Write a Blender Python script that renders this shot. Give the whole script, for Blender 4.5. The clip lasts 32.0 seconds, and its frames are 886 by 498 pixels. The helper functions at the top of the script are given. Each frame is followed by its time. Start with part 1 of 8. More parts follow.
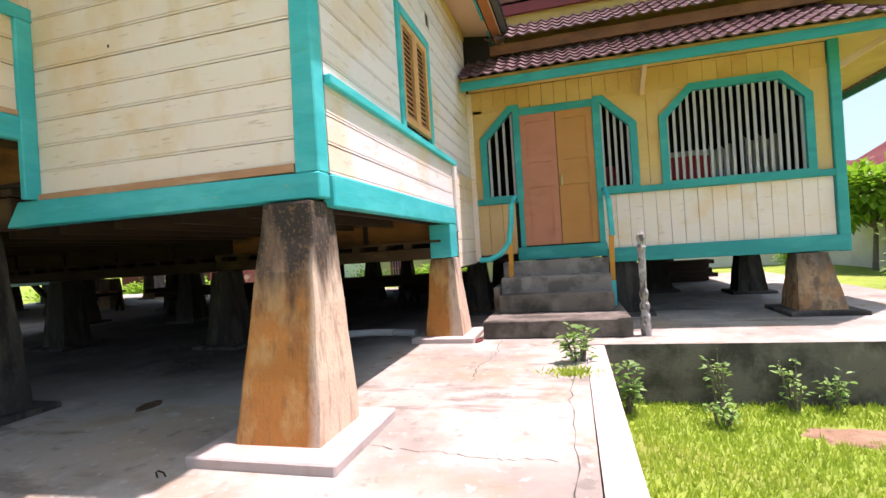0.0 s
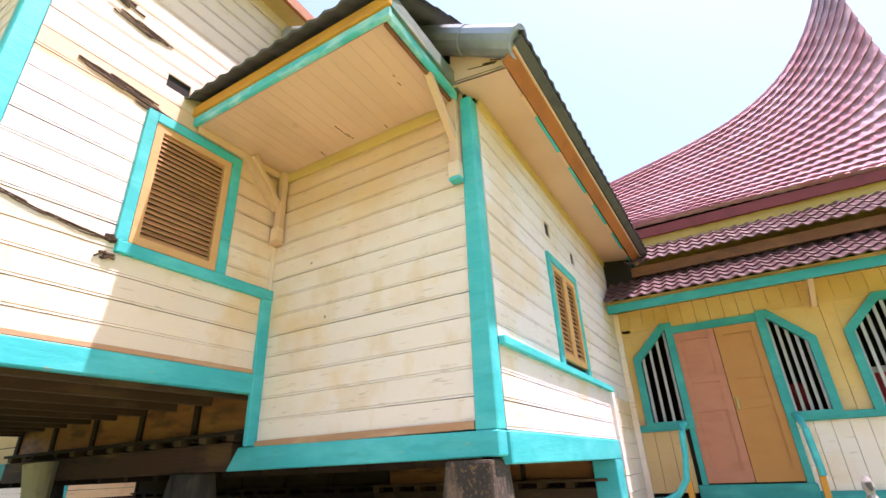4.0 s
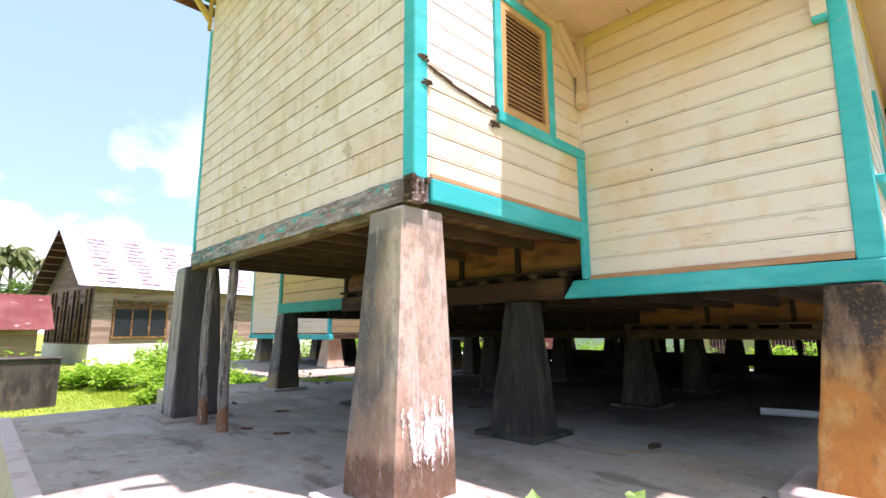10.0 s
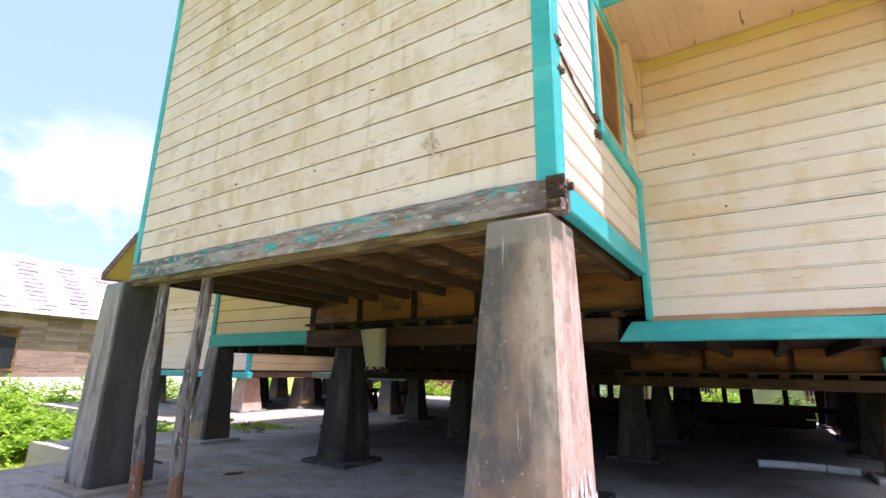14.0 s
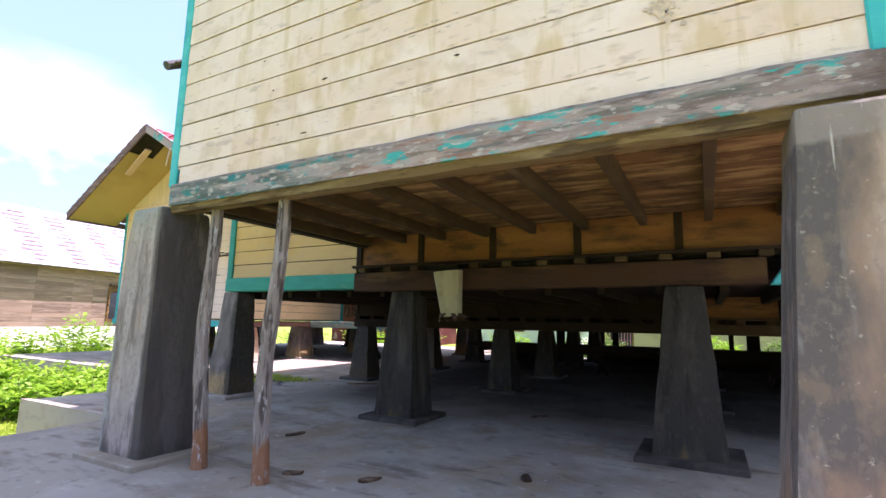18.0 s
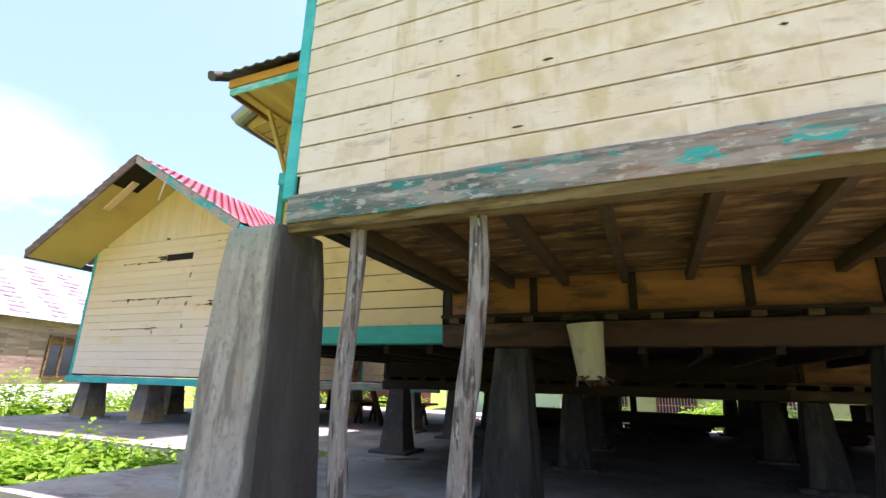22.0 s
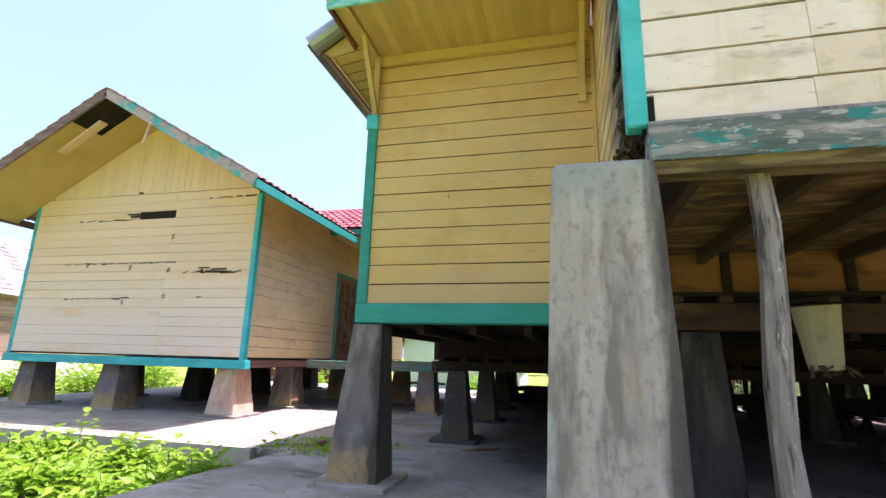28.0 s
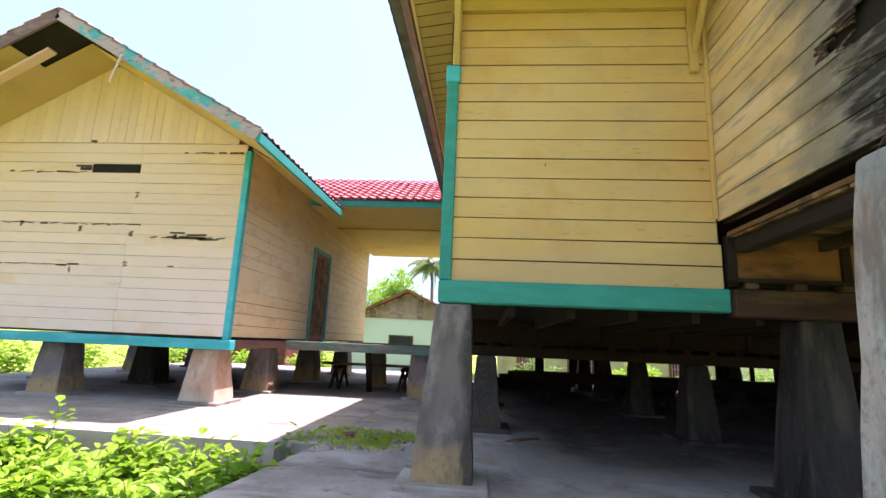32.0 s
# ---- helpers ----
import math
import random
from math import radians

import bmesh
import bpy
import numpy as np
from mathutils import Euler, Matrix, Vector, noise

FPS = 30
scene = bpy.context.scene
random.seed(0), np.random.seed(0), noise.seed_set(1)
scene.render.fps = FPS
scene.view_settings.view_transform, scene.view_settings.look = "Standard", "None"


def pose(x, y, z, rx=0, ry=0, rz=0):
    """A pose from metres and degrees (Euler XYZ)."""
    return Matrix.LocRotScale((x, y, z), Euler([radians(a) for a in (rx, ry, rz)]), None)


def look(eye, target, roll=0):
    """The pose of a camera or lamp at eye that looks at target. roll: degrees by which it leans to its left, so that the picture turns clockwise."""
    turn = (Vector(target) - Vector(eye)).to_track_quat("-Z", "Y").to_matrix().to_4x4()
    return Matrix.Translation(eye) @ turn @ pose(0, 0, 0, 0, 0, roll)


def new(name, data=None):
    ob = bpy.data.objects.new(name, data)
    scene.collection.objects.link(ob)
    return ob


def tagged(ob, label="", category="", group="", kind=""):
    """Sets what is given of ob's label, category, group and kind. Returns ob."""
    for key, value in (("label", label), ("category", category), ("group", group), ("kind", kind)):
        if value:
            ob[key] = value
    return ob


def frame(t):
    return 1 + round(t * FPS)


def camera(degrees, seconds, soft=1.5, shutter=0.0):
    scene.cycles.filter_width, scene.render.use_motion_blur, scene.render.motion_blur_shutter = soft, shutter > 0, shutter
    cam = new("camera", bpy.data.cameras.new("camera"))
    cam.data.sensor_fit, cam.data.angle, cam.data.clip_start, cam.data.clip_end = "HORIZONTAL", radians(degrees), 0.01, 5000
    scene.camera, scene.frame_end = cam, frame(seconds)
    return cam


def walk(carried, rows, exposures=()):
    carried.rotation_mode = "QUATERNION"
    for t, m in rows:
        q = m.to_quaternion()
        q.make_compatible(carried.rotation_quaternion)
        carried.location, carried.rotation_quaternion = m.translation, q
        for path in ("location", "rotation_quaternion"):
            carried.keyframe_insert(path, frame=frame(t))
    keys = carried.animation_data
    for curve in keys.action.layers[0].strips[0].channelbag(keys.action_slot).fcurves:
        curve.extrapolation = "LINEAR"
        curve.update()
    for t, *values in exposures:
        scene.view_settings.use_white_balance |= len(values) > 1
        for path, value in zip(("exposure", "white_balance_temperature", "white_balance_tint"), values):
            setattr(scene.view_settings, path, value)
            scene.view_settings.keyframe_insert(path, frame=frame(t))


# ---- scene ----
# seconds, eye (x, y, z), yaw, pitch, roll. Origin: front corner of the central block, on the concrete floor.
cam = camera(85.4, 32.0)
PATH = [
    (0, 4.168, -0.292, 1.251, 14.92, 0.07, -3.71),
    (0.5, 4.210, -0.362, 1.373, 12.65, 7.27, -3.65),
    (1, 4.204, -0.439, 1.452, 12.91, 13.02, -3.71),
    (1.5, 4.175, -0.520, 1.516, 14.95, 18.13, -3.76),
    (2, 4.159, -0.588, 1.559, 16.74, 22.39, -3.92),
    (2.5, 4.159, -0.643, 1.601, 18.56, 25.38, -3.93),
    (4.5, 3.992, -0.758, 1.604, 33.37, 23.82, -2.25),
    (5, 3.935, -0.888, 1.536, 37.57, 23.01, -1.75),
    (5.5, 3.871, -1.061, 1.408, 42.65, 18.21, -1.49),
    (6, 3.825, -1.246, 1.290, 46.90, 12.02, -1.26),
    (6.5, 3.803, -1.385, 1.249, 49.99, 7.72, -1.15),
    (7, 3.718, -1.485, 1.222, 52.41, 4.47, -1.02),
    (7.5, 3.544, -1.639, 1.178, 55.21, 2.34, -1.05),
    (8, 3.390, -1.831, 1.211, 57.69, 2.26, -0.93),
    (8.5, 3.287, -2.015, 1.215, 56.89, 2.69, -0.91),
    (9, 3.162, -2.238, 1.239, 52.70, 4.02, -0.72),
    (9.5, 3.014, -2.390, 1.262, 48.31, 6.41, -0.46),
    (10, 2.801, -2.416, 1.290, 45.74, 9.65, -0.33),
    (10.5, 2.599, -2.433, 1.336, 43.78, 12.21, -0.19),
    (11, 2.411, -2.499, 1.350, 40.10, 14.54, -0.06),
    (11.5, 2.192, -2.623, 1.362, 36.00, 17.34, 0.17),
    (12, 1.967, -2.691, 1.367, 33.60, 18.30, 0.47),
    (12.5, 1.712, -2.653, 1.353, 33.45, 17.21, 0.57),
    (13, 1.470, -2.620, 1.360, 34.86, 15.46, 0.72),
    (13.5, 1.233, -2.657, 1.327, 35.10, 13.73, 0.57),
    (14, 0.965, -2.742, 1.331, 33.32, 14.18, 0.95),
    (14.5, 0.716, -2.766, 1.322, 30.96, 15.03, 0.92),
    (16.5, -0.220, -2.910, 1.296, 25.83, 12.58, 1.31),
    (17, -0.409, -2.858, 1.289, 25.07, 10.89, 1.27),
    (17.5, -0.638, -2.754, 1.281, 27.37, 8.85, 0.98),
    (18, -0.833, -2.706, 1.269, 28.68, 8.55, 0.96),
    (18.5, -1.053, -2.704, 1.240, 25.92, 10.04, 0.95),
    (19, -1.361, -2.716, 1.275, 20.65, 12.91, 1.29),
    (19.5, -1.593, -2.655, 1.274, 16.63, 14.37, 1.49),
    (20, -1.835, -2.522, 1.254, 17.25, 14.30, 1.47),
    (20.5, -2.106, -2.442, 1.255, 20.99, 13.42, 1.53),
    (21, -2.382, -2.478, 1.211, 23.91, 12.43, 1.34),
    (21.5, -2.720, -2.561, 1.244, 24.20, 13.79, 1.49),
    (22, -2.968, -2.544, 1.264, 23.41, 15.54, 1.57),
    (22.5, -3.202, -2.472, 1.298, 23.83, 16.57, 1.59),
    (23, -3.439, -2.464, 1.302, 24.31, 16.46, 1.60),
    (23.5, -3.724, -2.550, 1.309, 23.53, 15.82, 1.60),
    (24, -3.995, -2.629, 1.309, 22.78, 15.88, 1.98),
    (24.5, -4.250, -2.615, 1.287, 24.03, 15.30, 1.76),
    (25, -4.496, -2.539, 1.302, 25.93, 14.22, 1.58),
    (25.5, -4.689, -2.507, 1.283, 25.40, 12.90, 1.47),
    (27.5, -5.453, -2.524, 1.318, 15.39, 12.31, 1.58),
    (28, -5.677, -2.421, 1.334, 14.27, 12.83, 1.60),
    (28.5, -5.869, -2.353, 1.317, 10.83, 13.76, 1.81),
    (29, -6.087, -2.339, 1.312, 4.81, 15.55, 1.97),
    (29.5, -6.332, -2.333, 1.334, 0.12, 17.06, 2.45),
    (30, -6.536, -2.256, 1.323, -1.55, 15.98, 2.55),
    (30.5, -6.749, -2.099, 1.317, -0.45, 13.58, 2.45),
    (31, -6.980, -2.004, 1.316, 1.57, 12.26, 2.49),
    (31.5, -7.234, -2.014, 1.302, 3.41, 11.53, 2.34),
    (32, -7.540, -2.069, 1.304, 5.12, 11.06, 2.55),
]
walk(cam, [(t, pose(x, y, z, 90 + pitch, 0, yaw) @ pose(0, 0, 0, 0, 0, roll)) for t, x, y, z, yaw, pitch, roll in PATH],
     exposures=[(0.0, 0.94, 6400, 32), (1.0, 1.20, 6330, 35), (2.0, 1.36, 6300, 37), (5.0, 1.26, 6310, 38), (9.0, 1.23, 6310, 33), (13.0, 1.17, 6100, 39), (17.0, 1.36, 6060, 41), (20.0, 1.39, 6060, 43), (23.0, 1.34, 6060, 38), (28.0, 1.38, 6100, 39), (32.0, 1.51, 6280, 40)])

# ---- daylight ----
world = bpy.data.worlds.new("sky")
scene.world = world
world.use_nodes = True
wn = world.node_tree
sky = wn.nodes.new("ShaderNodeTexSky")
sky.sky_type, sky.sun_disc = "NISHITA", False
SUN_TO = Vector((0.28, 0.10, 1.0)).normalized()
sky.sun_elevation = math.asin(SUN_TO.z)
sky.sun_rotation = math.atan2(SUN_TO.x, SUN_TO.y)
sky.air_density, sky.dust_density, sky.ozone_density = 1.0, 3.0, 0.8
tint = wn.nodes.new("ShaderNodeMix")
tint.data_type, tint.blend_type = "RGBA", "MULTIPLY"
tint.inputs[0].default_value = 1.0
tint.inputs[7].default_value = (0.93, 1.0, 0.96, 1)
wn.links.new(sky.outputs[0], tint.inputs[6])
haze = wn.nodes.new("ShaderNodeMix")
haze.data_type = "RGBA"
haze.inputs[0].default_value = 0.45
haze.inputs[7].default_value = (1.8, 3.08, 3.35, 1)
wn.links.new(tint.outputs[2], haze.inputs[6])
wn.links.new(haze.outputs[2], wn.nodes["Background"].inputs[0])
wn.nodes["Background"].inputs[1].default_value = 0.15
sun_data = bpy.data.lights.new("sun", "SUN")
sun_data.energy, sun_data.angle, sun_data.color = 5.0, radians(0.6), (1.0, 0.91, 0.85)
sun = new("sun", sun_data)
sun.matrix_basis = look(SUN_TO * 60, (0, 0, 0))


# ---- materials ----
def mat(name, base, layers=(), rough=0.75, bump=0.25, bump_scale=(30, 30, 30), rand=0.12, metal=0.0, spec=0.3, stretch=None):
    """base colour, then layers of (colour, noise scale per metre (x, y, z), low, high, amount), in world metres;
    a fourth number lets the stain run on from piece to piece."""
    m = bpy.data.materials.new(name)
    m.use_nodes = True
    nt = m.node_tree
    n, l = nt.nodes, nt.links
    bsdf = n["Principled BSDF"]
    geo = n.new("ShaderNodeNewGeometry")
    info = n.new("ShaderNodeObjectInfo")
    shift = n.new("ShaderNodeVectorMath")
    shift.operation = "MULTIPLY_ADD"
    cmb = n.new("ShaderNodeCombineXYZ")
    for i in range(3):
        l.new(info.outputs["Random"], cmb.inputs[i])
    l.new(cmb.outputs[0], shift.inputs[0])
    shift.inputs[1].default_value = (3.7, 2.3, 5.1)
    l.new(geo.outputs["Position"], shift.inputs[2])

    def noise_tex(scale, detail=5, rough_=0.6):
        mp = n.new("ShaderNodeMapping")
        mp.inputs["Scale"].default_value = scale[:3]
        l.new(geo.outputs["Position"] if len(scale) > 3 else shift.outputs[0], mp.inputs[0])
        tx = n.new("ShaderNodeTexNoise")
        tx.inputs["Scale"].default_value = 1.0
        tx.inputs["Detail"].default_value = detail
        tx.inputs["Roughness"].default_value = rough_
        l.new(mp.outputs[0], tx.inputs["Vector"])
        return tx.outputs["Fac"]

    # per-piece brightness
    var = n.new("ShaderNodeMapRange")
    l.new(info.outputs["Random"], var.inputs[0])
    var.inputs[3].default_value, var.inputs[4].default_value = 1 - rand, 1 + rand
    hsv = n.new("ShaderNodeHueSaturation")
    hsv.inputs["Color"].default_value = (*base, 1)
    l.new(var.outputs[0], hsv.inputs["Value"])
    col = hsv.outputs[0]
    for colour, scale, low, high, amount in layers:
        mr = n.new("ShaderNodeMapRange")
        if isinstance(scale[0], str):
            # a band with a ragged edge along one axis, for stains and painted shade: (axis, wobble, noise scale)
            sp = n.new("ShaderNodeSeparateXYZ")
            l.new(geo.outputs["Position"], sp.inputs[0])
            wb = n.new("ShaderNodeMath")
            wb.operation = "MULTIPLY_ADD"
            l.new(noise_tex((*scale[2], 1)), wb.inputs[0])
            wb.inputs[1].default_value = scale[1]
            l.new(sp.outputs[scale[0]], wb.inputs[2])
            l.new(wb.outputs[0], mr.inputs[0])
        else:
            l.new(noise_tex(scale), mr.inputs[0])
        mr.inputs[1].default_value, mr.inputs[2].default_value = low, high
        mr.inputs[4].default_value = amount
        mix = n.new("ShaderNodeMix")
        mix.data_type = "RGBA"
        l.new(mr.outputs[0], mix.inputs[0])
        l.new(col, mix.inputs[6])
        mix.inputs[7].default_value = (*colour, 1)
        col = mix.outputs[2]
    l.new(col, bsdf.inputs["Base Color"])
    bsdf.inputs["Roughness"].default_value = rough
    bsdf.inputs["Metallic"].default_value = metal
    bsdf.inputs["Specular IOR Level"].default_value = spec
    if bump:
        bp = n.new("ShaderNodeBump")
        bp.inputs["Strength"].default_value = bump
        bp.inputs["Distance"].default_value = 0.02
        l.new(noise_tex(bump_scale, 6, 0.7), bp.inputs["Height"])
        l.new(bp.outputs[0], bsdf.inputs["Normal"])
    return m


CREAM_X = mat("cream_paint_front", (0.795, 0.595, 0.488), [((0.845, 0.68, 0.62), (0.5, 0.5, 0.6, 1), 0.44, 0.58, 0.8), ((0.615, 0.435, 0.223), (2.6, 2.6, 1.0), 0.53, 0.63, 0.6), ((0.875, 0.715, 0.657), (1.5, 1.5, 1.2), 0.52, 0.60, 0.75), ((0.6, 0.43, 0.233), (9, 9, 0.9, 1), 0.58, 0.66, 0.45),
    ((0.834, 0.668, 0.606), ("X", 0.25, (2, 2, 3)), -4.33, -4.38, 0.6), ((0.577, 0.405, 0.265), (3, 3, 5), 0.55, 0.66, 0.4), ((0.453, 0.325, 0.278), (3.5, 3.5, 12), 0.60, 0.69, 0.5), ((0.309, 0.224, 0.195), (7, 7, 40), 0.65, 0.70, 0.5)], 0.62, 0.25, (3, 3, 60), 0.05)
CREAM = mat("cream_paint", (0.816, 0.649, 0.516), [((0.836, 0.717, 0.644), (0.45, 0.45, 0.6, 1), 0.44, 0.56, 0.85), ((0.755, 0.497, 0.227), (0.7, 0.7, 0.9, 1), 0.52, 0.62, 0.6), ((0.673, 0.392, 0.218), ("Z", 1.8, (0.8, 0.8, 1.0)), 4.5, 5.7, 0.8),
    ((0.714, 0.526, 0.313), (2.2, 2.2, 1.2), 0.54, 0.64, 0.5), ((0.428, 0.296, 0.19), (4, 4, 30), 0.62, 0.69, 0.5)], 0.6, 0.15, (3, 3, 60), 0.03)
WHITE = mat("white_paint", (0.776, 0.688, 0.679), [((0.718, 0.543, 0.36), (0.8, 0.8, 1.0, 1), 0.51, 0.62, 0.65), ((0.679, 0.468, 0.279), ("Z", 1.4, (1.4, 1.4, 1.6)), 5.1, 5.8, 0.6), ((0.504, 0.393, 0.309), (3, 3, 12), 0.58, 0.68, 0.45), ((0.291, 0.225, 0.179), (6, 6, 40), 0.64, 0.70, 0.6)], 0.6, 0.15, (3, 3, 60), 0.03)
YELLOW = mat("yellow_paint", (0.649, 0.399, 0.127), [((0.696, 0.471, 0.194), (0.5, 0.5, 0.7, 1), 0.45, 0.60, 0.8), ((0.564, 0.309, 0.0804), (1.2, 1.2, 1.2), 0.53, 0.64, 0.5), ((0.546, 0.377, 0.221), ("Z", 0.7, (1.5, 1.5, 3)), 2.75, 2.50, 0.55), ((0.546, 0.377, 0.2), (1.6, 1.6, 3), 0.56, 0.66, 0.45),
    ((0.339, 0.232, 0.114), (5, 5, 30), 0.63, 0.70, 0.5)], 0.62, 0.18, (3, 3, 60), 0.05)
SOFFIT = mat("soffit_paint", (0.681, 0.443, 0.302), [((0.576, 0.347, 0.184), (0.7, 0.7, 0.7, 1), 0.48, 0.7, 0.6), ((0.716, 0.502, 0.367), (0.5, 0.5, 0.5, 1), 0.52, 0.68, 0.6), ((0.349, 0.207, 0.105), (3, 3, 3), 0.68, 0.76, 0.4)], 0.75, 0.1, rand=0.05)
SOFFIT_Y = mat("yellow_soffit_paint", (0.598, 0.41, 0.144), [((0.396, 0.237, 0.072), (0.8, 0.8, 0.8), 0.5, 0.75, 0.6)], 0.75, 0.2)
ANNEX = mat("weathered_annex_paint", (0.82, 0.598, 0.405), [((0.84, 0.665, 0.565), ("Z", 2.2, (0.3, 0.3, 0.6)), 4.4, 3.0, 0.85), ((0.8, 0.529, 0.265), (0.8, 0.8, 0.9), 0.54, 0.66, 0.6), ((0.6, 0.41, 0.265), (1.5, 1.5, 9), 0.6, 0.72, 0.4)], 0.65, 0.15, (3, 3, 60), 0.04)
TEAL = mat("teal_paint", (0.02, 0.43, 0.46), [((0.10, 0.62, 0.64), (1.5, 1.5, 4), 0.45, 0.7, 0.6), ((0.02, 0.28, 0.27), (2, 2, 9), 0.55, 0.75, 0.5),
    ((0.45, 0.35, 0.26), (7, 7, 25), 0.68, 0.74, 0.7)], 0.5, 0.25, (6, 6, 40), 0.08)
# the teal paint again, darkened for the veranda's shade
TEAL_SHADE = mat("shaded_teal_paint", (0.014, 0.30, 0.29), [((0.05, 0.42, 0.40), (1.5, 1.5, 4), 0.48, 0.7, 0.6), ((0.015, 0.18, 0.17), (2, 2, 9), 0.55, 0.75, 0.5)], 0.5, 0.25, (6, 6, 40), 0.08)
TEAL_W = mat("bleached_teal_paint", (0.05, 0.47, 0.49), [((0.42, 0.72, 0.73), (2.5, 2.5, 6), 0.46, 0.62, 0.8), ((0.02, 0.36, 0.35), (3, 3, 9), 0.55, 0.68, 0.6), ((0.30, 0.33, 0.29), (7, 7, 25), 0.66, 0.72, 0.6)], 0.6, 0.3, (6, 6, 40), 0.05)
TEAL_D = mat("green_teal_paint", (0.012, 0.27, 0.22), [((0.02, 0.36, 0.31), (1.5, 1.5, 6), 0.45, 0.7, 0.6), ((0.30, 0.22, 0.16), (6, 6, 22), 0.66, 0.73, 0.7)], 0.55, 0.3, (6, 6, 40), 0.08)
FADED = mat("faded_green_grey_beam", (0.13, 0.17, 0.14), [((0.04, 0.22, 0.19), (1.1, 2, 6), 0.50, 0.62, 0.8), ((0.25, 0.21, 0.17), (3, 3, 14), 0.52, 0.64, 0.7)], 0.8, 0.4, (6, 6, 40))
PEELED = mat("peeled_beam", (0.37, 0.285, 0.27), [((0.5, 0.41, 0.4), (2, 6, 12), 0.46, 0.60, 0.8), ((0.14, 0.10, 0.0918), (3, 12, 22), 0.53, 0.64, 0.7), ((0.38, 0.16, 0.0972), (1.6, 7, 14), 0.54, 0.63, 0.6),
    ((0.03, 0.44, 0.454), (3.4, 7, 9), 0.565, 0.585, 0.95), ((0.03, 0.115, 0.113), ("X", 3.6, (1.2, 6, 9)), -1.2, -2.2, 0.6), ((0.42, 0.36, 0.356), (2.2, 9, 14), 0.53, 0.60, 0.8), ((0.12, 0.16, 0.151), (2, 8, 16), 0.54, 0.62, 0.6), ((0.48, 0.36, 0.346), (3, 9, 12), 0.55, 0.61, 0.8), ((0.1, 0.055, 0.0454), ("X", 0.9, (6, 9, 16)), 0.05, 0.45, 0.7), ((0.60, 0.53, 0.51), (8, 14, 26), 0.57, 0.61, 0.75)], 0.85, 0.9, (8, 40, 60))
SALMON = mat("faded_salmon_strip", (0.52, 0.27, 0.15), [((0.66, 0.45, 0.28), (2, 2, 10), 0.5, 0.7, 0.7)], 0.8)
ORANGE = mat("orange_paint", (0.60, 0.27, 0.03), [((0.42, 0.16, 0.03), (2, 2, 4), 0.5, 0.7, 0.6)], 0.6)
RUST_ORANGE = mat("brown_orange_paint", (0.383, 0.128, 0.0315), [((0.255, 0.085, 0.027), (2, 2, 4), 0.5, 0.7, 0.6)], 0.6)
SHUTTER = mat("peach_paint", (0.66, 0.36, 0.15), [((0.55, 0.26, 0.1), (3, 3, 9), 0.5, 0.7, 0.5)], 0.6)
SLAT = mat("brown_slat_paint", (0.48, 0.235, 0.105), [((0.3, 0.13, 0.06), (3, 3, 9), 0.5, 0.66, 0.6)], 0.65)
# near-black backing that stands for the unlit space behind boards and openings
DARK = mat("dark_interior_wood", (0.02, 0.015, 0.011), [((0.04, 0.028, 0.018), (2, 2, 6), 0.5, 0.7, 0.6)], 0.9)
UNDER = mat("old_brown_timber", (0.17, 0.084, 0.03), [((0.40, 0.245, 0.09), (1.6, 7, 3), 0.50, 0.63, 0.8), ((0.036, 0.0213, 0.0128), (2.4, 3, 6), 0.50, 0.64, 0.8)], 0.85, 0.4, (6, 6, 40))
UNDER_B = mat("dull_brown_block", (0.068, 0.04, 0.0192), [((0.12, 0.076, 0.036), (2, 2, 6), 0.5, 0.65, 0.7)], 0.85, 0.4, (6, 6, 40))
UNDER_T = mat("rotten_tan_beam", (0.19, 0.12, 0.05), [((0.27, 0.19, 0.09), (1.4, 5, 9), 0.48, 0.60, 0.8), ((0.075, 0.045, 0.022), (2.5, 8, 14), 0.50, 0.60, 0.8)], 0.9, 0.8, (6, 30, 50))
UNDER_P = mat("orange_brown_plank", (0.22, 0.085, 0.025), [((0.30, 0.13, 0.04), (1.0, 1.0, 4), 0.48, 0.62, 0.7), ((0.06, 0.026, 0.012), (1.4, 1.4, 5), 0.52, 0.64, 0.8)], 0.6, 0.25, (5, 5, 40))
BEARER = mat("red_brown_bearer", (0.0562, 0.0252, 0.014), [((0.112, 0.0612, 0.021), (1.0, 1.0, 6), 0.54, 0.66, 0.7), ((0.0225, 0.013, 0.0084), (2, 2, 8), 0.5, 0.64, 0.7)], 0.8, 0.4, (6, 6, 40))
# near-black, with the deep shade under the floors taken into the colour
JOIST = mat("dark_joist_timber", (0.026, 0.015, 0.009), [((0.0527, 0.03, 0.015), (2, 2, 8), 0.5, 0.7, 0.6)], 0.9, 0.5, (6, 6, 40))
GREYPOST = mat("weathered_grey_wood", (0.3, 0.25, 0.232), [((0.12, 0.09, 0.081), (9, 9, 2.5), 0.5, 0.66, 0.85), ((0.42, 0.34, 0.302), (6, 6, 3), 0.55, 0.7, 0.6)], 0.9, 0.9, (40, 40, 4))
PROP = mat("weathered_pole_wood", (0.27, 0.215, 0.2), [((0.06, 0.045, 0.041), (26, 26, 3.0), 0.50, 0.60, 0.85), ((0.4, 0.34, 0.324), (14, 14, 3.5), 0.53, 0.62, 0.7), ((0.32, 0.12, 0.0378), ("Z", 0.5, (9, 9, 4)), 0.60, 0.50, 0.75), ((0.52, 0.48, 0.486), (22, 22, 7), 0.60, 0.645, 0.75)], 0.9, 0.9, (40, 40, 4))
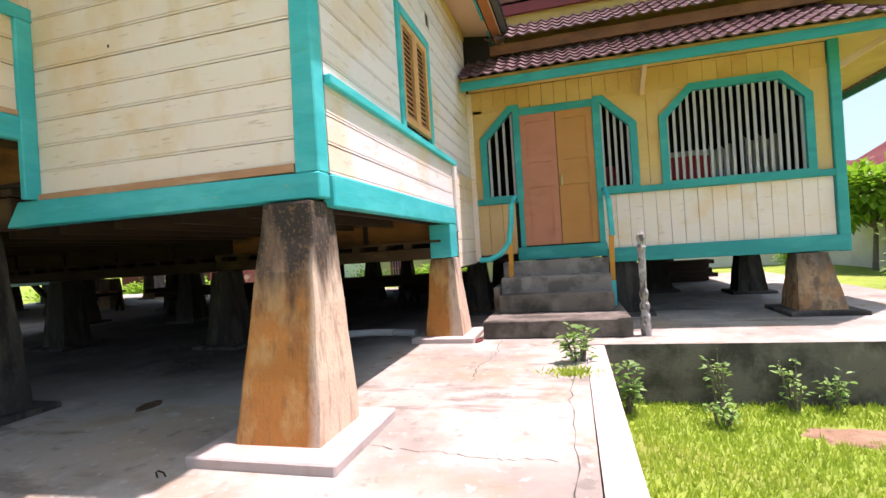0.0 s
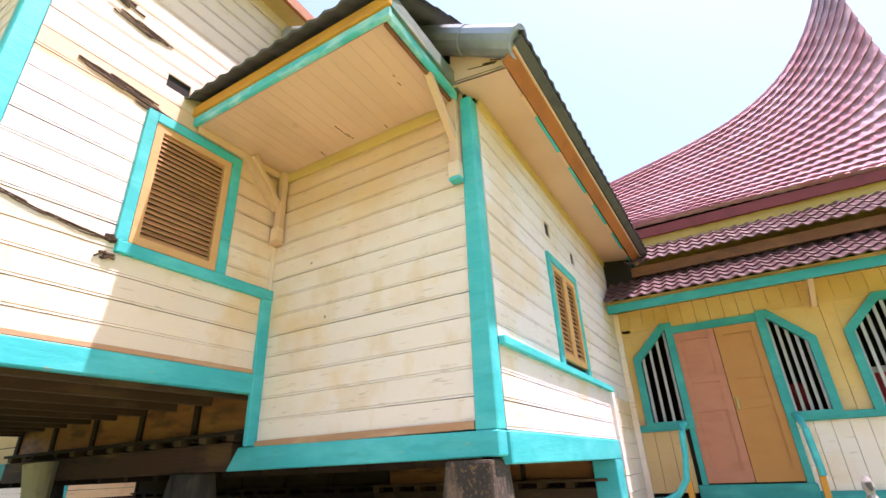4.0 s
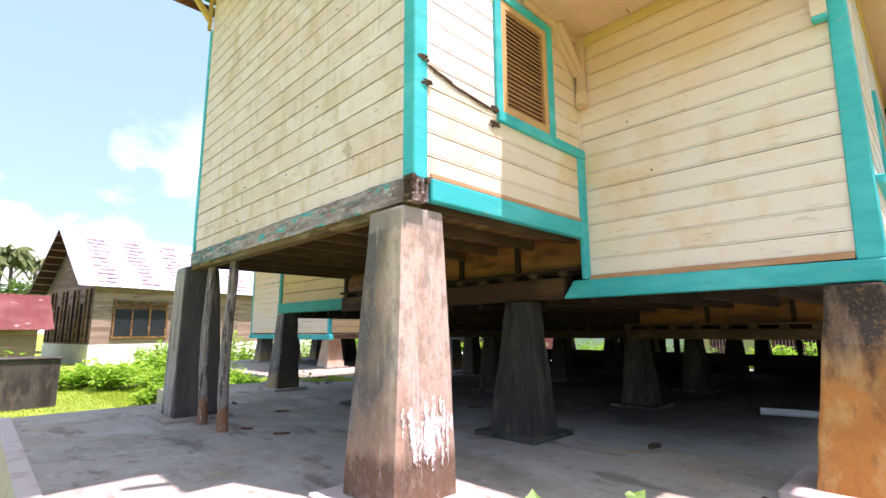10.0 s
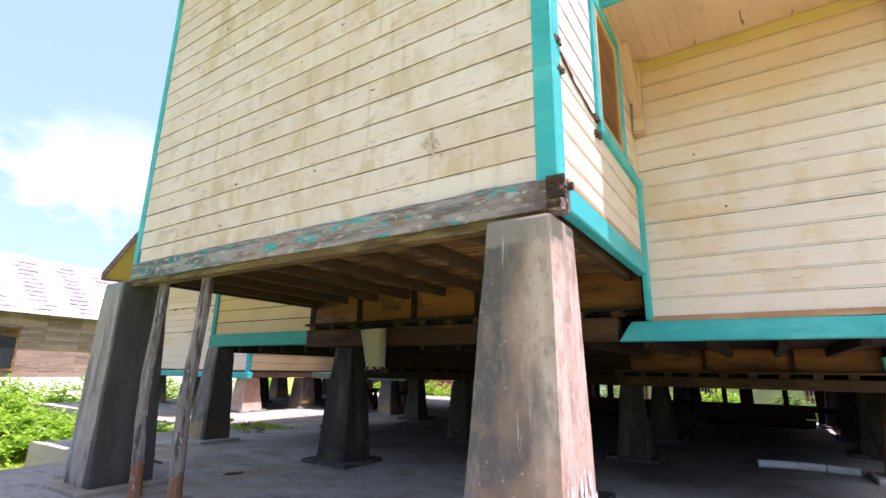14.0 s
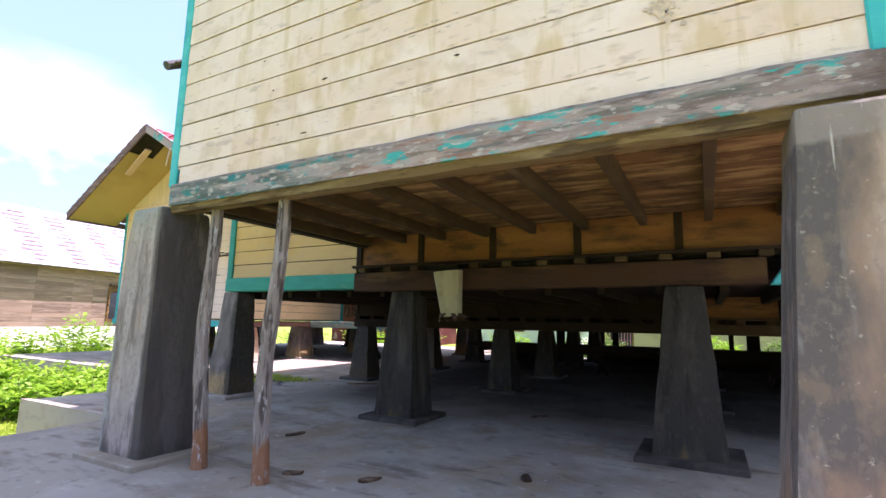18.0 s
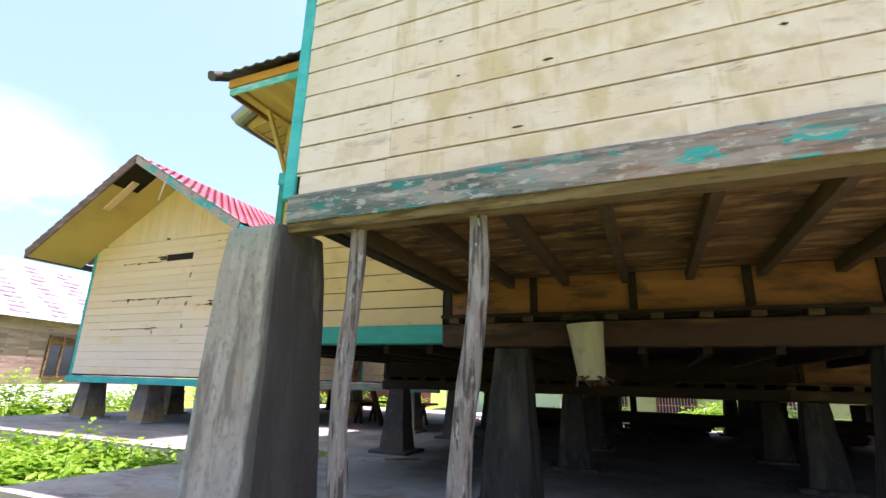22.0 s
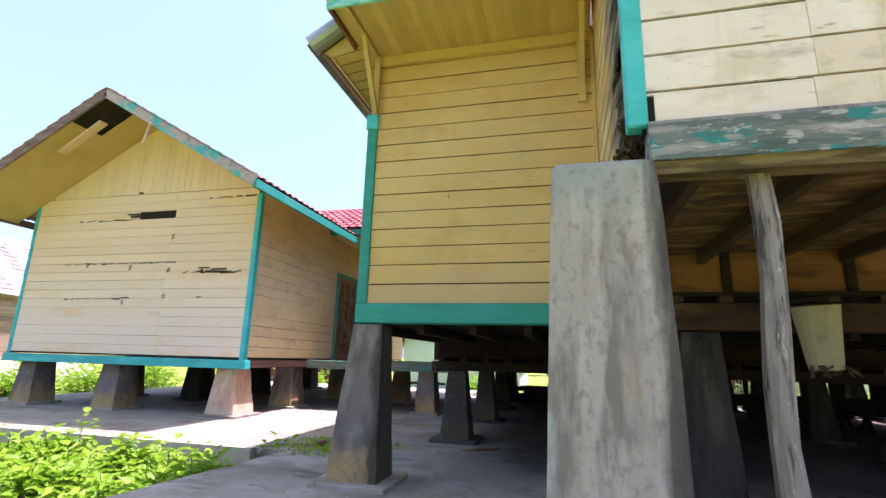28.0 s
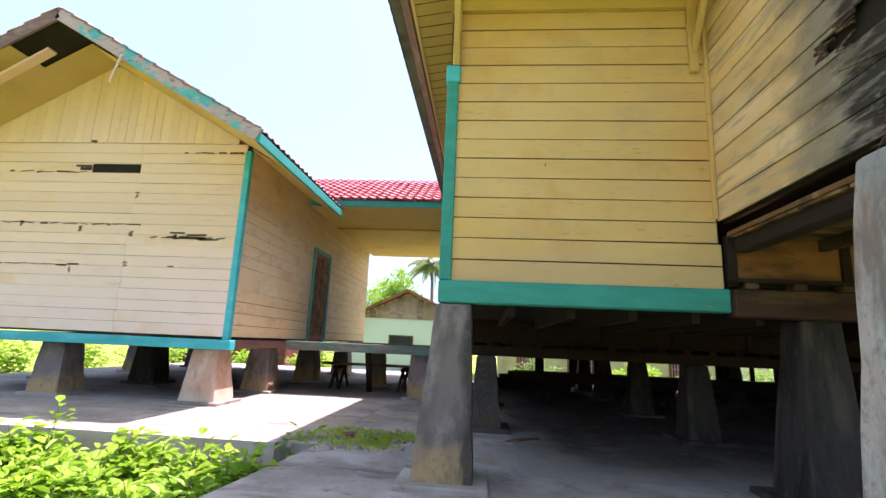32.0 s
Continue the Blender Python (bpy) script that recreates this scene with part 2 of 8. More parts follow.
ROT = mat("rotten_wood", (0.07, 0.04, 0.025), [((0.26, 0.17, 0.11), (9, 9, 20), 0.5, 0.66, 0.8)], 0.95, 1.0, (30, 30, 60))
ANNEX_S = mat("faded_side_paint", (0.80, 0.58, 0.30), [((0.82, 0.64, 0.38), (0.6, 0.6, 0.8, 1), 0.45, 0.60, 0.8), ((0.62, 0.40, 0.22), (1.2, 1.2, 1.5), 0.53, 0.64, 0.5), ((0.46, 0.34, 0.24), (3, 3, 14), 0.60, 0.69, 0.5)], 0.65, 0.15, (3, 3, 60), 0.04)
SCORCH = mat("mould_blackened_board", (0.7, 0.47, 0.209), [((0.78, 0.602, 0.38), (0.7, 0.7, 1.8), 0.45, 0.64, 0.7), ((0.20, 0.165, 0.12), ("Y", 1.4, (2.2, 2.2, 3.0)), 2.40, 1.85, 0.85), ((0.30, 0.27, 0.215), ("Y", 1.0, (3, 3, 12)), 1.75, 1.55, 0.5), ((0.022, 0.02, 0.018), ("Y", 2.4, (1.6, 1.6, 5.0)), 2.28, 1.92, 0.93), ((0.30, 0.27, 0.215), (1.5, 1.5, 9), 0.52, 0.62, 0.55),
    ((0.5, 0.395, 0.237), (3.4, 3.4, 9), 0.62, 0.70, 0.5)], 0.9, 0.5, (6, 6, 40))
FLOOR = mat("worn_concrete", (0.343, 0.305, 0.259), [((0.205, 0.177, 0.145), (0.7, 0.7, 0.5), 0.46, 0.62, 0.75), ((0.44, 0.404, 0.358), (1.3, 1.3, 1), 0.50, 0.64, 0.65), ((0.368, 0.282, 0.182), (0.5, 0.5, 1), 0.54, 0.66, 0.6),
    ((0.123, 0.1, 0.0808), (0.9, 2.8, 1), 0.57, 0.66, 0.65), ((0.287, 0.21, 0.134), (1.7, 1.7, 1), 0.56, 0.66, 0.55), ((0.133, 0.118, 0.104), (6, 6, 6), 0.60, 0.68, 0.5), ((0.554, 0.522, 0.486), (9, 9, 9), 0.59, 0.70, 0.4)], 0.9, 0.35, (18, 18, 18), 0.03)
KERB = mat("pale_concrete", (0.48, 0.406, 0.366), [((0.36, 0.252, 0.194), (3, 3, 3), 0.52, 0.70, 0.7), ((0.2, 0.174, 0.153), (1.5, 1.5, 5), 0.58, 0.74, 0.5)], 0.9, 0.5)
NEWEL = mat("weathered_grey_stone", (0.33, 0.30, 0.285), [((0.08, 0.07, 0.062), (9, 9, 5), 0.48, 0.58, 0.85), ((0.52, 0.50, 0.48), (12, 12, 8), 0.54, 0.62, 0.7)], 0.9, 0.6)
STEP = mat("grey_step_concrete", (0.27, 0.235, 0.217), [((0.11, 0.095, 0.0827), (2.5, 2.5, 3), 0.50, 0.62, 0.75), ((0.36, 0.32, 0.297), (5, 5, 3), 0.54, 0.64, 0.6)], 0.9, 0.6)
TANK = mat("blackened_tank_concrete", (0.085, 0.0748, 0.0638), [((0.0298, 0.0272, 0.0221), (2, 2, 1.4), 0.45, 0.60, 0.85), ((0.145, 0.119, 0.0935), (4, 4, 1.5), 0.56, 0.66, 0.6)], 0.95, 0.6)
MOULD = mat("mossy_concrete", (0.18, 0.151, 0.126), [((0.0525, 0.0468, 0.035), (2, 2, 2.2), 0.45, 0.62, 0.85), ((0.285, 0.238, 0.196), (4, 4, 1.5), 0.6, 0.72, 0.6)], 0.95, 0.6)


def pillar_mat(name, base, layers):
    return mat(name, base, layers, 0.9, 0.7, (16, 16, 9), 0.04)


PITS = ((0.60, 0.55, 0.48), (24, 24, 24), 0.64, 0.71, 0.4)
RUNS = ((0.60, 0.56, 0.50), (24, 24, 1.4), 0.62, 0.67, 0.6)
MOTTLE = ((0.15, 0.125, 0.10), (11, 11, 8), 0.50, 0.61, 0.6)
# the pale +x face has its sunlight put into the colour
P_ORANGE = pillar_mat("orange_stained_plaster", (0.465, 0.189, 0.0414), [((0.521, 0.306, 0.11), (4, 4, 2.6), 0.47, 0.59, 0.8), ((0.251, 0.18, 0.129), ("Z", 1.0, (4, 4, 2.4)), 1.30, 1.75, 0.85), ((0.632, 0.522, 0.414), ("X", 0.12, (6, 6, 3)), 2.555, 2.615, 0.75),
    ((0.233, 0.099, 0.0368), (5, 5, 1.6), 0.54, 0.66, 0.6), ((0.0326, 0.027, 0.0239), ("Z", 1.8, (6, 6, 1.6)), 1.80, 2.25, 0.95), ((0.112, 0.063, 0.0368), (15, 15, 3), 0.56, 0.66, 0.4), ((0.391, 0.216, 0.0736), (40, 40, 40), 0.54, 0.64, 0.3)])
P_BROWN = pillar_mat("brown_stained_plaster", (0.36, 0.19, 0.085), [((0.46, 0.30, 0.16), (4, 4, 2.4), 0.47, 0.58, 0.8), ((0.14, 0.08, 0.045), (6, 6, 3), 0.52, 0.62, 0.75), ((0.06, 0.05, 0.04), ("Z", 0.8, (7, 7, 2)), 0.85, 1.25, 0.85), MOTTLE])
# turns brown and grey away from the +x face
P_PINK = pillar_mat("pinkish_plaster", (0.493, 0.356, 0.282), [((0.577, 0.465, 0.396), (4, 4, 0.8), 0.47, 0.60, 0.8), ((0.353, 0.252, 0.201), (3, 3, 1.0), 0.54, 0.68, 0.5), ((0.149, 0.123, 0.113), (3.4, 3.4, 1.2), 0.57, 0.68, 0.5),
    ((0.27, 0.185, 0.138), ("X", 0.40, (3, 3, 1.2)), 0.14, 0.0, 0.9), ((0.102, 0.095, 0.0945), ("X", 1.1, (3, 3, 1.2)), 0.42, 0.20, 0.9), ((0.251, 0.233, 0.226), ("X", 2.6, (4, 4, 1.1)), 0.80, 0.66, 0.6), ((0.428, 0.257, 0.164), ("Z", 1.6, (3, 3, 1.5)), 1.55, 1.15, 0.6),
    ((0.316, 0.266, 0.241), ("Z", 0.10, (7, 7, 7)), 2.12, 2.15, 0.7), ((0.112, 0.0617, 0.037), ("Z", 0.22, (9, 9, 6)), 0.54, 0.44, 0.85), ((0.0651, 0.057, 0.0534), (4, 4, 1.0), 0.60, 0.70, 0.5), ((0.242, 0.19, 0.159), (26, 26, 18), 0.54, 0.64, 0.4), ((0.25, 0.18, 0.13), (6, 6, 4.5), 0.53, 0.63, 0.55), RUNS, PITS])
P_PEACH = pillar_mat("peach_plaster", (0.50, 0.32, 0.22), [((0.60, 0.45, 0.34), (4, 4, 2.2), 0.47, 0.58, 0.8), ((0.30, 0.20, 0.14), (6, 6, 2.6), 0.54, 0.64, 0.6), ((0.56, 0.48, 0.38), ("Z", 0.4, (6, 6, 3)), 0.45, 0.30, 0.6), PITS])
# turns near-black on the +x side
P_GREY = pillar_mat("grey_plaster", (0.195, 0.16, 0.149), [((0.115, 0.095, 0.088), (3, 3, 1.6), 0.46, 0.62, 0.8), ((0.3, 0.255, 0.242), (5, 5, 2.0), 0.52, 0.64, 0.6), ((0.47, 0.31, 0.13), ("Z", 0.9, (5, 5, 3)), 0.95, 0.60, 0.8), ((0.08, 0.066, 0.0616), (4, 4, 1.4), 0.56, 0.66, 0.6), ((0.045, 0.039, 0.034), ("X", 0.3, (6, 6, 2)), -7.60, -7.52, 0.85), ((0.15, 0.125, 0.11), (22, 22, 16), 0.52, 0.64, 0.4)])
# the near-black +x face is shade and moss put into the colour
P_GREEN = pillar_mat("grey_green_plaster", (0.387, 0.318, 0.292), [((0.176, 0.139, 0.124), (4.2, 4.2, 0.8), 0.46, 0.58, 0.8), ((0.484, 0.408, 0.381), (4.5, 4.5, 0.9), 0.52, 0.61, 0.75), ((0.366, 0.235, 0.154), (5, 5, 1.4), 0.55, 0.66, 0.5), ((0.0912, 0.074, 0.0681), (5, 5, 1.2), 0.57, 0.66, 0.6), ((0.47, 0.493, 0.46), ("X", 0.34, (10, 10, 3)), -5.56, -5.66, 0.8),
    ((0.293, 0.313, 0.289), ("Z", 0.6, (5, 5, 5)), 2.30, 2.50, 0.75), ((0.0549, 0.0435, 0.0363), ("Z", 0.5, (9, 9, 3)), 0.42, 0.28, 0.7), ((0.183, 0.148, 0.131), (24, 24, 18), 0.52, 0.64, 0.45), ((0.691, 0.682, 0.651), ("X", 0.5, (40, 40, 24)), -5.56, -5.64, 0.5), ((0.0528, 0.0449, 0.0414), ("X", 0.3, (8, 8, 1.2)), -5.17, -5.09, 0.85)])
# soot, with the deep shade under the house darkened into the colour
P_DARK = pillar_mat("sooty_shaded_plaster", (0.0425, 0.0365, 0.0316), [((0.102, 0.085, 0.0659), (4, 4, 0.9), 0.50, 0.64, 0.7), ((0.017, 0.0145, 0.0123), (6, 6, 1.0), 0.49, 0.62, 0.8), ((0.221, 0.145, 0.0527), ("Z", 1.1, (7, 7, 2.0)), 0.62, 0.34, 0.6), ((0.085, 0.0723, 0.0571), (26, 26, 12), 0.56, 0.66, 0.4)])
GRASS_M = mat("grass_ground", (0.19, 0.26, 0.035), [((0.26, 0.33, 0.045), (0.6, 0.6, 1), 0.45, 0.65, 0.8), ((0.13, 0.18, 0.03), (2, 2, 1), 0.5, 0.7, 0.7), ((0.24, 0.24, 0.06), (0.45, 0.45, 1), 0.6, 0.7, 0.6)], 0.95, 0.8, (25, 25, 25))


def leaf_mat(name, c1, c2):
    m = mat(name, c1, [(c2, (2.5, 2.5, 2.5), 0.42, 0.62, 0.9), (tuple(0.5 * v for v in c1), (9, 9, 9), 0.55, 0.7, 0.6)], 0.5, 0)
    nt = m.node_tree
    bsdf = nt.nodes["Principled BSDF"]
    tr = nt.nodes.new("ShaderNodeBsdfTranslucent")
    tr.inputs[0].default_value = (*[min(1, v * 1.6) for v in c1], 1)
    mx = nt.nodes.new("ShaderNodeMixShader")
    mx.inputs[0].default_value = 0.35
    nt.links.new(bsdf.outputs[0], mx.inputs[1])
    nt.links.new(tr.outputs[0], mx.inputs[2])
    nt.links.new(mx.outputs[0], nt.nodes["Material Output"].inputs[0])
    return m


LEAF = leaf_mat("bright_leaf", (0.17, 0.33, 0.018), (0.29, 0.43, 0.03))
BLADE = leaf_mat("grass_blades", (0.28, 0.38, 0.035), (0.38, 0.45, 0.06))
SOIL = mat("bare_soil", (0.25, 0.155, 0.095), [((0.36, 0.25, 0.165), (4, 4, 4), 0.5, 0.66, 0.7), ((0.093, 0.055, 0.0312), (9, 9, 9), 0.55, 0.7, 0.6)], 0.95, 0.8)
CRACK = mat("crack_dirt", (0.06, 0.055, 0.045), [((0.12, 0.11, 0.08), (6, 6, 6), 0.5, 0.66, 0.7)], 0.95)
SCUFF = mat("grey_scuff", (0.62, 0.47, 0.38), [((0.44, 0.34, 0.29), (14, 14, 9), 0.48, 0.62, 0.8), ((0.74, 0.58, 0.45), (30, 30, 40), 0.5, 0.58, 0.85)], 0.9)
LEAF_P = leaf_mat("pale_leaf", (0.17, 0.29, 0.07), (0.25, 0.37, 0.11))
LEAF_D = leaf_mat("dark_leaf", (0.10, 0.18, 0.04), (0.16, 0.25, 0.055))
PALM = leaf_mat("palm_leaf", (0.12, 0.17, 0.05), (0.20, 0.235, 0.075))
BARK = mat("bark", (0.20, 0.17, 0.13), [((0.1, 0.08, 0.06), (3, 3, 9), 0.5, 0.7, 0.8)], 0.95, 0.8)
RED_ROOF = mat("red_metal_tile", (0.40, 0.085, 0.09), [((0.58, 0.21, 0.205), (0.6, 0.6, 0.6), 0.45, 0.7, 0.7)], 0.4, 0.1, (9, 9, 9), 0.05, spec=0.5)
MAROON = mat("maroon_roof_tile", (0.42, 0.20, 0.235), [((0.55, 0.36, 0.41), (0.9, 0.9, 0.9), 0.42, 0.64, 0.8), ((0.27, 0.12, 0.15), (4, 4, 4), 0.56, 0.70, 0.5), ((0.42, 0.37, 0.44), ("Z", 1.5, (3, 3, 3)), 10.8, 12.2, 0.8)], 0.8, 0.2, (12, 12, 12), 0.15, spec=0.12)
MAROON_T = mat("dark_maroon_roof_tile", (0.085, 0.034, 0.036), [((0.15, 0.075, 0.082), (1.5, 1.5, 1.5), 0.44, 0.62, 0.8), ((0.04, 0.02, 0.02), (4, 4, 4), 0.52, 0.66, 0.7)], 0.42, 0.2, (12, 12, 12), 0.15, spec=0.5)
BROWN_P = mat("dark_brown_fascia_paint", (0.20, 0.075, 0.03), [((0.30, 0.13, 0.05), (2, 2, 4), 0.5, 0.64, 0.7), ((0.1, 0.045, 0.025), (3, 3, 8), 0.54, 0.66, 0.6)], 0.65)
MAROON_P = mat("maroon_fascia_paint", (0.25, 0.05, 0.05), [((0.16, 0.03, 0.035), (2, 2, 2), 0.5, 0.7, 0.6)], 0.5)
GREY_TILE = mat("grey_roof_tile", (0.105, 0.10, 0.098), [((0.055, 0.052, 0.048), (3, 3, 3), 0.48, 0.68, 0.8)], 0.85, 0.5)
ZINC = mat("zinc_sheet", (0.36, 0.38, 0.41), [((0.25, 0.26, 0.28), (2, 2, 2), 0.5, 0.7, 0.7)], 0.45, 0.1, (9, 9, 9), 0.04, 0.6)
VERGE = mat("peeled_verge_paint", (0.40, 0.31, 0.29), [((0.03, 0.40, 0.40), (1.2, 1.2, 1.6), 0.50, 0.54, 0.9), ((0.50, 0.42, 0.40), (4, 4, 9), 0.54, 0.64, 0.7), ((0.14, 0.09, 0.08), (5, 5, 14), 0.6, 0.68, 0.7)], 0.8, 0.4, (9, 9, 30))
VERGE_B = mat("brown_verge_wood", (0.20, 0.12, 0.11), [((0.32, 0.24, 0.22), (1.5, 1.5, 6), 0.5, 0.66, 0.7), ((0.08, 0.05, 0.045), (3, 3, 10), 0.55, 0.68, 0.7)], 0.9, 0.4)
PATCH = mat("faded_red_patch", (0.25, 0.16, 0.175), [((0.36, 0.34, 0.38), (2, 2, 2), 0.48, 0.58, 0.8)], 0.8, spec=0.1)
DOOR_A = mat("pink_brown_door_paint", (0.50, 0.20, 0.12), [((0.4, 0.15, 0.08), (2, 2, 5), 0.5, 0.7, 0.5)], 0.55)
DOOR_B = mat("orange_brown_door_paint", (0.56, 0.25, 0.07), [((0.45, 0.18, 0.05), (2, 2, 5), 0.5, 0.7, 0.5)], 0.55)
BAR = mat("grey_bar_paint", (0.42, 0.40, 0.40), [((0.3, 0.28, 0.28), (3, 3, 3), 0.5, 0.7, 0.5)], 0.5)
PVC = mat("yellowed_plastic", (0.38, 0.34, 0.20), [((0.26, 0.22, 0.13), (5, 5, 5), 0.52, 0.66, 0.7)], 0.5)
WHITE_ROOF = mat("white_roof_sheet", (0.37, 0.41, 0.48), [((0.30, 0.32, 0.37), (0.5, 0.5, 0.5), 0.5, 0.64, 0.6)], 0.8, spec=0.1)
OLDBOARD = mat("unpainted_grey_brown_board", (0.263, 0.184, 0.14), [((0.42, 0.313, 0.255), (0.5, 0.5, 4), 0.48, 0.68, 0.8), ((0.137, 0.092, 0.0723), (1, 1, 6), 0.55, 0.7, 0.7)], 0.9, 0.4, rand=0.3)
PALE_WALL = mat("pale_render_wall", (0.72, 0.70, 0.66), [((0.5, 0.48, 0.44), (0.6, 0.6, 1), 0.5, 0.7, 0.6)], 0.85)
MINT_WALL = mat("mint_render_wall", (0.62, 0.74, 0.66), [((0.5, 0.6, 0.52), (0.6, 0.6, 1), 0.5, 0.7, 0.6)], 0.85)
RUST_ROOF = mat("rusty_red_sheet", (0.138, 0.0455, 0.0432), [((0.184, 0.078, 0.0702), (0.5, 0.5, 0.5), 0.48, 0.62, 0.8), ((0.368, 0.286, 0.23), (1.1, 1.1, 1.1), 0.62, 0.66, 0.7), ((0.0828, 0.052, 0.0405), (2, 2, 2), 0.56, 0.66, 0.6)], 0.9, spec=0.05)
CHROME = mat("brass_metal", (0.5, 0.36, 0.16), [], 0.35, 0, metal=1.0)
PINKBAR = mat("pink_grille_paint", (0.5, 0.2, 0.36), [], 0.5, 0)
CLOTH = mat("red_white_cloth", (0.60, 0.06, 0.07), [((0.80, 0.76, 0.74), ("Z", 0.1, (3, 3, 9)), 2.66, 2.68, 0.95)], 0.8, 0)
GLASS_D = mat("dark_window_glass", (0.03, 0.035, 0.04), [], 0.15, 0, spec=0.6)


# ---- building helpers ----
def add_box(bm, x0, x1, y0, y1, z0, z1):
    x0, x1, y0, y1, z0, z1 = min(x0, x1), max(x0, x1), min(y0, y1), max(y0, y1), min(z0, z1), max(z0, z1)
    v = [bm.verts.new(c) for c in ((x0, y0, z0), (x1, y0, z0), (x1, y1, z0), (x0, y1, z0), (x0, y0, z1), (x1, y0, z1), (x1, y1, z1), (x0, y1, z1))]
    for f in ((0, 3, 2, 1), (4, 5, 6, 7), (0, 1, 5, 4), (1, 2, 6, 5), (2, 3, 7, 6), (3, 0, 4, 7)):
        bm.faces.new([v[i] for i in f])
    return v


def add_hull(bm, low, high):
    """A solid between two rings of as many points each."""
    a, b = [bm.verts.new(p) for p in low], [bm.verts.new(p) for p in high]
    k = len(a)
    bm.faces.new(a[::-1])
    bm.faces.new(b)
    for i in range(k):
        bm.faces.new((a[i], a[(i + 1) % k], b[(i + 1) % k], b[i]))
    return a + b


def add_bar(bm, p, q, w, h, up=(0, 0, 1)):
    """A squared bar from p to q, w wide across and h high along up."""
    p, q = Vector(p), Vector(q)
    d = (q - p).normalized()
    s = d.cross(Vector(up))
    if s.length < 1e-4:
        s = d.cross(Vector((1, 0, 0)))
    s.normalize()
    u = s.cross(d).normalized()
    ring = [(-1, -1), (1, -1), (1, 1), (-1, 1)]
    return add_hull(bm, [p + s * w / 2 * a + u * h / 2 * b for a, b in ring], [q + s * w / 2 * a + u * h / 2 * b for a, b in ring])


def add_tube(bm, pts, radii, sides=8):
    rings = []
    for i, p in enumerate(pts):
        p = Vector(p)
        d = (Vector(pts[min(i + 1, len(pts) - 1)]) - Vector(pts[max(i - 1, 0)])).normalized()
        s = d.cross(Vector((0.3, 0.9, 0.31))).normalized()
        u = s.cross(d)
        rings.append([bm.verts.new(p + (s * math.cos(a) + u * math.sin(a)) * radii[i]) for a in [2 * math.pi * k / sides for k in range(sides)]])
    for a, b in zip(rings, rings[1:]):
        for k in range(sides):
            bm.faces.new((a[k], a[(k + 1) % sides], b[(k + 1) % sides], b[k]))
    bm.faces.new(rings[0][::-1])
    bm.faces.new(rings[-1])


def soften(bm, amount, segments=1):
    bmesh.ops.bevel(bm, geom=list(bm.edges), offset=amount, segments=segments, affect="EDGES", profile=0.6)


def mesh_of(name, bm, material):
    bmesh.ops.recalc_face_normals(bm, faces=bm.faces)
    me = bpy.data.meshes.new(name)
    bm.to_mesh(me)
    bm.free()
    me.materials.append(material)
    return me


def adopt(ob, parent):
    ob.parent = parent
    inv = parent.matrix_basis.inverted()
    if parent.parent:
        inv = inv @ parent.matrix_parent_inverse.inverted() @ parent.parent.matrix_basis.inverted()
    ob.matrix_parent_inverse = inv
    return ob


def part(name, bm, material, parent, label=""):
    ob = new(name, mesh_of(name, bm, material))
    adopt(ob, parent)
    if label:
        ob["label"] = label
    return ob


def solid(name, bm, material, label="", category="", kind="", group=""):
    ob = new(name, mesh_of(name, bm, material))
    return tagged(ob, label, category, group, kind)


def thing(name, at, label, category, group="", kind=""):
    ob = new(name)
    ob.empty_display_size = 0.2
    ob.matrix_basis = Matrix.Translation(at)
    return tagged(ob, label, category, group, kind)


def box_part(name, parent, material, x0, x1, y0, y1, z0, z1, bevel=0.006, label=""):
    bm = bmesh.new()
    add_box(bm, x0, x1, y0, y1, z0, z1)
    if bevel:
        soften(bm, bevel)
    return part(name, bm, material, parent, label)


def bar_part(name, parent, material, p, q, w, h, bevel=0.005, up=(0, 0, 1), label=""):
    bm = bmesh.new()
    add_bar(bm, p, q, w, h, up)
    if bevel:
        soften(bm, bevel)
    return part(name, bm, material, parent, label)


def bits(name, parent, material, bars, label=""):
    """Splinters: the first is the part, the rest hang from it."""
    first = None
    for p, q, w, h in bars:
        bm = bmesh.new()
        add_bar(bm, p, q, w, h)
        if first is None:
            first = part(name, bm, material, parent, label)
        else:
            part("splinter", bm, material, first)
    return first


def smudge(bm, axis, c, out, u, z, ru, rz, rng):
    """A thin ragged patch on the plane axis = c."""
    put = (lambda a, t, b: (a, c + out * t, b)) if axis == "y" else (lambda a, t, b: (c + out * t, a, b))
    k = 11
    ring = [(u + ru * rng.uniform(0.45, 1.1) * math.cos(6.283 * i / k), z + rz * rng.uniform(0.45, 1.1) * math.sin(6.283 * i / k)) for i in range(k)]
    add_hull(bm, [put(a, 0.0, b) for a, b in ring], [put(a, 0.0015, b) for a, b in ring])


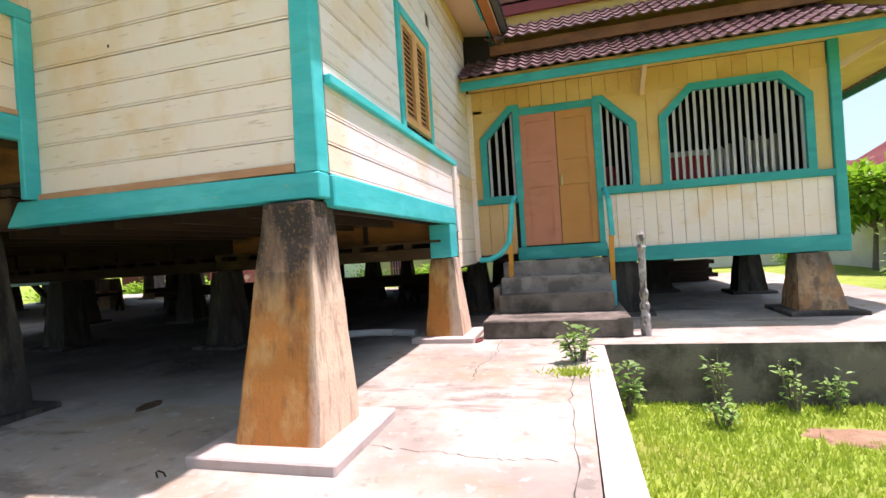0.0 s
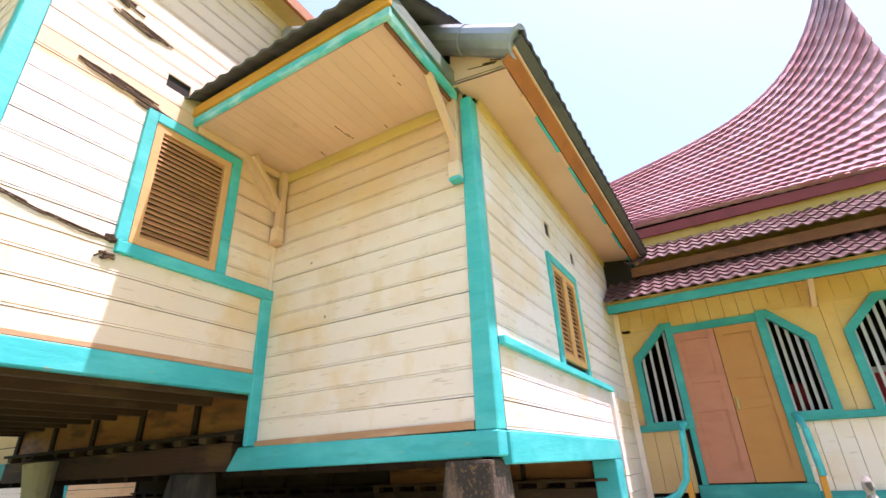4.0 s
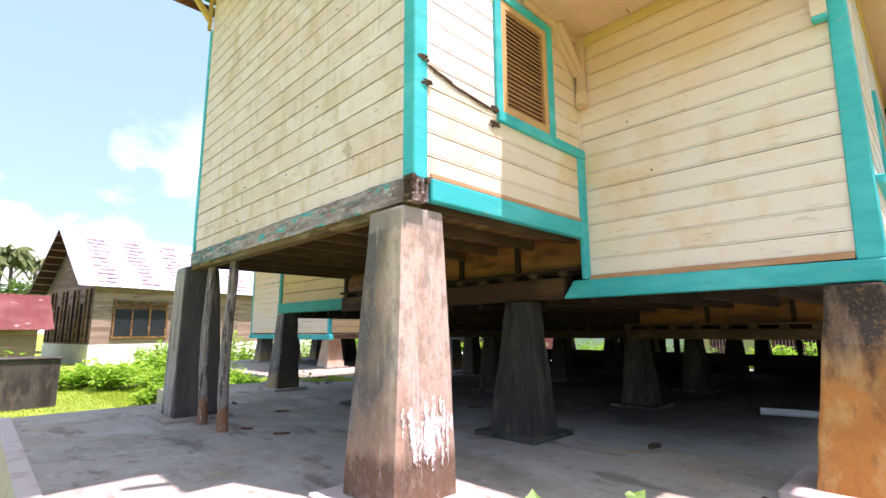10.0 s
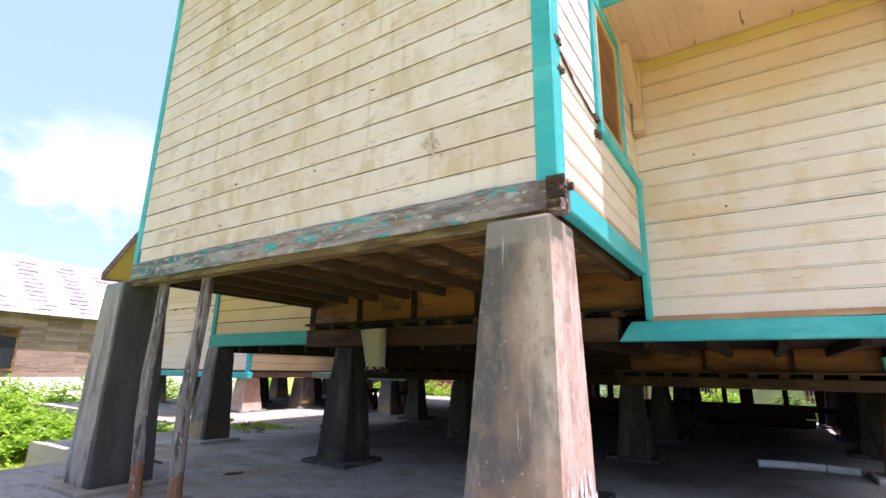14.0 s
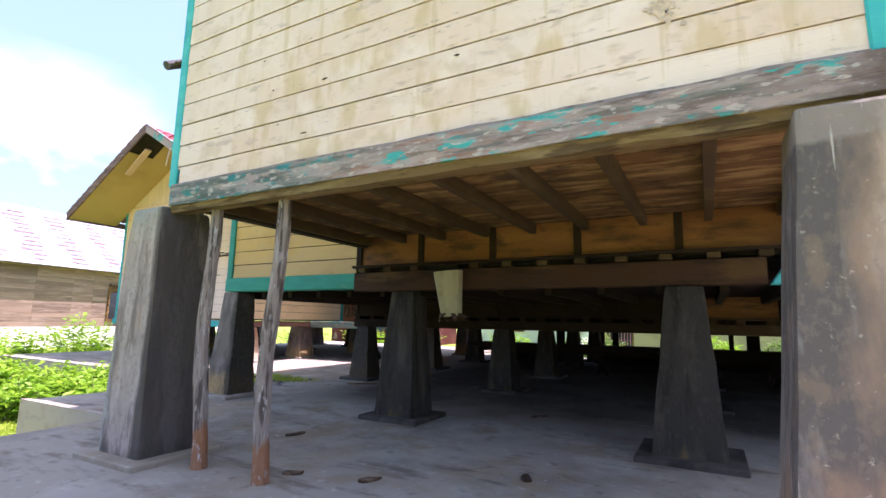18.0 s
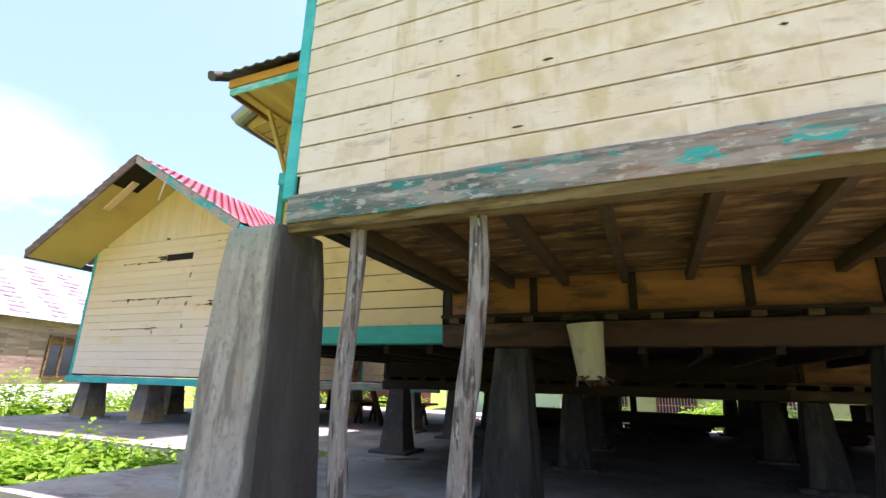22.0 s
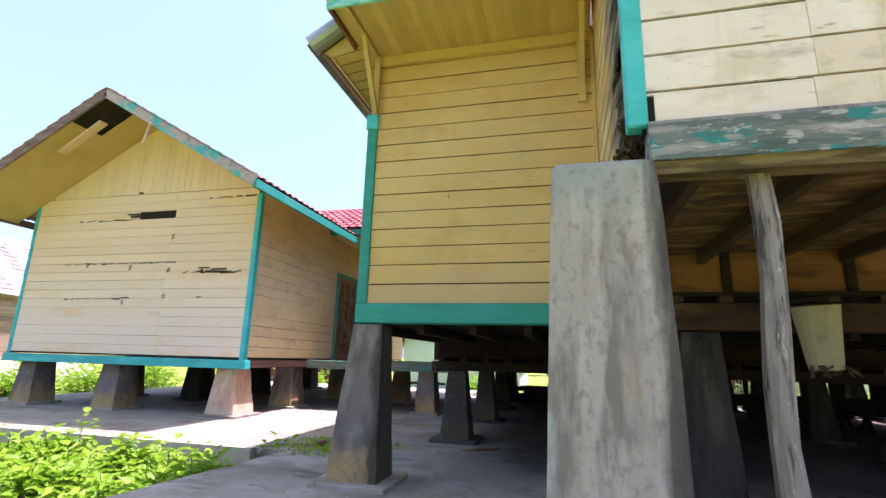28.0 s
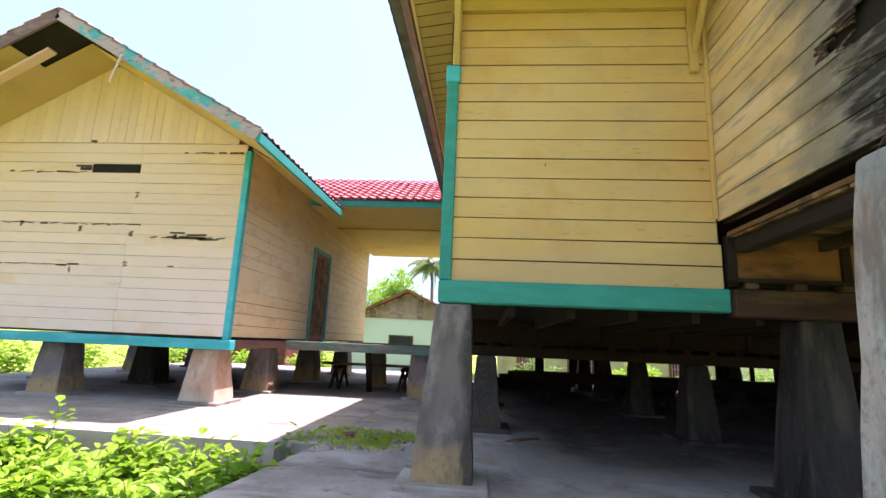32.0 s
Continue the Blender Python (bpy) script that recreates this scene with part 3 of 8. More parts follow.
def clad(parent, axis, c, out, u0, u1, z0, z1, h, material, holes=(), joints=(), top=None, th=0.019, name="board", pick=None, rng=None, gap=0.006, jw=0.003, bead=False):
    """Lapped horizontal boards on the plane axis = c that faces out, from u0 to u1 and z0 to z1, cut round the holes (ua, ub, za, zb)."""
    rng = rng or random.Random(int(abs(c) * 100 + abs(u0) * 10))
    count = max(1, round((z1 - z0) / h))
    hh = (z1 - z0) / count
    for i in range(count):
        a, b = z0 + i * hh, z0 + (i + 1) * hh - gap
        cuts = sorted({a, b, *[z for hole in holes for z in hole[2:] if a + 0.01 < z < b - 0.01]})
        for za, zb in zip(cuts, cuts[1:]):
            mid = (za + zb) / 2
            free = [(u0, u1)]
            for ua, ub, ha, hb in holes:
                if ha < mid < hb:
                    free = [s for x, y in free for s in ((x, min(y, ua)), (max(x, ub), y)) if s[1] - s[0] > 0.02]
            for j in joints:
                jx = j + rng.uniform(-0.02, 0.02)
                free = [s for x, y in free for s in (((x, jx - jw), (jx + jw, y)) if x + 0.05 < jx < y - 0.05 else ((x, y),))]
            for ua, ub in free:
                skew = [rng.uniform(-0.003, 0.003) for _ in range(4)]
                fa, fb = (za - a) / hh, (zb - a) / hh
                ta, tb = th * (1 - 0.22 * fa), th * (1 - 0.22 * fb)
                ring = lambda u, s: [(u, 0.0, za + s[0]), (u, ta, za + s[0]), (u, tb, zb + s[1]), (u, 0.0, zb + s[1])]
                pts = [ring(ua, skew[:2]), ring(ub, skew[2:])]
                put = (lambda p: (p[0], c + out * p[1], p[2])) if axis == "y" else (lambda p: (c + out * p[1], p[0], p[2]))
                if top:
                    if min(top(ua), top(ub)) < za and max(top(ua), top(ub), top((ua + ub) / 2)) < za:
                        continue
                bm = bmesh.new()
                if bead and za == a and zb - za > 0.08:
                    low = [[p[0], p[1], [p[2][0], p[2][1], p[1][2] + 0.018], [p[3][0], p[3][1], p[0][2] + 0.019]] for p in pts]
                    add_hull(bm, [put(p) for p in low[0]], [put(p) for p in low[1]])
                    pts = [[(p[0][0], 0.0, p[0][2] + 0.0206), (p[1][0], p[1][1], p[1][2] + 0.0206), p[2], p[3]] for p in pts]
                add_hull(bm, [put(p) for p in pts[0]], [put(p) for p in pts[1]])
                part(name, bm, pick(i, ua, ub, mid) if pick else material, parent)


def clad_up(parent, axis, c, out, u0, u1, bottom, top, w, material, holes=(), th=0.02, name="board", rng=None):
    """Upright boards; bottom and top are heights or functions of u."""
    rng = rng or random.Random(int(abs(c) * 77 + 5))
    lo = bottom if callable(bottom) else (lambda u: bottom)
    hi = top if callable(top) else (lambda u: top)
    count = max(1, round((u1 - u0) / w))
    ww = (u1 - u0) / count
    put = (lambda u, t, z: (u, c + out * t, z)) if axis == "y" else (lambda u, t, z: (c + out * t, u, z))
    for i in range(count):
        a, b = u0 + i * ww + 0.003, u0 + (i + 1) * ww - 0.003
        m = (a + b) / 2
        cuts = [(h[2], h[3]) for h in holes if h[0] < m < h[1]]
        z_lo, z_hi = (lo(a), lo(b)), (hi(a), hi(b))
        if cuts:
            za, zb = cuts[0]
            pieces = [(z_lo, (za, za)), ((zb, zb), z_hi)]
        else:
            pieces = [(z_lo, z_hi)]
        t = th + rng.uniform(-0.004, 0.004)
        for (l0, l1), (h0, h1) in pieces:
            if min(h0 - l0, h1 - l1) < 0.03:
                continue
            bm = bmesh.new()
            add_hull(bm, [put(a, 0, l0), put(b, 0, l1), put(b, t, l1), put(a, t, l0)], [put(a, 0, h0), put(b, 0, h1), put(b, t, h1), put(a, t, h0)])
            part(name, bm, material, parent)

# ---- ground ----
def sheet(name, size, step, z, wob, material):
    bm = bmesh.new()
    k = int(size / step)
    grid = [[bm.verts.new((i * step, j * step, z + wob * noise.noise((i * step * 0.25, j * step * 0.25, 0)))) for j in range(-k, k + 1)] for i in range(-k, k + 1)]
    for a, b in zip(grid, grid[1:]):
        for j in range(len(a) - 1):
            bm.faces.new((a[j], b[j], b[j + 1], a[j + 1]))
    # on to the horizon
    edge = k * step
    ring = [bm.verts.new((x, y, z)) for x, y in ((-1500, -1500), (1500, -1500), (1500, 1500), (-1500, 1500))]
    corner = [grid[0][0], grid[-1][0], grid[-1][-1], grid[0][-1]]
    sides = [[grid[i][0] for i in range(2 * k + 1)], grid[-1][:], [grid[i][-1] for i in range(2 * k, -1, -1)], grid[0][::-1]]
    for s in range(4):
        bm.faces.new(sides[s][::-1] + [ring[s], ring[(s + 1) % 4]])
    return solid(name, bm, material, "green lawn with bare brown patches round the houses", "ground", "structure")


sheet("ground", 40, 1.0, -0.62, 0.10, GRASS_M)


def slab(name, outline, z0, z1, material, label, category="pavement"):
    bm = bmesh.new()
    add_hull(bm, [(x, y, z0) for x, y in outline], [(x, y, z1) for x, y in outline])
    return solid(name, bm, material, label, category, "structure")


slab("pavement", [(-7.40, -1.82), (4.22, -1.90), (4.26, 5.62), (9.6, 5.62), (9.6, 15.9), (-9.3, 15.9), (-9.55, 4.1), (-9.88, 0.95), (-7.40, 0.95)], -0.9, 0.0, FLOOR,
     "worn grey concrete floor slab under the stilt house")
slab("pavement_annex", [(-20.3, 4.18), (-10.05, 4.12), (-9.56, 4.12), (-9.31, 17.0), (-9.3, 19.5), (-20.3, 19.5)], -0.9, -0.004, FLOOR, "grey concrete floor slab under the yellow annex")

# ---- stilt house: pillars ----
house = thing("stilt_house", (-2.65, 6, 0), "cream and teal timber stilt house on tapered concrete pillars", "house")


def rect(r, z, j=0.0):
    x0, x1, y0, y1 = r
    return [(x0, y0, z), (x1, y0, z), (x1, y1, z), (x0, y1, z)]


def pillar(owner, base, top, h, material, plinth=0.14, plinth_h=0.055, label="", worn=0.022):
    bm = bmesh.new()
    steps = 7
    rings = []
    seed = base[0] * 3.1 + base[2] * 1.7
    for i in range(steps + 1):
        f = i / steps
        r = [a + (b - a) * f for a, b in zip(base, top)]
        ring = []
        for x, y, z in rect(r, h * f):
            ring.append(bm.verts.new((x + 0.012 * noise.noise((x * 4, seed, z * 3)), y + 0.012 * noise.noise((seed, y * 4, z * 3)), z)))
        rings.append(ring)
    for a, b in zip(rings, rings[1:]):
        for k in range(4):
            bm.faces.new((a[k], a[(k + 1) % 4], b[(k + 1) % 4], b[k]))
    bm.faces.new(rings[0][::-1])
    bm.faces.new(rings[-1])
    long_edges = [e for e in bm.edges if abs(e.verts[0].co.z - e.verts[1].co.z) > 0.05 or (e.verts[0].co.z > h - 0.01 and e.verts[1].co.z > h - 0.01)]
    bmesh.ops.bevel(bm, geom=long_edges, offset=worn, segments=2 if worn < 0.03 else 3, affect="EDGES", profile=0.6)
    ob = part("pillar", bm, material, owner, label)
    bm = bmesh.new()
    x0, x1, y0, y1 = base
    add_box(bm, x0 - plinth, x1 + plinth, y0 - plinth, y1 + plinth, -0.02, plinth_h)
    soften(bm, 0.012)
    # plinths of the deep rows are darkened with their pillars
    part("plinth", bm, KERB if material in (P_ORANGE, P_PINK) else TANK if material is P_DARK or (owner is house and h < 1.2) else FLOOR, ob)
    return ob


def pillar_at(owner, x, y, b, t, h, material, plinth=0.12):
    return pillar(owner, (x - b, x + b, y - b, y + b), (x - t, x + t, y - t, y + t), h, material, plinth)


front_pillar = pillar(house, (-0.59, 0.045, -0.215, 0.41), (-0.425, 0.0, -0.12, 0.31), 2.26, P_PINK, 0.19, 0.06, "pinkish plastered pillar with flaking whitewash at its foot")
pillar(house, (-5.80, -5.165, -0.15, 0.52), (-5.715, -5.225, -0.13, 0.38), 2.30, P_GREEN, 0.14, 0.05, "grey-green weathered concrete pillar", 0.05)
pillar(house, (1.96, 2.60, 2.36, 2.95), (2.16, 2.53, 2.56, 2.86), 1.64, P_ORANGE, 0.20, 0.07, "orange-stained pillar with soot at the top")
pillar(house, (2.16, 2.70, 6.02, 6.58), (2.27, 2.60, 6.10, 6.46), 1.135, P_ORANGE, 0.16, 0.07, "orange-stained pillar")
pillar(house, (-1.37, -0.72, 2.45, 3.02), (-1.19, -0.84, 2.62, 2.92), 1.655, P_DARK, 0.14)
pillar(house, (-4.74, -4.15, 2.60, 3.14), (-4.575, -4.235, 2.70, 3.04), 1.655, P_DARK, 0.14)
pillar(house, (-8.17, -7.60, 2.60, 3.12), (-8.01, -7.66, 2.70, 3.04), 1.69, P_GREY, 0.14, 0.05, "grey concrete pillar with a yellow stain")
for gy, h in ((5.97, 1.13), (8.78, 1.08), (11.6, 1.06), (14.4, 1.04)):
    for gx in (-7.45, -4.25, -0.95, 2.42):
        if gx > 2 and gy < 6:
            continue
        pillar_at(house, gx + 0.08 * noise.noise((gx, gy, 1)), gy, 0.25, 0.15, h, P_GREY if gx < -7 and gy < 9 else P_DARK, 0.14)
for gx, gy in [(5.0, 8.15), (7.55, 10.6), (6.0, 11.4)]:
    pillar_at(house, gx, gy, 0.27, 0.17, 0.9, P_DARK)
pillar(house, (7.22, 7.85, 7.55, 8.2), (7.35, 7.75, 7.85, 8.15), 0.86, P_BROWN, 0.16, 0.06, "orange-brown veranda pillar")


# ---- stilt house: walls ----
def wall_part(x0, x1, y0, y1, z0, z1, label=""):
    return box_part("wall", house, DARK, x0, x1, y0, y1, z0, z1, 0, label)


# central block, front
w = wall_part(-5.26, -0.04, 0.0, 0.09, 2.48, 7.27, "stained cream lapped board wall")
clad(w, "y", 0.0, -1, -5.24, -0.11, 2.49, 7.331, 0.2105, CREAM_X, holes=[(-5.3, -5.198, 2.47, 2.675)], joints=(-4.48,), jw=0.0012, gap=0.0115, rng=random.Random(4))
bm = bmesh.new()
for i in range(14):
    a, b = -5.24 + i * 0.378, -5.24 + (i + 1) * 0.378
    d0, d1 = 0.012 * noise.noise((a * 3, 1, 2)), 0.012 * noise.noise((b * 3, 1, 2))
    add_hull(bm, [(a, -0.07 + d0, 2.30 + d0), (a, 0.10, 2.30), (a, 0.10, 2.50), (a, -0.07 + d0, 2.49 + d0)], [(b, -0.07 + d1, 2.30 + d1), (b, 0.10, 2.30), (b, 0.10, 2.50), (b, -0.07 + d1, 2.49 + d1)])
bmesh.ops.remove_doubles(bm, verts=bm.verts, dist=0.001)
beam = part("beam", bm, PEELED, house, "weathered beam with flaking turquoise paint")
bm = bmesh.new()
for i in range(40):
    a, b = -5.3 + i * 0.131, -5.3 + (i + 1) * 0.131
    d0, d1 = 0.022 * noise.noise((a * 2.1, 5, 2)), 0.022 * noise.noise((b * 2.1, 5, 2))
    add_hull(bm, [(a, -0.045 + d0, 2.235 + d0), (a, 0.12, 2.25), (a, 0.12, 2.299), (a, -0.05, 2.299)], [(b, -0.045 + d1, 2.235 + d1), (b, 0.12, 2.25), (b, 0.12, 2.299), (b, -0.05, 2.299)])
bmesh.ops.remove_doubles(bm, verts=bm.verts, dist=0.001)
part("beam", bm, UNDER_T, house, "rotten tan underside of the beam")
bm = bmesh.new()
for i in range(26):
    a, b = -5.24 + i * 0.197, -5.24 + (i + 1) * 0.197
    d0, d1 = 0.018 * noise.noise((a * 3.1, 8, 2)), 0.018 * noise.noise((b * 3.1, 8, 2))
    add_hull(bm, [(a, -0.062, 2.49), (a, -0.015, 2.49), (a, -0.015, 2.525 + d0), (a, -0.05, 2.515 + d0)], [(b, -0.062, 2.49), (b, -0.015, 2.49), (b, -0.015, 2.525 + d1), (b, -0.05, 2.515 + d1)])
bmesh.ops.remove_doubles(bm, verts=bm.verts, dist=0.001)
part("strip", bm, GREYPOST, house, "peeled grey strip above the beam")
# rotten beam end at the front corner
rng = random.Random(9)
bits("beam_end", house, ROT, [((-0.03, -0.075 + 0.03 * (k % 6) + rng.uniform(-0.008, 0.008), 2.33 + 0.05 * (k // 6)), (0.03 + rng.uniform(0, 0.06), -0.075 + 0.03 * (k % 6), 2.33 + 0.05 * (k // 6) + rng.uniform(-0.01, 0.01)), 0.028, 0.046) for k in range(24)], "rotten splintered beam end")
post = box_part("corner_post", house, TEAL, -0.115, 0.032, -0.034, 0.12, 2.50, 7.24, 0.01)
box_part("corner_post", house, TEAL, -5.335, -5.235, -0.034, 0.07, 2.50, 6.36, 0.01)

# central block, side that faces the veranda
w = wall_part(-0.09, 0.0, 0.1, 2.66, 2.45, 7.24, "bleached white board side wall with rot")
clad(w, "x", 0.0, 1, 0.125, 2.62, 2.51, 7.248, 0.206, CREAM, holes=[(1.06, 2.0, 3.40, 4.72), (1.12, 1.36, 5.12, 5.28)], bead=True, rng=random.Random(5), pick=lambda i, a, b, z: WHITE if b < 1.6 or z > 4.9 else CREAM)
box_part("beam", house, TEAL, -0.05, 0.045, 0.15, 2.60, 2.33, 2.52, 0.012)
box_part("strip", house, SALMON, 0.0, 0.036, 0.15, 2.60, 2.522, 2.565, 0.004)
box_part("rail", house, TEAL, 0.0, 0.06, 1.04, 2.66, 3.30, 3.41, 0.008)
box_part("corner_strip", house, TEAL, 0.0, 0.055, 2.52, 2.645, 1.86, 3.298, 0.008)
box_part("corner_strip", house, CREAM, 0.0, 0.03, 2.60, 2.646, 3.412, 4.78, 0.004)
rng = random.Random(3)
line = lambda y: 3.545 - 0.15 * y / 1.05 - 0.03 * math.sin(y * 3)
bars = [((0.021, y, line(y) + rng.uniform(-0.005, 0.005)), (0.021, y + 0.1, line(y + 0.1) + rng.uniform(-0.005, 0.005)), 0.006, rng.uniform(0.004, 0.015)) for y in [0.03 + 0.085 * k for k in range(12)]]
for k in range(14):
    y = rng.uniform(0.0, 0.9)
    bars.append(((0.022, y, line(y) - rng.uniform(-0.01, 0.03)), (0.026, y + rng.uniform(0.12, 0.3), line(y + 0.2) - rng.uniform(-0.012, 0.03)), 0.006, rng.uniform(0.003, 0.009)))
for cy, cz, n_ in ((0.03, 3.56, 9), (0.98, 3.40, 14), (0.06, 3.35, 6), (0.94, 3.25, 5)):
    for k in range(n_):
        a = rng.uniform(-0.5, 0.5)
        bars.append(((0.022, cy + rng.uniform(-0.03, 0.05), cz + rng.uniform(-0.03, 0.03)), (0.04, cy + rng.uniform(0.03, 0.13), cz + 0.06 * a + rng.uniform(-0.02, 0.02)), 0.02, rng.uniform(0.008, 0.022)))
bits("rail_remains", house, ROT, bars, "long crumbling split below the shutter")
bars = []
for y0, z0, n_, ln in ((0.40, 4.86, 16, 0.55), (0.5, 5.6, 9, 0.4), (0.25, 5.75, 6, 0.3), (0.85, 4.78, 8, 0.25)):
    for k in range(n_):
        y, z = y0 + rng.uniform(0, 0.35), z0 + rng.uniform(-0.035, 0.035)
        l_ = ln * rng.uniform(0.4, 1.0)
        bars.append(((0.020, y, z), (0.024, y + l_, z - 0.12 * l_ + rng.uniform(-0.012, 0.012)), 0.012, rng.uniform(0.006, 0.018)))
bits("rot_patch", house, ROT, bars, "patches of splintered rot in the side wall")


def louvre(owner, axis, c, out, u0, u1, z0, z1, leaves=1, slats=20, label="closed louvred shutter"):
    """A shutter of leaves with a frame and slats in the plane axis = c."""
    put = (lambda u, t, z: (u, c + out * t, z)) if axis == "y" else (lambda u, t, z: (c + out * t, u, z))

    def brick(bm, ua, ub, ta, tb, za, zb):
        p, q = put(ua, ta, za), put(ub, tb, zb)
        add_box(bm, p[0], q[0], p[1], q[1], p[2], q[2])

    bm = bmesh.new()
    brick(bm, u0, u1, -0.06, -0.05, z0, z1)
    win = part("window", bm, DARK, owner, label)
    lw = (u1 - u0) / leaves
    for k in range(leaves):
        a, b = u0 + k * lw + 0.004, u0 + (k + 1) * lw - 0.004
        bm = bmesh.new()
        s = 0.075
        brick(bm, a, a + s, -0.02, 0.04, z0, z1)
        brick(bm, b - s, b, -0.02, 0.04, z0, z1)
        brick(bm, a + s, b - s, -0.02, 0.038, z0, z0 + s)
        brick(bm, a + s, b - s, -0.02, 0.038, z1 - s, z1)
        part("shutter_frame", bm, SHUTTER, win)
        step = (z1 - z0 - 2 * s) / slats
        for i in range(slats):
            z = z0 + s + i * step
            bm = bmesh.new()
            lo = [put(a + s, 0.030, z), put(a + s, 0.036, z + 0.006), put(a + s, 0.008, z + step * 1.02), put(a + s, 0.002, z + step * 0.96)]
            hi = [put(b - s, 0.030, z), put(b - s, 0.036, z + 0.006), put(b - s, 0.008, z + step * 1.02), put(b - s, 0.002, z + step * 0.96)]
            add_hull(bm, lo, hi)
            part("slat", bm, SLAT, win)
    return win


win = louvre(house, "x", 0.0, 1, 1.12, 1.94, 3.42, 4.66, 1, 22, "closed peach louvred shutter in a teal frame")
box_part("window_frame", win, TEAL, 0.0, 0.05, 1.02, 1.118, 3.41, 4.76, 0.006)
box_part("window_frame", win, TEAL, 0.0, 0.05, 1.942, 2.05, 3.41, 4.76, 0.006)
box_part("window_frame", win, TEAL, 0.0, 0.052, 1.118, 1.942, 4.662, 4.765, 0.006)

# veranda-side wing, front
w = wall_part(0.0, 2.5, 2.66, 2.75, 1.8, 4.95, "cream lapped board wall")
clad(w, "y", 2.66, -1, 0.03, 2.47, 1.876, 4.966, 0.206, CREAM, bead=True, rng=random.Random(6))
bm = bmesh.new()
add_hull(bm, [(-0.30, 2.60, 1.655), (-0.30, 2.75, 1.655), (-0.16, 2.75, 1.86), (-0.16, 2.60, 1.86)], [(2.575, 2.60, 1.655), (2.575, 2.75, 1.655), (2.575, 2.75, 1.83), (2.575, 2.60, 1.83)])
soften(bm, 0.01)
part("beam", bm, TEAL, house)
box_part("strip", house, SALMON, 0.02, 2.38, 2.615, 2.66, 1.845, 1.905, 0.004)
bm = bmesh.new()
add_hull(bm, [(2.385, 2.615, 1.832), (2.57, 2.615, 1.832), (2.57, 2.76, 1.832), (2.385, 2.76, 1.832)], [(2.455, 2.615, 4.87), (2.563, 2.615, 4.87), (2.563, 2.76, 4.87), (2.455, 2.76, 4.87)])
soften(bm, 0.01)
part("corner_post", bm, TEAL, house)
# side
w = wall_part(2.47, 2.555, 2.75, 9.6, 1.78, 4.95, "white board side wall above a teal beam")
clad(w, "x", 2.555, 1, 2.765, 6.45, 1.84, 2.46, 0.205, WHITE, bead=True, rng=random.Random(7))
clad(w, "x", 2.555, 1, 2.765, 7.93, 2.431, 4.879, 0.204, WHITE, holes=[(4.36, 5.52, 2.54, 3.86), (4.5, 4.68, 4.12, 4.32), (5.55, 5.72, 4.1, 4.28)], bead=True, rng=random.Random(8))
wall_part(2.47, 2.555, 6.62, 7.94, 0.95, 1.78)
clad(w, "x", 2.556, 1, 6.62, 7.93, 0.98, 2.43, 0.2, CREAM, rng=random.Random(12))
box_part("beam", house, TEAL, 2.50, 2.60, 2.765, 6.42, 1.60, 1.83, 0.012)
box_part("rail", house, TEAL, 2.555, 2.625, 2.765, 6.6, 2.462, 2.535, 0.008)
box_part("end_post", house, WHITE, 2.50, 2.62, 6.46, 6.6, 1.5, 2.46, 0.01, "chipped white end post")
box_part("end_post", house, TEAL, 2.30, 2.60, 6.03, 6.42, 1.14, 1.598, 0.01)
win = louvre(house, "x", 2.555, 1, 4.46, 5.42, 2.62, 3.74, 2, 17, "closed peach double shutter in a teal frame")
box_part("window_frame", win, TEAL, 2.555, 2.605, 4.36, 4.458, 2.54, 3.85, 0.006)
box_part("window_frame", win, TEAL, 2.555, 2.605, 5.422, 5.52, 2.54, 3.85, 0.006)
box_part("window_frame", win, TEAL, 2.555, 2.607, 4.458, 5.422, 3.745, 3.85, 0.006)

# far wing, front
w = wall_part(-7.9, -5.25, 2.76, 2.86, 1.9, 5.2, "yellow lapped board wall")
clad(w, "y", 2.76, -1, -7.88, -5.24, 1.93, 2.38, 0.22, YELLOW, rng=random.Random(10), gap=0.0115)
clad(w, "y", 2.76, -1, -7.88, -5.268, 2.38, 5.19, 0.216, YELLOW, rng=random.Random(11), gap=0.0115)
box_part("beam", house, TEAL_D, -8.0, -5.20, 2.69, 2.86, 1.70, 1.925, 0.015)
box_part("corner_post", house, TEAL_D, -8.0, -7.875, 2.71, 2.86, 1.928, 4.25, 0.01)
box_part("corner_post", house, TEAL, -8.015, -7.86, 2.69, 2.84, 4.1, 4.3, 0.012)
box_part("wall", house, DARK, -7.98, -7.9, 2.87, 6.2, 1.72, 5.2, 0)
box_part("wall", house, DARK, -7.98, -7.9, 6.2, 15.2, 1.3, 5.2, 0)
box_part("beam", house, BEARER, -8.03, -7.905, 6.24, 15.2, 1.10, 1.29, 0.012)
box_part("corner_strip", house, YELLOW, -5.30, -5.262, 2.70, 2.7395, 2.62, 5.04, 0.004)
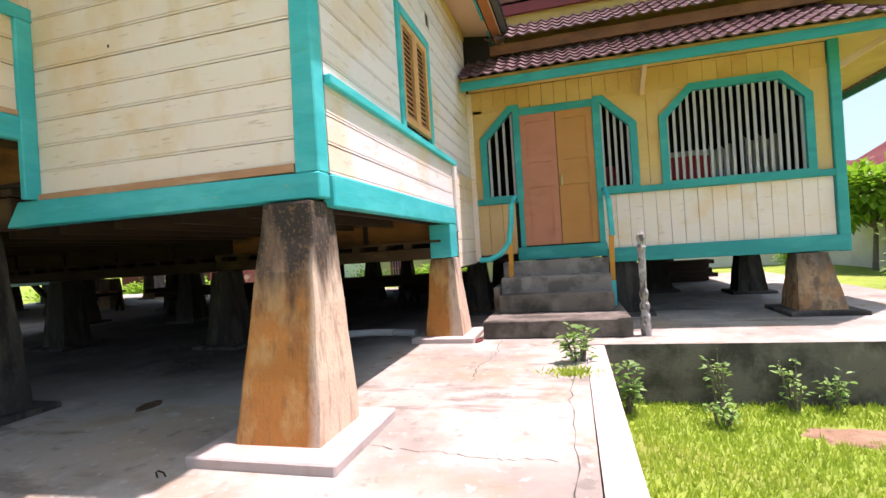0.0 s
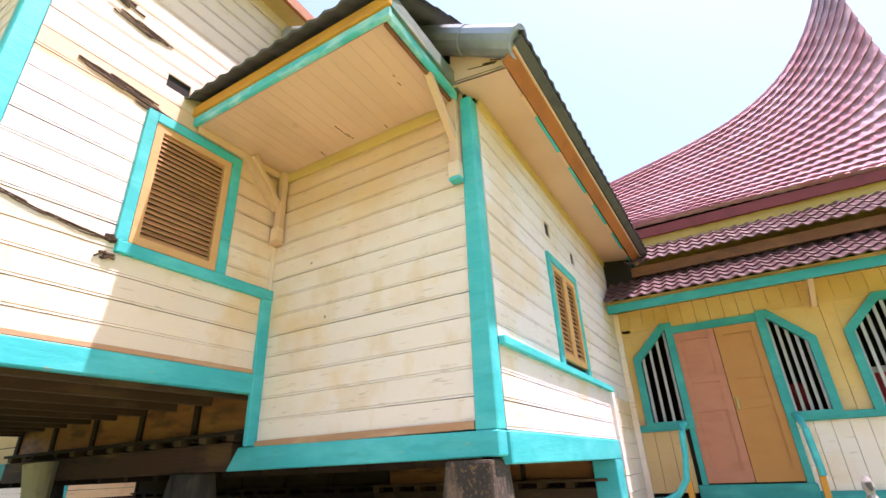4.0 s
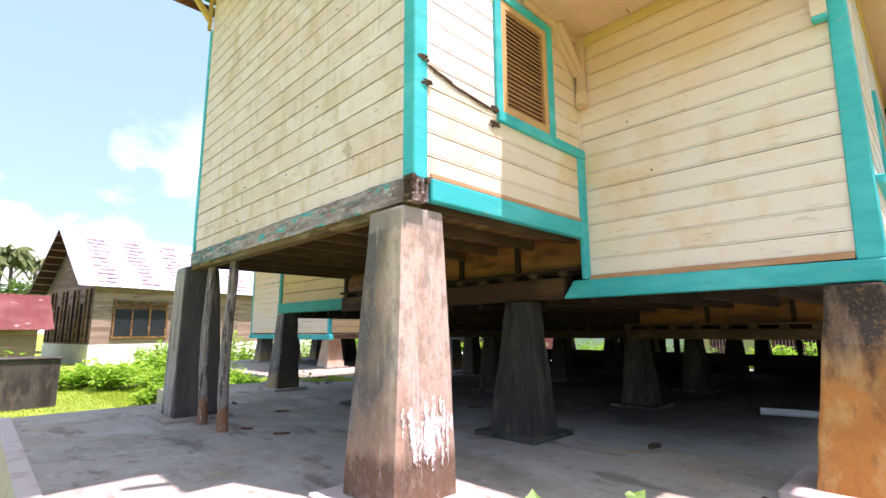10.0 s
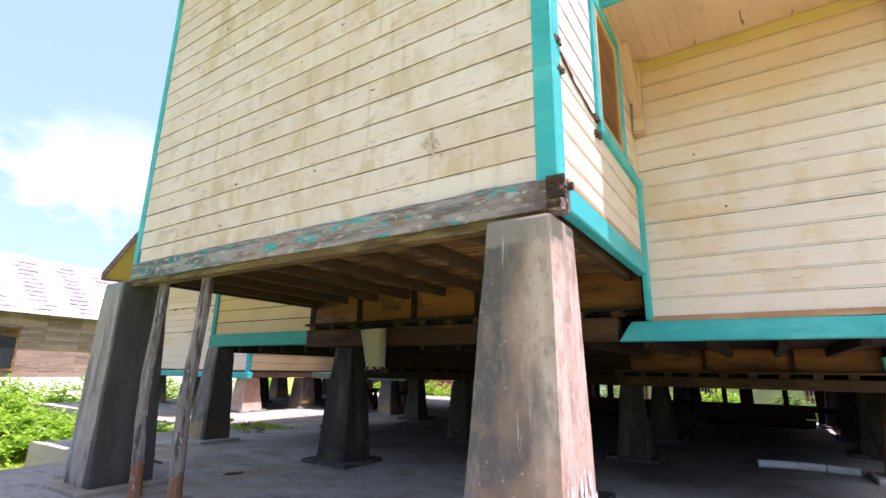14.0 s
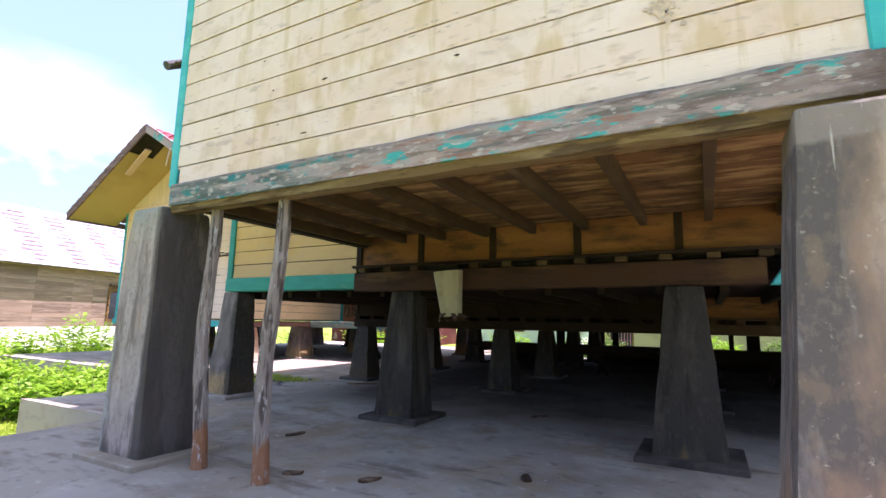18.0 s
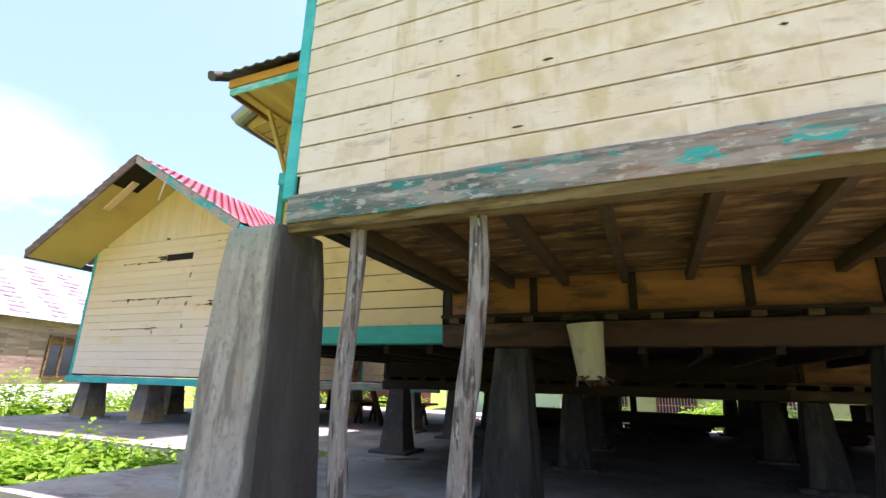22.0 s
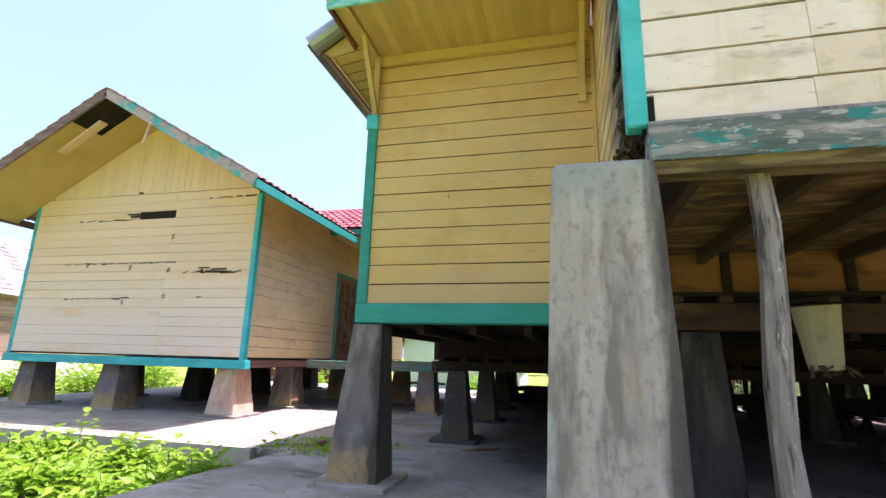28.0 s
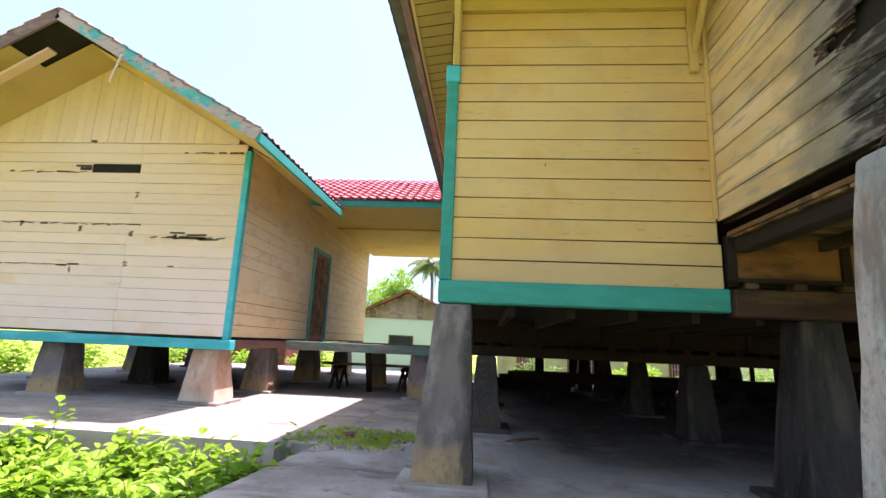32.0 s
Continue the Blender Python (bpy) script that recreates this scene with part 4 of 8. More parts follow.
# central block, far side: blackened boards, some missing
w = wall_part(-5.20, -5.15, 0.1, 2.75, 2.58, 7.24, "yellow board side wall, blackened and broken near the corner")
clad(w, "x", -5.24, -1, 0.09, 2.735, 2.60, 7.18, 0.229, SCORCH, holes=[(0.0, 0.36, 2.5, 2.86), (0.35, 0.7, 2.62, 2.78), (0.0, 0.5, 3.03, 3.07), (0.0, 0.95, 3.285, 3.52), (0.94, 1.15, 3.33, 3.47), (0.1, 0.7, 3.72, 3.765), (0.1, 0.5, 3.96, 4.0), (0.1, 0.4, 4.43, 4.52)], rng=random.Random(14), gap=0.0115)
bits("rot_patch", house, ROT, [((-5.36 + rng.uniform(0, 0.1), 0.02 + 0.018 * k, 2.40 + rng.uniform(0, 0.25)), (-5.30 + rng.uniform(0, 0.1), 0.02 + 0.018 * k + rng.uniform(0.08, 0.28), 2.40 + rng.uniform(0, 0.16)), 0.024, 0.016) for k in range(32)], "rotten wall foot above the pillar")
rng = random.Random(15)
bars = []
for k in range(70):
    z = 2.55 + 4.2 * rng.random() ** 1.6
    y, d = 0.09 + rng.uniform(-0.02, 0.03), rng.uniform(0.02, 0.09)
    bars.append(((-5.262 - rng.uniform(0, 0.012), y, z), (-5.268 - rng.uniform(0, 0.012), y + d, z + rng.uniform(-0.05, 0.05)), 0.012, rng.uniform(0.006, 0.03)))
for y, z0, z1 in ((0.97, 3.29, 3.51), (1.16, 3.33, 3.46), (0.37, 2.6, 2.85), (0.7, 2.62, 2.77)):
    for k in range(9):
        z = rng.uniform(z0, z1)
        bars.append(((-5.252, y + rng.uniform(0.0, 0.05), z), (-5.256, y - rng.uniform(0.03, 0.16), z + rng.uniform(-0.04, 0.03)), 0.014, rng.uniform(0.008, 0.028)))
bits("splintered_edge", house, ROT, bars, "splintered board ends beside the corner post")
bar_part("loose_board", house, SCORCH, (-5.268, 0.10, 3.0), (-5.262, 0.98, 3.225), 0.014, 0.13, 0.003, (0, 0, 1), "grey board slipped from its nails")
box_part("beam", house, JOIST, -5.14, -5.0, 0.12, 2.7, 2.28, 2.44, 0.012)

# ---- stilt house: floors from below ----
bm = bmesh.new()
add_box(bm, -5.2, -0.06, 0.11, 2.7, 2.44, 2.48)
fl = part("floor", bm, UNDER, house, "old brown floor boards seen from below")
for i in range(10):
    y = 0.14 + i * 0.252
    box_part("floorboard", fl, UNDER, -5.18, -0.1, y, y + 0.235, 2.415, 2.438, 0)
for i in range(9):
    x = -5.0 + i * 0.6
    box_part("joist", house, UNDER_B, x, x + 0.075, 0.1, 2.66, 2.30, 2.414, 0.004)
bm = bmesh.new()
add_box(bm, -5.2, -0.02, 2.76, 2.80, 1.95, 2.45)
w = part("wall", bm, DARK, house, "brown plank wall under the raised floor")
for i in range(5):
    box_part("plank", w, UNDER_P, -5.16 + i * 1.03, -5.16 + (i + 1) * 1.03 - 0.012, 2.735, 2.76, 2.02, 2.43, 0)
for i in range(6):
    box_part("batten", w, JOIST, -5.2 + i * 1.03, -5.12 + i * 1.03, 2.70, 2.735, 1.96, 2.44, 0)
box_part("ledge", house, JOIST, -5.2, -0.05, 2.60, 2.78, 1.985, 2.02, 0.004)
for i in range(12):
    x = -5.1 + i * 0.43
    box_part("block", house, UNDER_B, x, x + 0.12, 2.62, 2.76, 1.925, 1.984, 0.004)
box_part("beam", house, BEARER, -5.19, -0.31, 2.64, 2.84, 1.66, 1.922, 0.012, "dark brown bearer")
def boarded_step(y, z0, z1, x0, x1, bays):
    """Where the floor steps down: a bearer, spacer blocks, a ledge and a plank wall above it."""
    # JOIST is the shaded copy left of x = -1.2, brown timber to its right
    box_part("bearer", house, JOIST, x0, -1.2, y - 0.1, y + 0.1, z0, z0 + 0.16, 0.012, "sooty bearer, deep shade in its colour")
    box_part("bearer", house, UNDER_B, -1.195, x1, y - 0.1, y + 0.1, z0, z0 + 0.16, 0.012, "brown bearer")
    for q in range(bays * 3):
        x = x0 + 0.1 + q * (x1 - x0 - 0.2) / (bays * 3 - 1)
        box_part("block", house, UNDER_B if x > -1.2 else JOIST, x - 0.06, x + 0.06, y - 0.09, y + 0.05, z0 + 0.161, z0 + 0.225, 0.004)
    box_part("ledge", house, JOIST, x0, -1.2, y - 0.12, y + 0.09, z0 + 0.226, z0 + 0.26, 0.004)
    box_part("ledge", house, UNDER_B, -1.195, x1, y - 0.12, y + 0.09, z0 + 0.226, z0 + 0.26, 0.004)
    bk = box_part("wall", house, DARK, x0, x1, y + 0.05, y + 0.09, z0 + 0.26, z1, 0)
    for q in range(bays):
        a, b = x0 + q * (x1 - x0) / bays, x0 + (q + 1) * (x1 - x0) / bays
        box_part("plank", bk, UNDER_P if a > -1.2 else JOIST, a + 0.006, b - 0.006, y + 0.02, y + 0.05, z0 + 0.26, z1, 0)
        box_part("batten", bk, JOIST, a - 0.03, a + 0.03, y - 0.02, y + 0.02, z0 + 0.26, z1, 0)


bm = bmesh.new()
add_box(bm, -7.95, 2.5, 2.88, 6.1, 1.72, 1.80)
fl = part("floor", bm, JOIST, house, "brown floor seen from below, soot and shade in its colour")
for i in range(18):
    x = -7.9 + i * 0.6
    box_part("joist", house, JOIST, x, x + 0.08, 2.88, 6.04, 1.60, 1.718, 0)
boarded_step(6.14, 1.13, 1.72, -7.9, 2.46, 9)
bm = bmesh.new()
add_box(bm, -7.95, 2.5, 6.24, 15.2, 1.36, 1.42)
part("floor", bm, JOIST, house, "lower floor seen from below, soot and shade in its colour")
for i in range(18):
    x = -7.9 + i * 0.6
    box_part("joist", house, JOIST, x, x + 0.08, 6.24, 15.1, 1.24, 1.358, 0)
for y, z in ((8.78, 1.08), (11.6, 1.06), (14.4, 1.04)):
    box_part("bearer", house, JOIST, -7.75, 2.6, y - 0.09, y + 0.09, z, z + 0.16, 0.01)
box_part("wall", house, DARK, -7.9, 2.5, 15.2, 15.3, 1.06, 5.2, 0)

# ---- stilt house: eaves and roofs ----
def corrugated(owner, name, p, along, down, width, length, material, pitch=0.2, amp=0.022, label="", th=0.02, rows=0, drop=0.02, taper=(0.0, 0.0)):
    """A ribbed roof sheet from the corner p along its eave and up its slope; rows: lapped tile courses; taper: hips at either end."""
    p, a, d = Vector(p), Vector(along).normalized(), Vector(down).normalized()
    up = a.cross(d).normalized()
    if up.z < 0:
        up = -up
    n_u = max(2, int(width / pitch) * 6)
    courses = rows or 1
    first = None
    for c in range(courses):
        bm = bmesh.new()
        s0, s1 = length * c / courses, length * (c + 1) / courses + (0.03 if rows else 0)
        prev = None
        for i in range(n_u + 1):
            u = width * i / n_u
            r = amp * (0.5 + 0.5 * math.cos(2 * math.pi * u / pitch)) ** 1.5
            u0, u1 = (min(max(u, taper[0] * s_), width - taper[1] * s_) for s_ in (s0, s1))
            q0, q1 = p + a * u0 + d * s0 + up * (r + (drop if rows else 0)), p + a * u1 + d * s1 + up * r
            cur = [bm.verts.new(q0 - up * th), bm.verts.new(q0), bm.verts.new(q1), bm.verts.new(q1 - up * th)]
            if prev:
                for k in range(4):
                    bm.faces.new((prev[k], cur[k], cur[(k + 1) % 4], prev[(k + 1) % 4]))
            prev = cur
        if first is None:
            first = part(name, bm, material, owner, label)
        else:
            part("tile_course", bm, material, first)
    return first


# lower eave on the veranda side
box_part("soffit", house, SOFFIT, -0.0, 2.40, 1.50, 2.66, 4.88, 4.90, 0)
for i in range(19):
    box_part("soffit_board", house, SOFFIT, 0.02 + i * 0.1235, 0.1422 + i * 0.1235, 1.51, 2.64, 4.866, 4.879, 0.0005)
rng = random.Random(23)
bits("soffit_crack", house, ROT, [((x, y, 4.8655), (x + rng.uniform(-0.01, 0.01), y + l_, 4.8655), 0.008, 0.003) for x, y, l_ in ((1.18, 2.25, 0.22), (2.08, 2.1, 0.05), (1.2, 2.42, 0.1), (0.75, 2.5, 0.09), (2.1, 2.0, 0.03), (1.62, 2.52, 0.06))], "short dark cracks in the soffit boards")
box_part("fascia", house, TEAL_W, -0.02, 2.46, 1.455, 1.498, 4.85, 4.95, 0.006)
box_part("fascia", house, ORANGE, 0.0, 2.48, 1.43, 1.47, 4.952, 5.07, 0.006, "orange upper fascia")
box_part("fascia", house, TEAL_W, 2.40, 2.445, 1.50, 2.60, 4.85, 4.95, 0.006)
box_part("fascia", house, FADED, 2.41, 2.475, 1.475, 2.60, 4.952, 5.12, 0.006, "grey-green side flashing")
box_part("trim", house, BROWN_P, 2.365, 2.398, 1.51, 2.58, 4.83, 4.864, 0.004)
slope = Vector((0, 1, 0.62))
corrugated(house, "roof_sheet", (-0.0, 1.33, 5.08), (1, 0, 0), slope, 2.52, 1.6, GREY_TILE, 0.19, 0.02, "grey tile-profile roof edge", 0.02, 5)
w = box_part("wall", house, DARK, 0.0, 1.2, 2.80, 2.86, 4.96, 6.3, 0, "peach upright boards above the lower eave")
clad_up(w, "y", 2.79, -1, 0.02, 2.95, 4.96, lambda u: 5.02 + (3.14 - u) * 0.62, 0.135, SOFFIT)
# brackets
for bx, by, dx, dy in ((2.385, 2.63, 0, -1), (0.1, 2.62, 0, -1)):
    bar_part("bracket", house, SOFFIT, (bx, by - 0.03, 4.35), (bx, by - 0.48, 4.86), 0.07, 0.06)
    box_part("bracket_post", house, SOFFIT, bx - 0.045, bx + 0.045, by - 0.075, by - 0.001, 4.121, 4.86, 0.006)
    box_part("bracket_foot", house, CREAM, bx - 0.056, bx + 0.056, by - 0.1, by - 0.001, 3.965, 4.12, 0.006)
    box_part("bracket_foot", house, TEAL if bx > 1 else SOFFIT, bx - 0.054, bx + 0.054, by - 0.098, by - 0.001, 3.93, 3.964, 0.004)
bar_part("bracket", house, SOFFIT, (0.04, 2.05, 4.84), (0.06, 2.55, 4.35), 0.07, 0.06)
box_part("cornice", house, SOFFIT_Y, 0.0, 2.4, 2.605, 2.64, 4.735, 4.862, 0.004)
box_part("cornice", house, SOFFIT, 0.03, 0.07, 1.5, 2.6, 4.78, 4.86, 0.004)
# long eave along the side wall, opening out a little to the back
def eave_strip(name, material, ring, flare, y0=2.42, y1=8.5, label=""):
    bm = bmesh.new()
    add_hull(bm, [(x, y0, z) for x, z in ring], [(x + flare, y1, z) for x, z in ring])
    return part(name, bm, material, house, label)


eave_strip("soffit", SOFFIT, [(2.48, 4.945), (3.0, 4.872), (3.0, 4.89), (2.48, 4.963)], 0.05, 2.50, label="raked pale eave soffit")
box_part("cornice", house, SOFFIT_Y, 2.56, 2.60, 2.78, 7.9, 4.82, 4.922, 0.004)
bm = bmesh.new()
add_hull(bm, [(2.44, 2.50, 4.952), (3.02, 2.50, 4.87), (3.10, 2.50, 4.97), (2.44, 2.50, 5.40)], [(2.44, 2.535, 4.952), (3.02, 2.535, 4.87), (3.10, 2.535, 4.97), (2.44, 2.535, 5.40)])
gb = part("gable_board", bm, SOFFIT, house, "pale cracked board closing the eave end")
bits("crack", gb, ROT, [((2.62, 2.497, 5.06), (2.9, 2.497, 4.99), 0.004, 0.006), ((2.78, 2.497, 5.04), (2.92, 2.497, 5.0), 0.004, 0.02), ((2.86, 2.497, 5.05), (2.97, 2.497, 5.0), 0.004, 0.012), ((2.47, 2.497, 4.985), (2.97, 2.497, 4.915), 0.004, 0.005)])
eave_strip("fascia", RUST_ORANGE, [(3.005, 4.872), (3.02, 4.856), (3.135, 4.955), (3.115, 4.972)], 0.07, 2.40, label="raked brown-orange eave fascia")
eave_strip("drip_strip", CREAM, [(3.125, 4.944), (3.14, 4.942), (3.148, 4.956), (3.137, 4.957)], 0.075, 2.38, label="thin cream drip strip")
eave_strip("tile_underside", GREY_TILE, [(3.15, 4.962), (3.225, 5.01), (3.225, 5.035), (3.14, 5.0)], 0.1, 2.36, label="dark underside of the tiled edge")
for i in range(15):
    bar_part("drip_strip", house, TEAL if i % 3 else CREAM, (2.997 + 0.0031 * i, 2.9 + i * 0.37, 4.862), (3.0 + 0.0031 * i, 3.262 + i * 0.37, 4.862), 0.03, 0.024, 0.002)
corrugated(house, "roof_sheet", (3.235, 2.36, 5.035), (0.017, 1, 0), (-1, 0, 0.62), 6.3, 3.8, GREY_TILE, 0.19, 0.02, "grey tile-profile roof", 0.02, 10)
for i in range(6):
    bm = bmesh.new()
    pa, pb = Vector((3.17, 2.42, 5.03)) + Vector((-1, 0, 0.62)) * (i * 0.5), Vector((3.17, 2.42, 5.03)) + Vector((-1, 0, 0.62)) * ((i + 1) * 0.5 + 0.04)
    add_tube(bm, [pa, pb], [0.15, 0.14], 14)
    part("ridge_cap", bm, ZINC, house, "grey zinc verge capping")
# upper eave of the central block
box_part("soffit", house, SOFFIT_Y, -5.74, -0.4, -1.16, 0.0, 7.25, 7.28, 0)
box_part("soffit", house, SOFFIT_Y, -0.4, 0.3, -0.3, 2.6, 7.25, 7.28, 0)
box_part("soffit", house, SOFFIT_Y, -5.74, -5.27, 0.0, 2.7, 7.25, 7.28, 0)
for i in range(5):
    box_part("soffit_board", house, SOFFIT_Y, -5.72 + i * 1.065, -4.661 + i * 1.065, -1.15, -0.04, 7.236, 7.249, 0.002)
box_part("cornice", house, SOFFIT_Y, -5.23, -0.12, -0.05, -0.022, 7.06, 7.234, 0.004)
box_part("fascia", house, ORANGE, -5.74, -0.36, -1.20, -1.16, 7.2, 7.36, 0.006)
box_part("fascia", house, RUST_ORANGE, 0.3, 0.35, -0.3, 2.6, 7.15, 7.33, 0.006)
box_part("fascia", house, BROWN_P, -5.93, -5.89, -0.72, 2.7, 7.04, 7.22, 0.006, "dark brown side fascia")
box_part("fascia", house, TEAL_D, -5.79, -5.745, -1.2, 2.7, 7.2, 7.36, 0.006)
for bx in (-5.285, -3.1, -0.1):
    bar_part("bracket", house, SOFFIT_Y, (bx, -0.05, 6.52), (bx, -0.62, 7.24), 0.09, 0.08)
    box_part("bracket_post", house, SOFFIT_Y, bx - 0.05, bx + 0.05, -0.085, -0.036, 6.36, 7.24, 0.006)
corrugated(house, "roof_sheet", (-5.95, -1.3, 7.36), (1, 0, 0), (0, 1, 0.7), 5.65, 5.0, GREY_TILE, 0.19, 0.02, "grey tile-profile roof", 0.02, 8)
# far wing eaves
box_part("soffit", house, SOFFIT_Y, -8.1, -5.3, 1.72, 2.76, 5.13, 5.15, 0)
for i in range(27):
    box_part("soffit_board", house, SOFFIT_Y, -8.08 + i * 0.102, -7.9795 + i * 0.102, 1.73, 2.74, 5.114, 5.129, 0.001)
box_part("fascia", house, TEAL_W, -8.13, -5.3, 1.68, 1.72, 5.06, 5.16, 0.006)
box_part("fascia", house, ORANGE, -8.14, -5.3, 1.655, 1.70, 5.162, 5.29, 0.006)
box_part("fascia", house, BROWN_P, -8.13, -8.09, 1.72, 2.45, 5.06, 5.16, 0.006)
corrugated(house, "roof_sheet", (-8.3, 1.55, 5.30), (1, 0, 0), slope, 3.0, 1.6, GREY_TILE, 0.19, 0.02, "grey tile-profile roof edge", 0.02, 5)
bm = bmesh.new()
add_tube(bm, [(-8.31, 1.5, 5.30), (-8.31, 2.4, 5.86)], [0.075, 0.075], 8)
part("verge_tile", bm, GREY_TILE, house, "dark half-round end tile")
bar_part("bracket", house, SOFFIT_Y, (-7.9, 2.70, 4.3), (-7.9, 2.2, 5.11), 0.06, 0.06)
box_part("bracket_post", house, SOFFIT_Y, -7.95, -7.87, 2.68, 2.74, 4.3, 5.11, 0.006)
bar_part("bracket", house, SOFFIT_Y, (-5.4, 2.70, 4.45), (-5.4, 2.2, 5.11), 0.06, 0.06)
box_part("bracket_post", house, SOFFIT_Y, -5.45, -5.36, 2.68, 2.735, 4.2, 5.11, 0.006)
bar_part("trim", house, SOFFIT_Y, (-7.92, 1.74, 5.09), (-7.92, 2.66, 5.09), 0.07, 0.04)
box_part("cornice", house, SOFFIT_Y, -7.9, -5.32, 2.70, 2.735, 4.98, 5.112, 0.004)
w = box_part("wall", house, DARK, -7.0, -5.3, 2.80, 2.86, 5.2, 6.2, 0, "brown upright boards above the lower eave")
clad_up(w, "y", 2.79, -1, -8.2, -5.28, 5.16, lambda u: 5.08 + (u + 8.7) * 0.62, 0.135, SOFFIT)
eave_strip("soffit", SOFFIT_Y, [(-7.92, 5.07), (-8.44, 4.99), (-8.44, 5.005), (-7.92, 5.085)], 0.0, 2.44, 15.2, "raked yellow-green eave soffit")
for i in range(16):
    bar_part("soffit_seam", house, JOIST, (-8.0, 2.62 + i * 0.2, 5.056), (-8.43, 2.62 + i * 0.2, 4.99), 0.008, 0.004, 0)
eave_strip("trim", CREAM, [(-8.40, 4.978), (-8.43, 4.974), (-8.43, 4.988), (-8.40, 4.992)], 0.0, 2.44, 15.2, "pale strip along the soffit's edge")
eave_strip("fascia", VERGE_B, [(-8.445, 4.99), (-8.46, 4.972), (-8.57, 5.055), (-8.55, 5.075)], 0.0, 2.40, 15.2, "dark raked eave fascia")
eave_strip("tile_underside", GREY_TILE, [(-8.575, 5.06), (-8.70, 5.09), (-8.70, 5.115), (-8.575, 5.09)], 0.0, 2.36, 15.2, "dark underside of the tiled edge")
bm = bmesh.new()
add_hull(bm, [(-7.92, 2.44, 5.07), (-8.46, 2.44, 4.985), (-8.57, 2.44, 5.07), (-7.92, 2.44, 5.50)], [(-7.92, 2.47, 5.07), (-8.46, 2.47, 4.985), (-8.57, 2.47, 5.07), (-7.92, 2.47, 5.50)])
part("gable_board", bm, SOFFIT_Y, house, "yellow board closing the eave end")
corrugated(house, "roof_sheet", (-8.72, 2.34, 5.12), (0, 1, 0), (1, 0, 0.62), 12.9, 3.6, GREY_TILE, 0.19, 0.02, "grey tile-profile roof", 0.02, 8)
for i in range(5):
    bm = bmesh.new()
    pa, pb = Vector((-8.68, 2.36, 5.14)) + Vector((1, 0, 0.62)) * (i * 0.5), Vector((-8.68, 2.36, 5.14)) + Vector((1, 0, 0.62)) * ((i + 1) * 0.5 + 0.04)
    add_tube(bm, [pa, pb], [0.13, 0.12], 14)
    part("ridge_cap", bm, ZINC, house, "grey zinc verge capping")
# near-black posts and odd boards added at the back to cut daylight, with gaps
rng = random.Random(19)
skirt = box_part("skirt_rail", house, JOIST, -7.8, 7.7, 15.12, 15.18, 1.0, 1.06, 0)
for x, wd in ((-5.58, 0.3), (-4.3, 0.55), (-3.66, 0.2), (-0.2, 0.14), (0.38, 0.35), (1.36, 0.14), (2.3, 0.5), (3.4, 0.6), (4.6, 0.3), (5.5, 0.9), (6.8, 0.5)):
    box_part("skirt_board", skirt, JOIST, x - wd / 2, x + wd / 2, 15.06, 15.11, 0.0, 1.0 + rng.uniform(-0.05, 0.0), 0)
# near-black filler added in the shadowed gap beside the veranda roof
box_part("wall", house, DARK, 2.45, 3.02, 7.98, 8.06, 3.9, 5.3, 0)
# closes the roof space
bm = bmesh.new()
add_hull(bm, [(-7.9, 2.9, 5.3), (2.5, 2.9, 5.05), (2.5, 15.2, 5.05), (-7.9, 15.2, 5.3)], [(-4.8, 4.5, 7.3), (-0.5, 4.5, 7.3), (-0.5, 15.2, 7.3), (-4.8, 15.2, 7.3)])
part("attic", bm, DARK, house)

rng = random.Random(44)
bm = bmesh.new()
smudge(bm, "y", -0.0215, -1, -0.95, 2.99, 0.05, 0.08, rng)
sm = part("scuff", bm, SCUFF, house, "grey scuffs and knots on the boards")
for k in range(34):
    bm = bmesh.new()
    smudge(bm, "y", -0.0215 - 0.00005 * k, -1, -0.95 + rng.gauss(0, 0.045), 2.98 + rng.gauss(0, 0.06), rng.uniform(0.006, 0.022), rng.uniform(0.006, 0.03), rng)
    part("scuff", bm, SCUFF, sm)
for k in range(230):
    bm = bmesh.new()
    row = rng.randrange(0, 18)
    u, z = rng.uniform(-5.1, -0.3), 2.49 + 0.2105 * row + (rng.uniform(-0.005, 0.03) if k % 3 else rng.uniform(0.02, 0.19))
    smudge(bm, "y", -0.0205, -1, u, z, rng.uniform(0.006, 0.055), rng.uniform(0.002, 0.010), rng)
    part("scuff", bm, SCUFF if k % 9 else ROT, sm)
for c, axis, out, u, z in ((-0.02, "y", -1, -2.55, 4.30), (2.64, "y", -1, 0.83, 2.98), (2.64, "y", -1, 0.6, 3.6), (2.742, "y", -1, -6.94, 3.17)):
    bm = bmesh.new()
    smudge(bm, axis, c, out, u, z, 0.014, 0.016, rng)
    part("knot", bm, ROT, sm)

# unseen rear rooms, added to keep daylight out from under the house
box_part("floor", house, JOIST, 2.52, 8.0, 10.7, 15.2, 1.0, 1.1, 0)
box_part("wall", house, DARK, 7.92, 8.0, 10.7, 15.2, 0.95, 4.2, 0)
box_part("wall", house, DARK, 2.52, 8.0, 15.2, 15.3, 0.95, 4.2, 0)

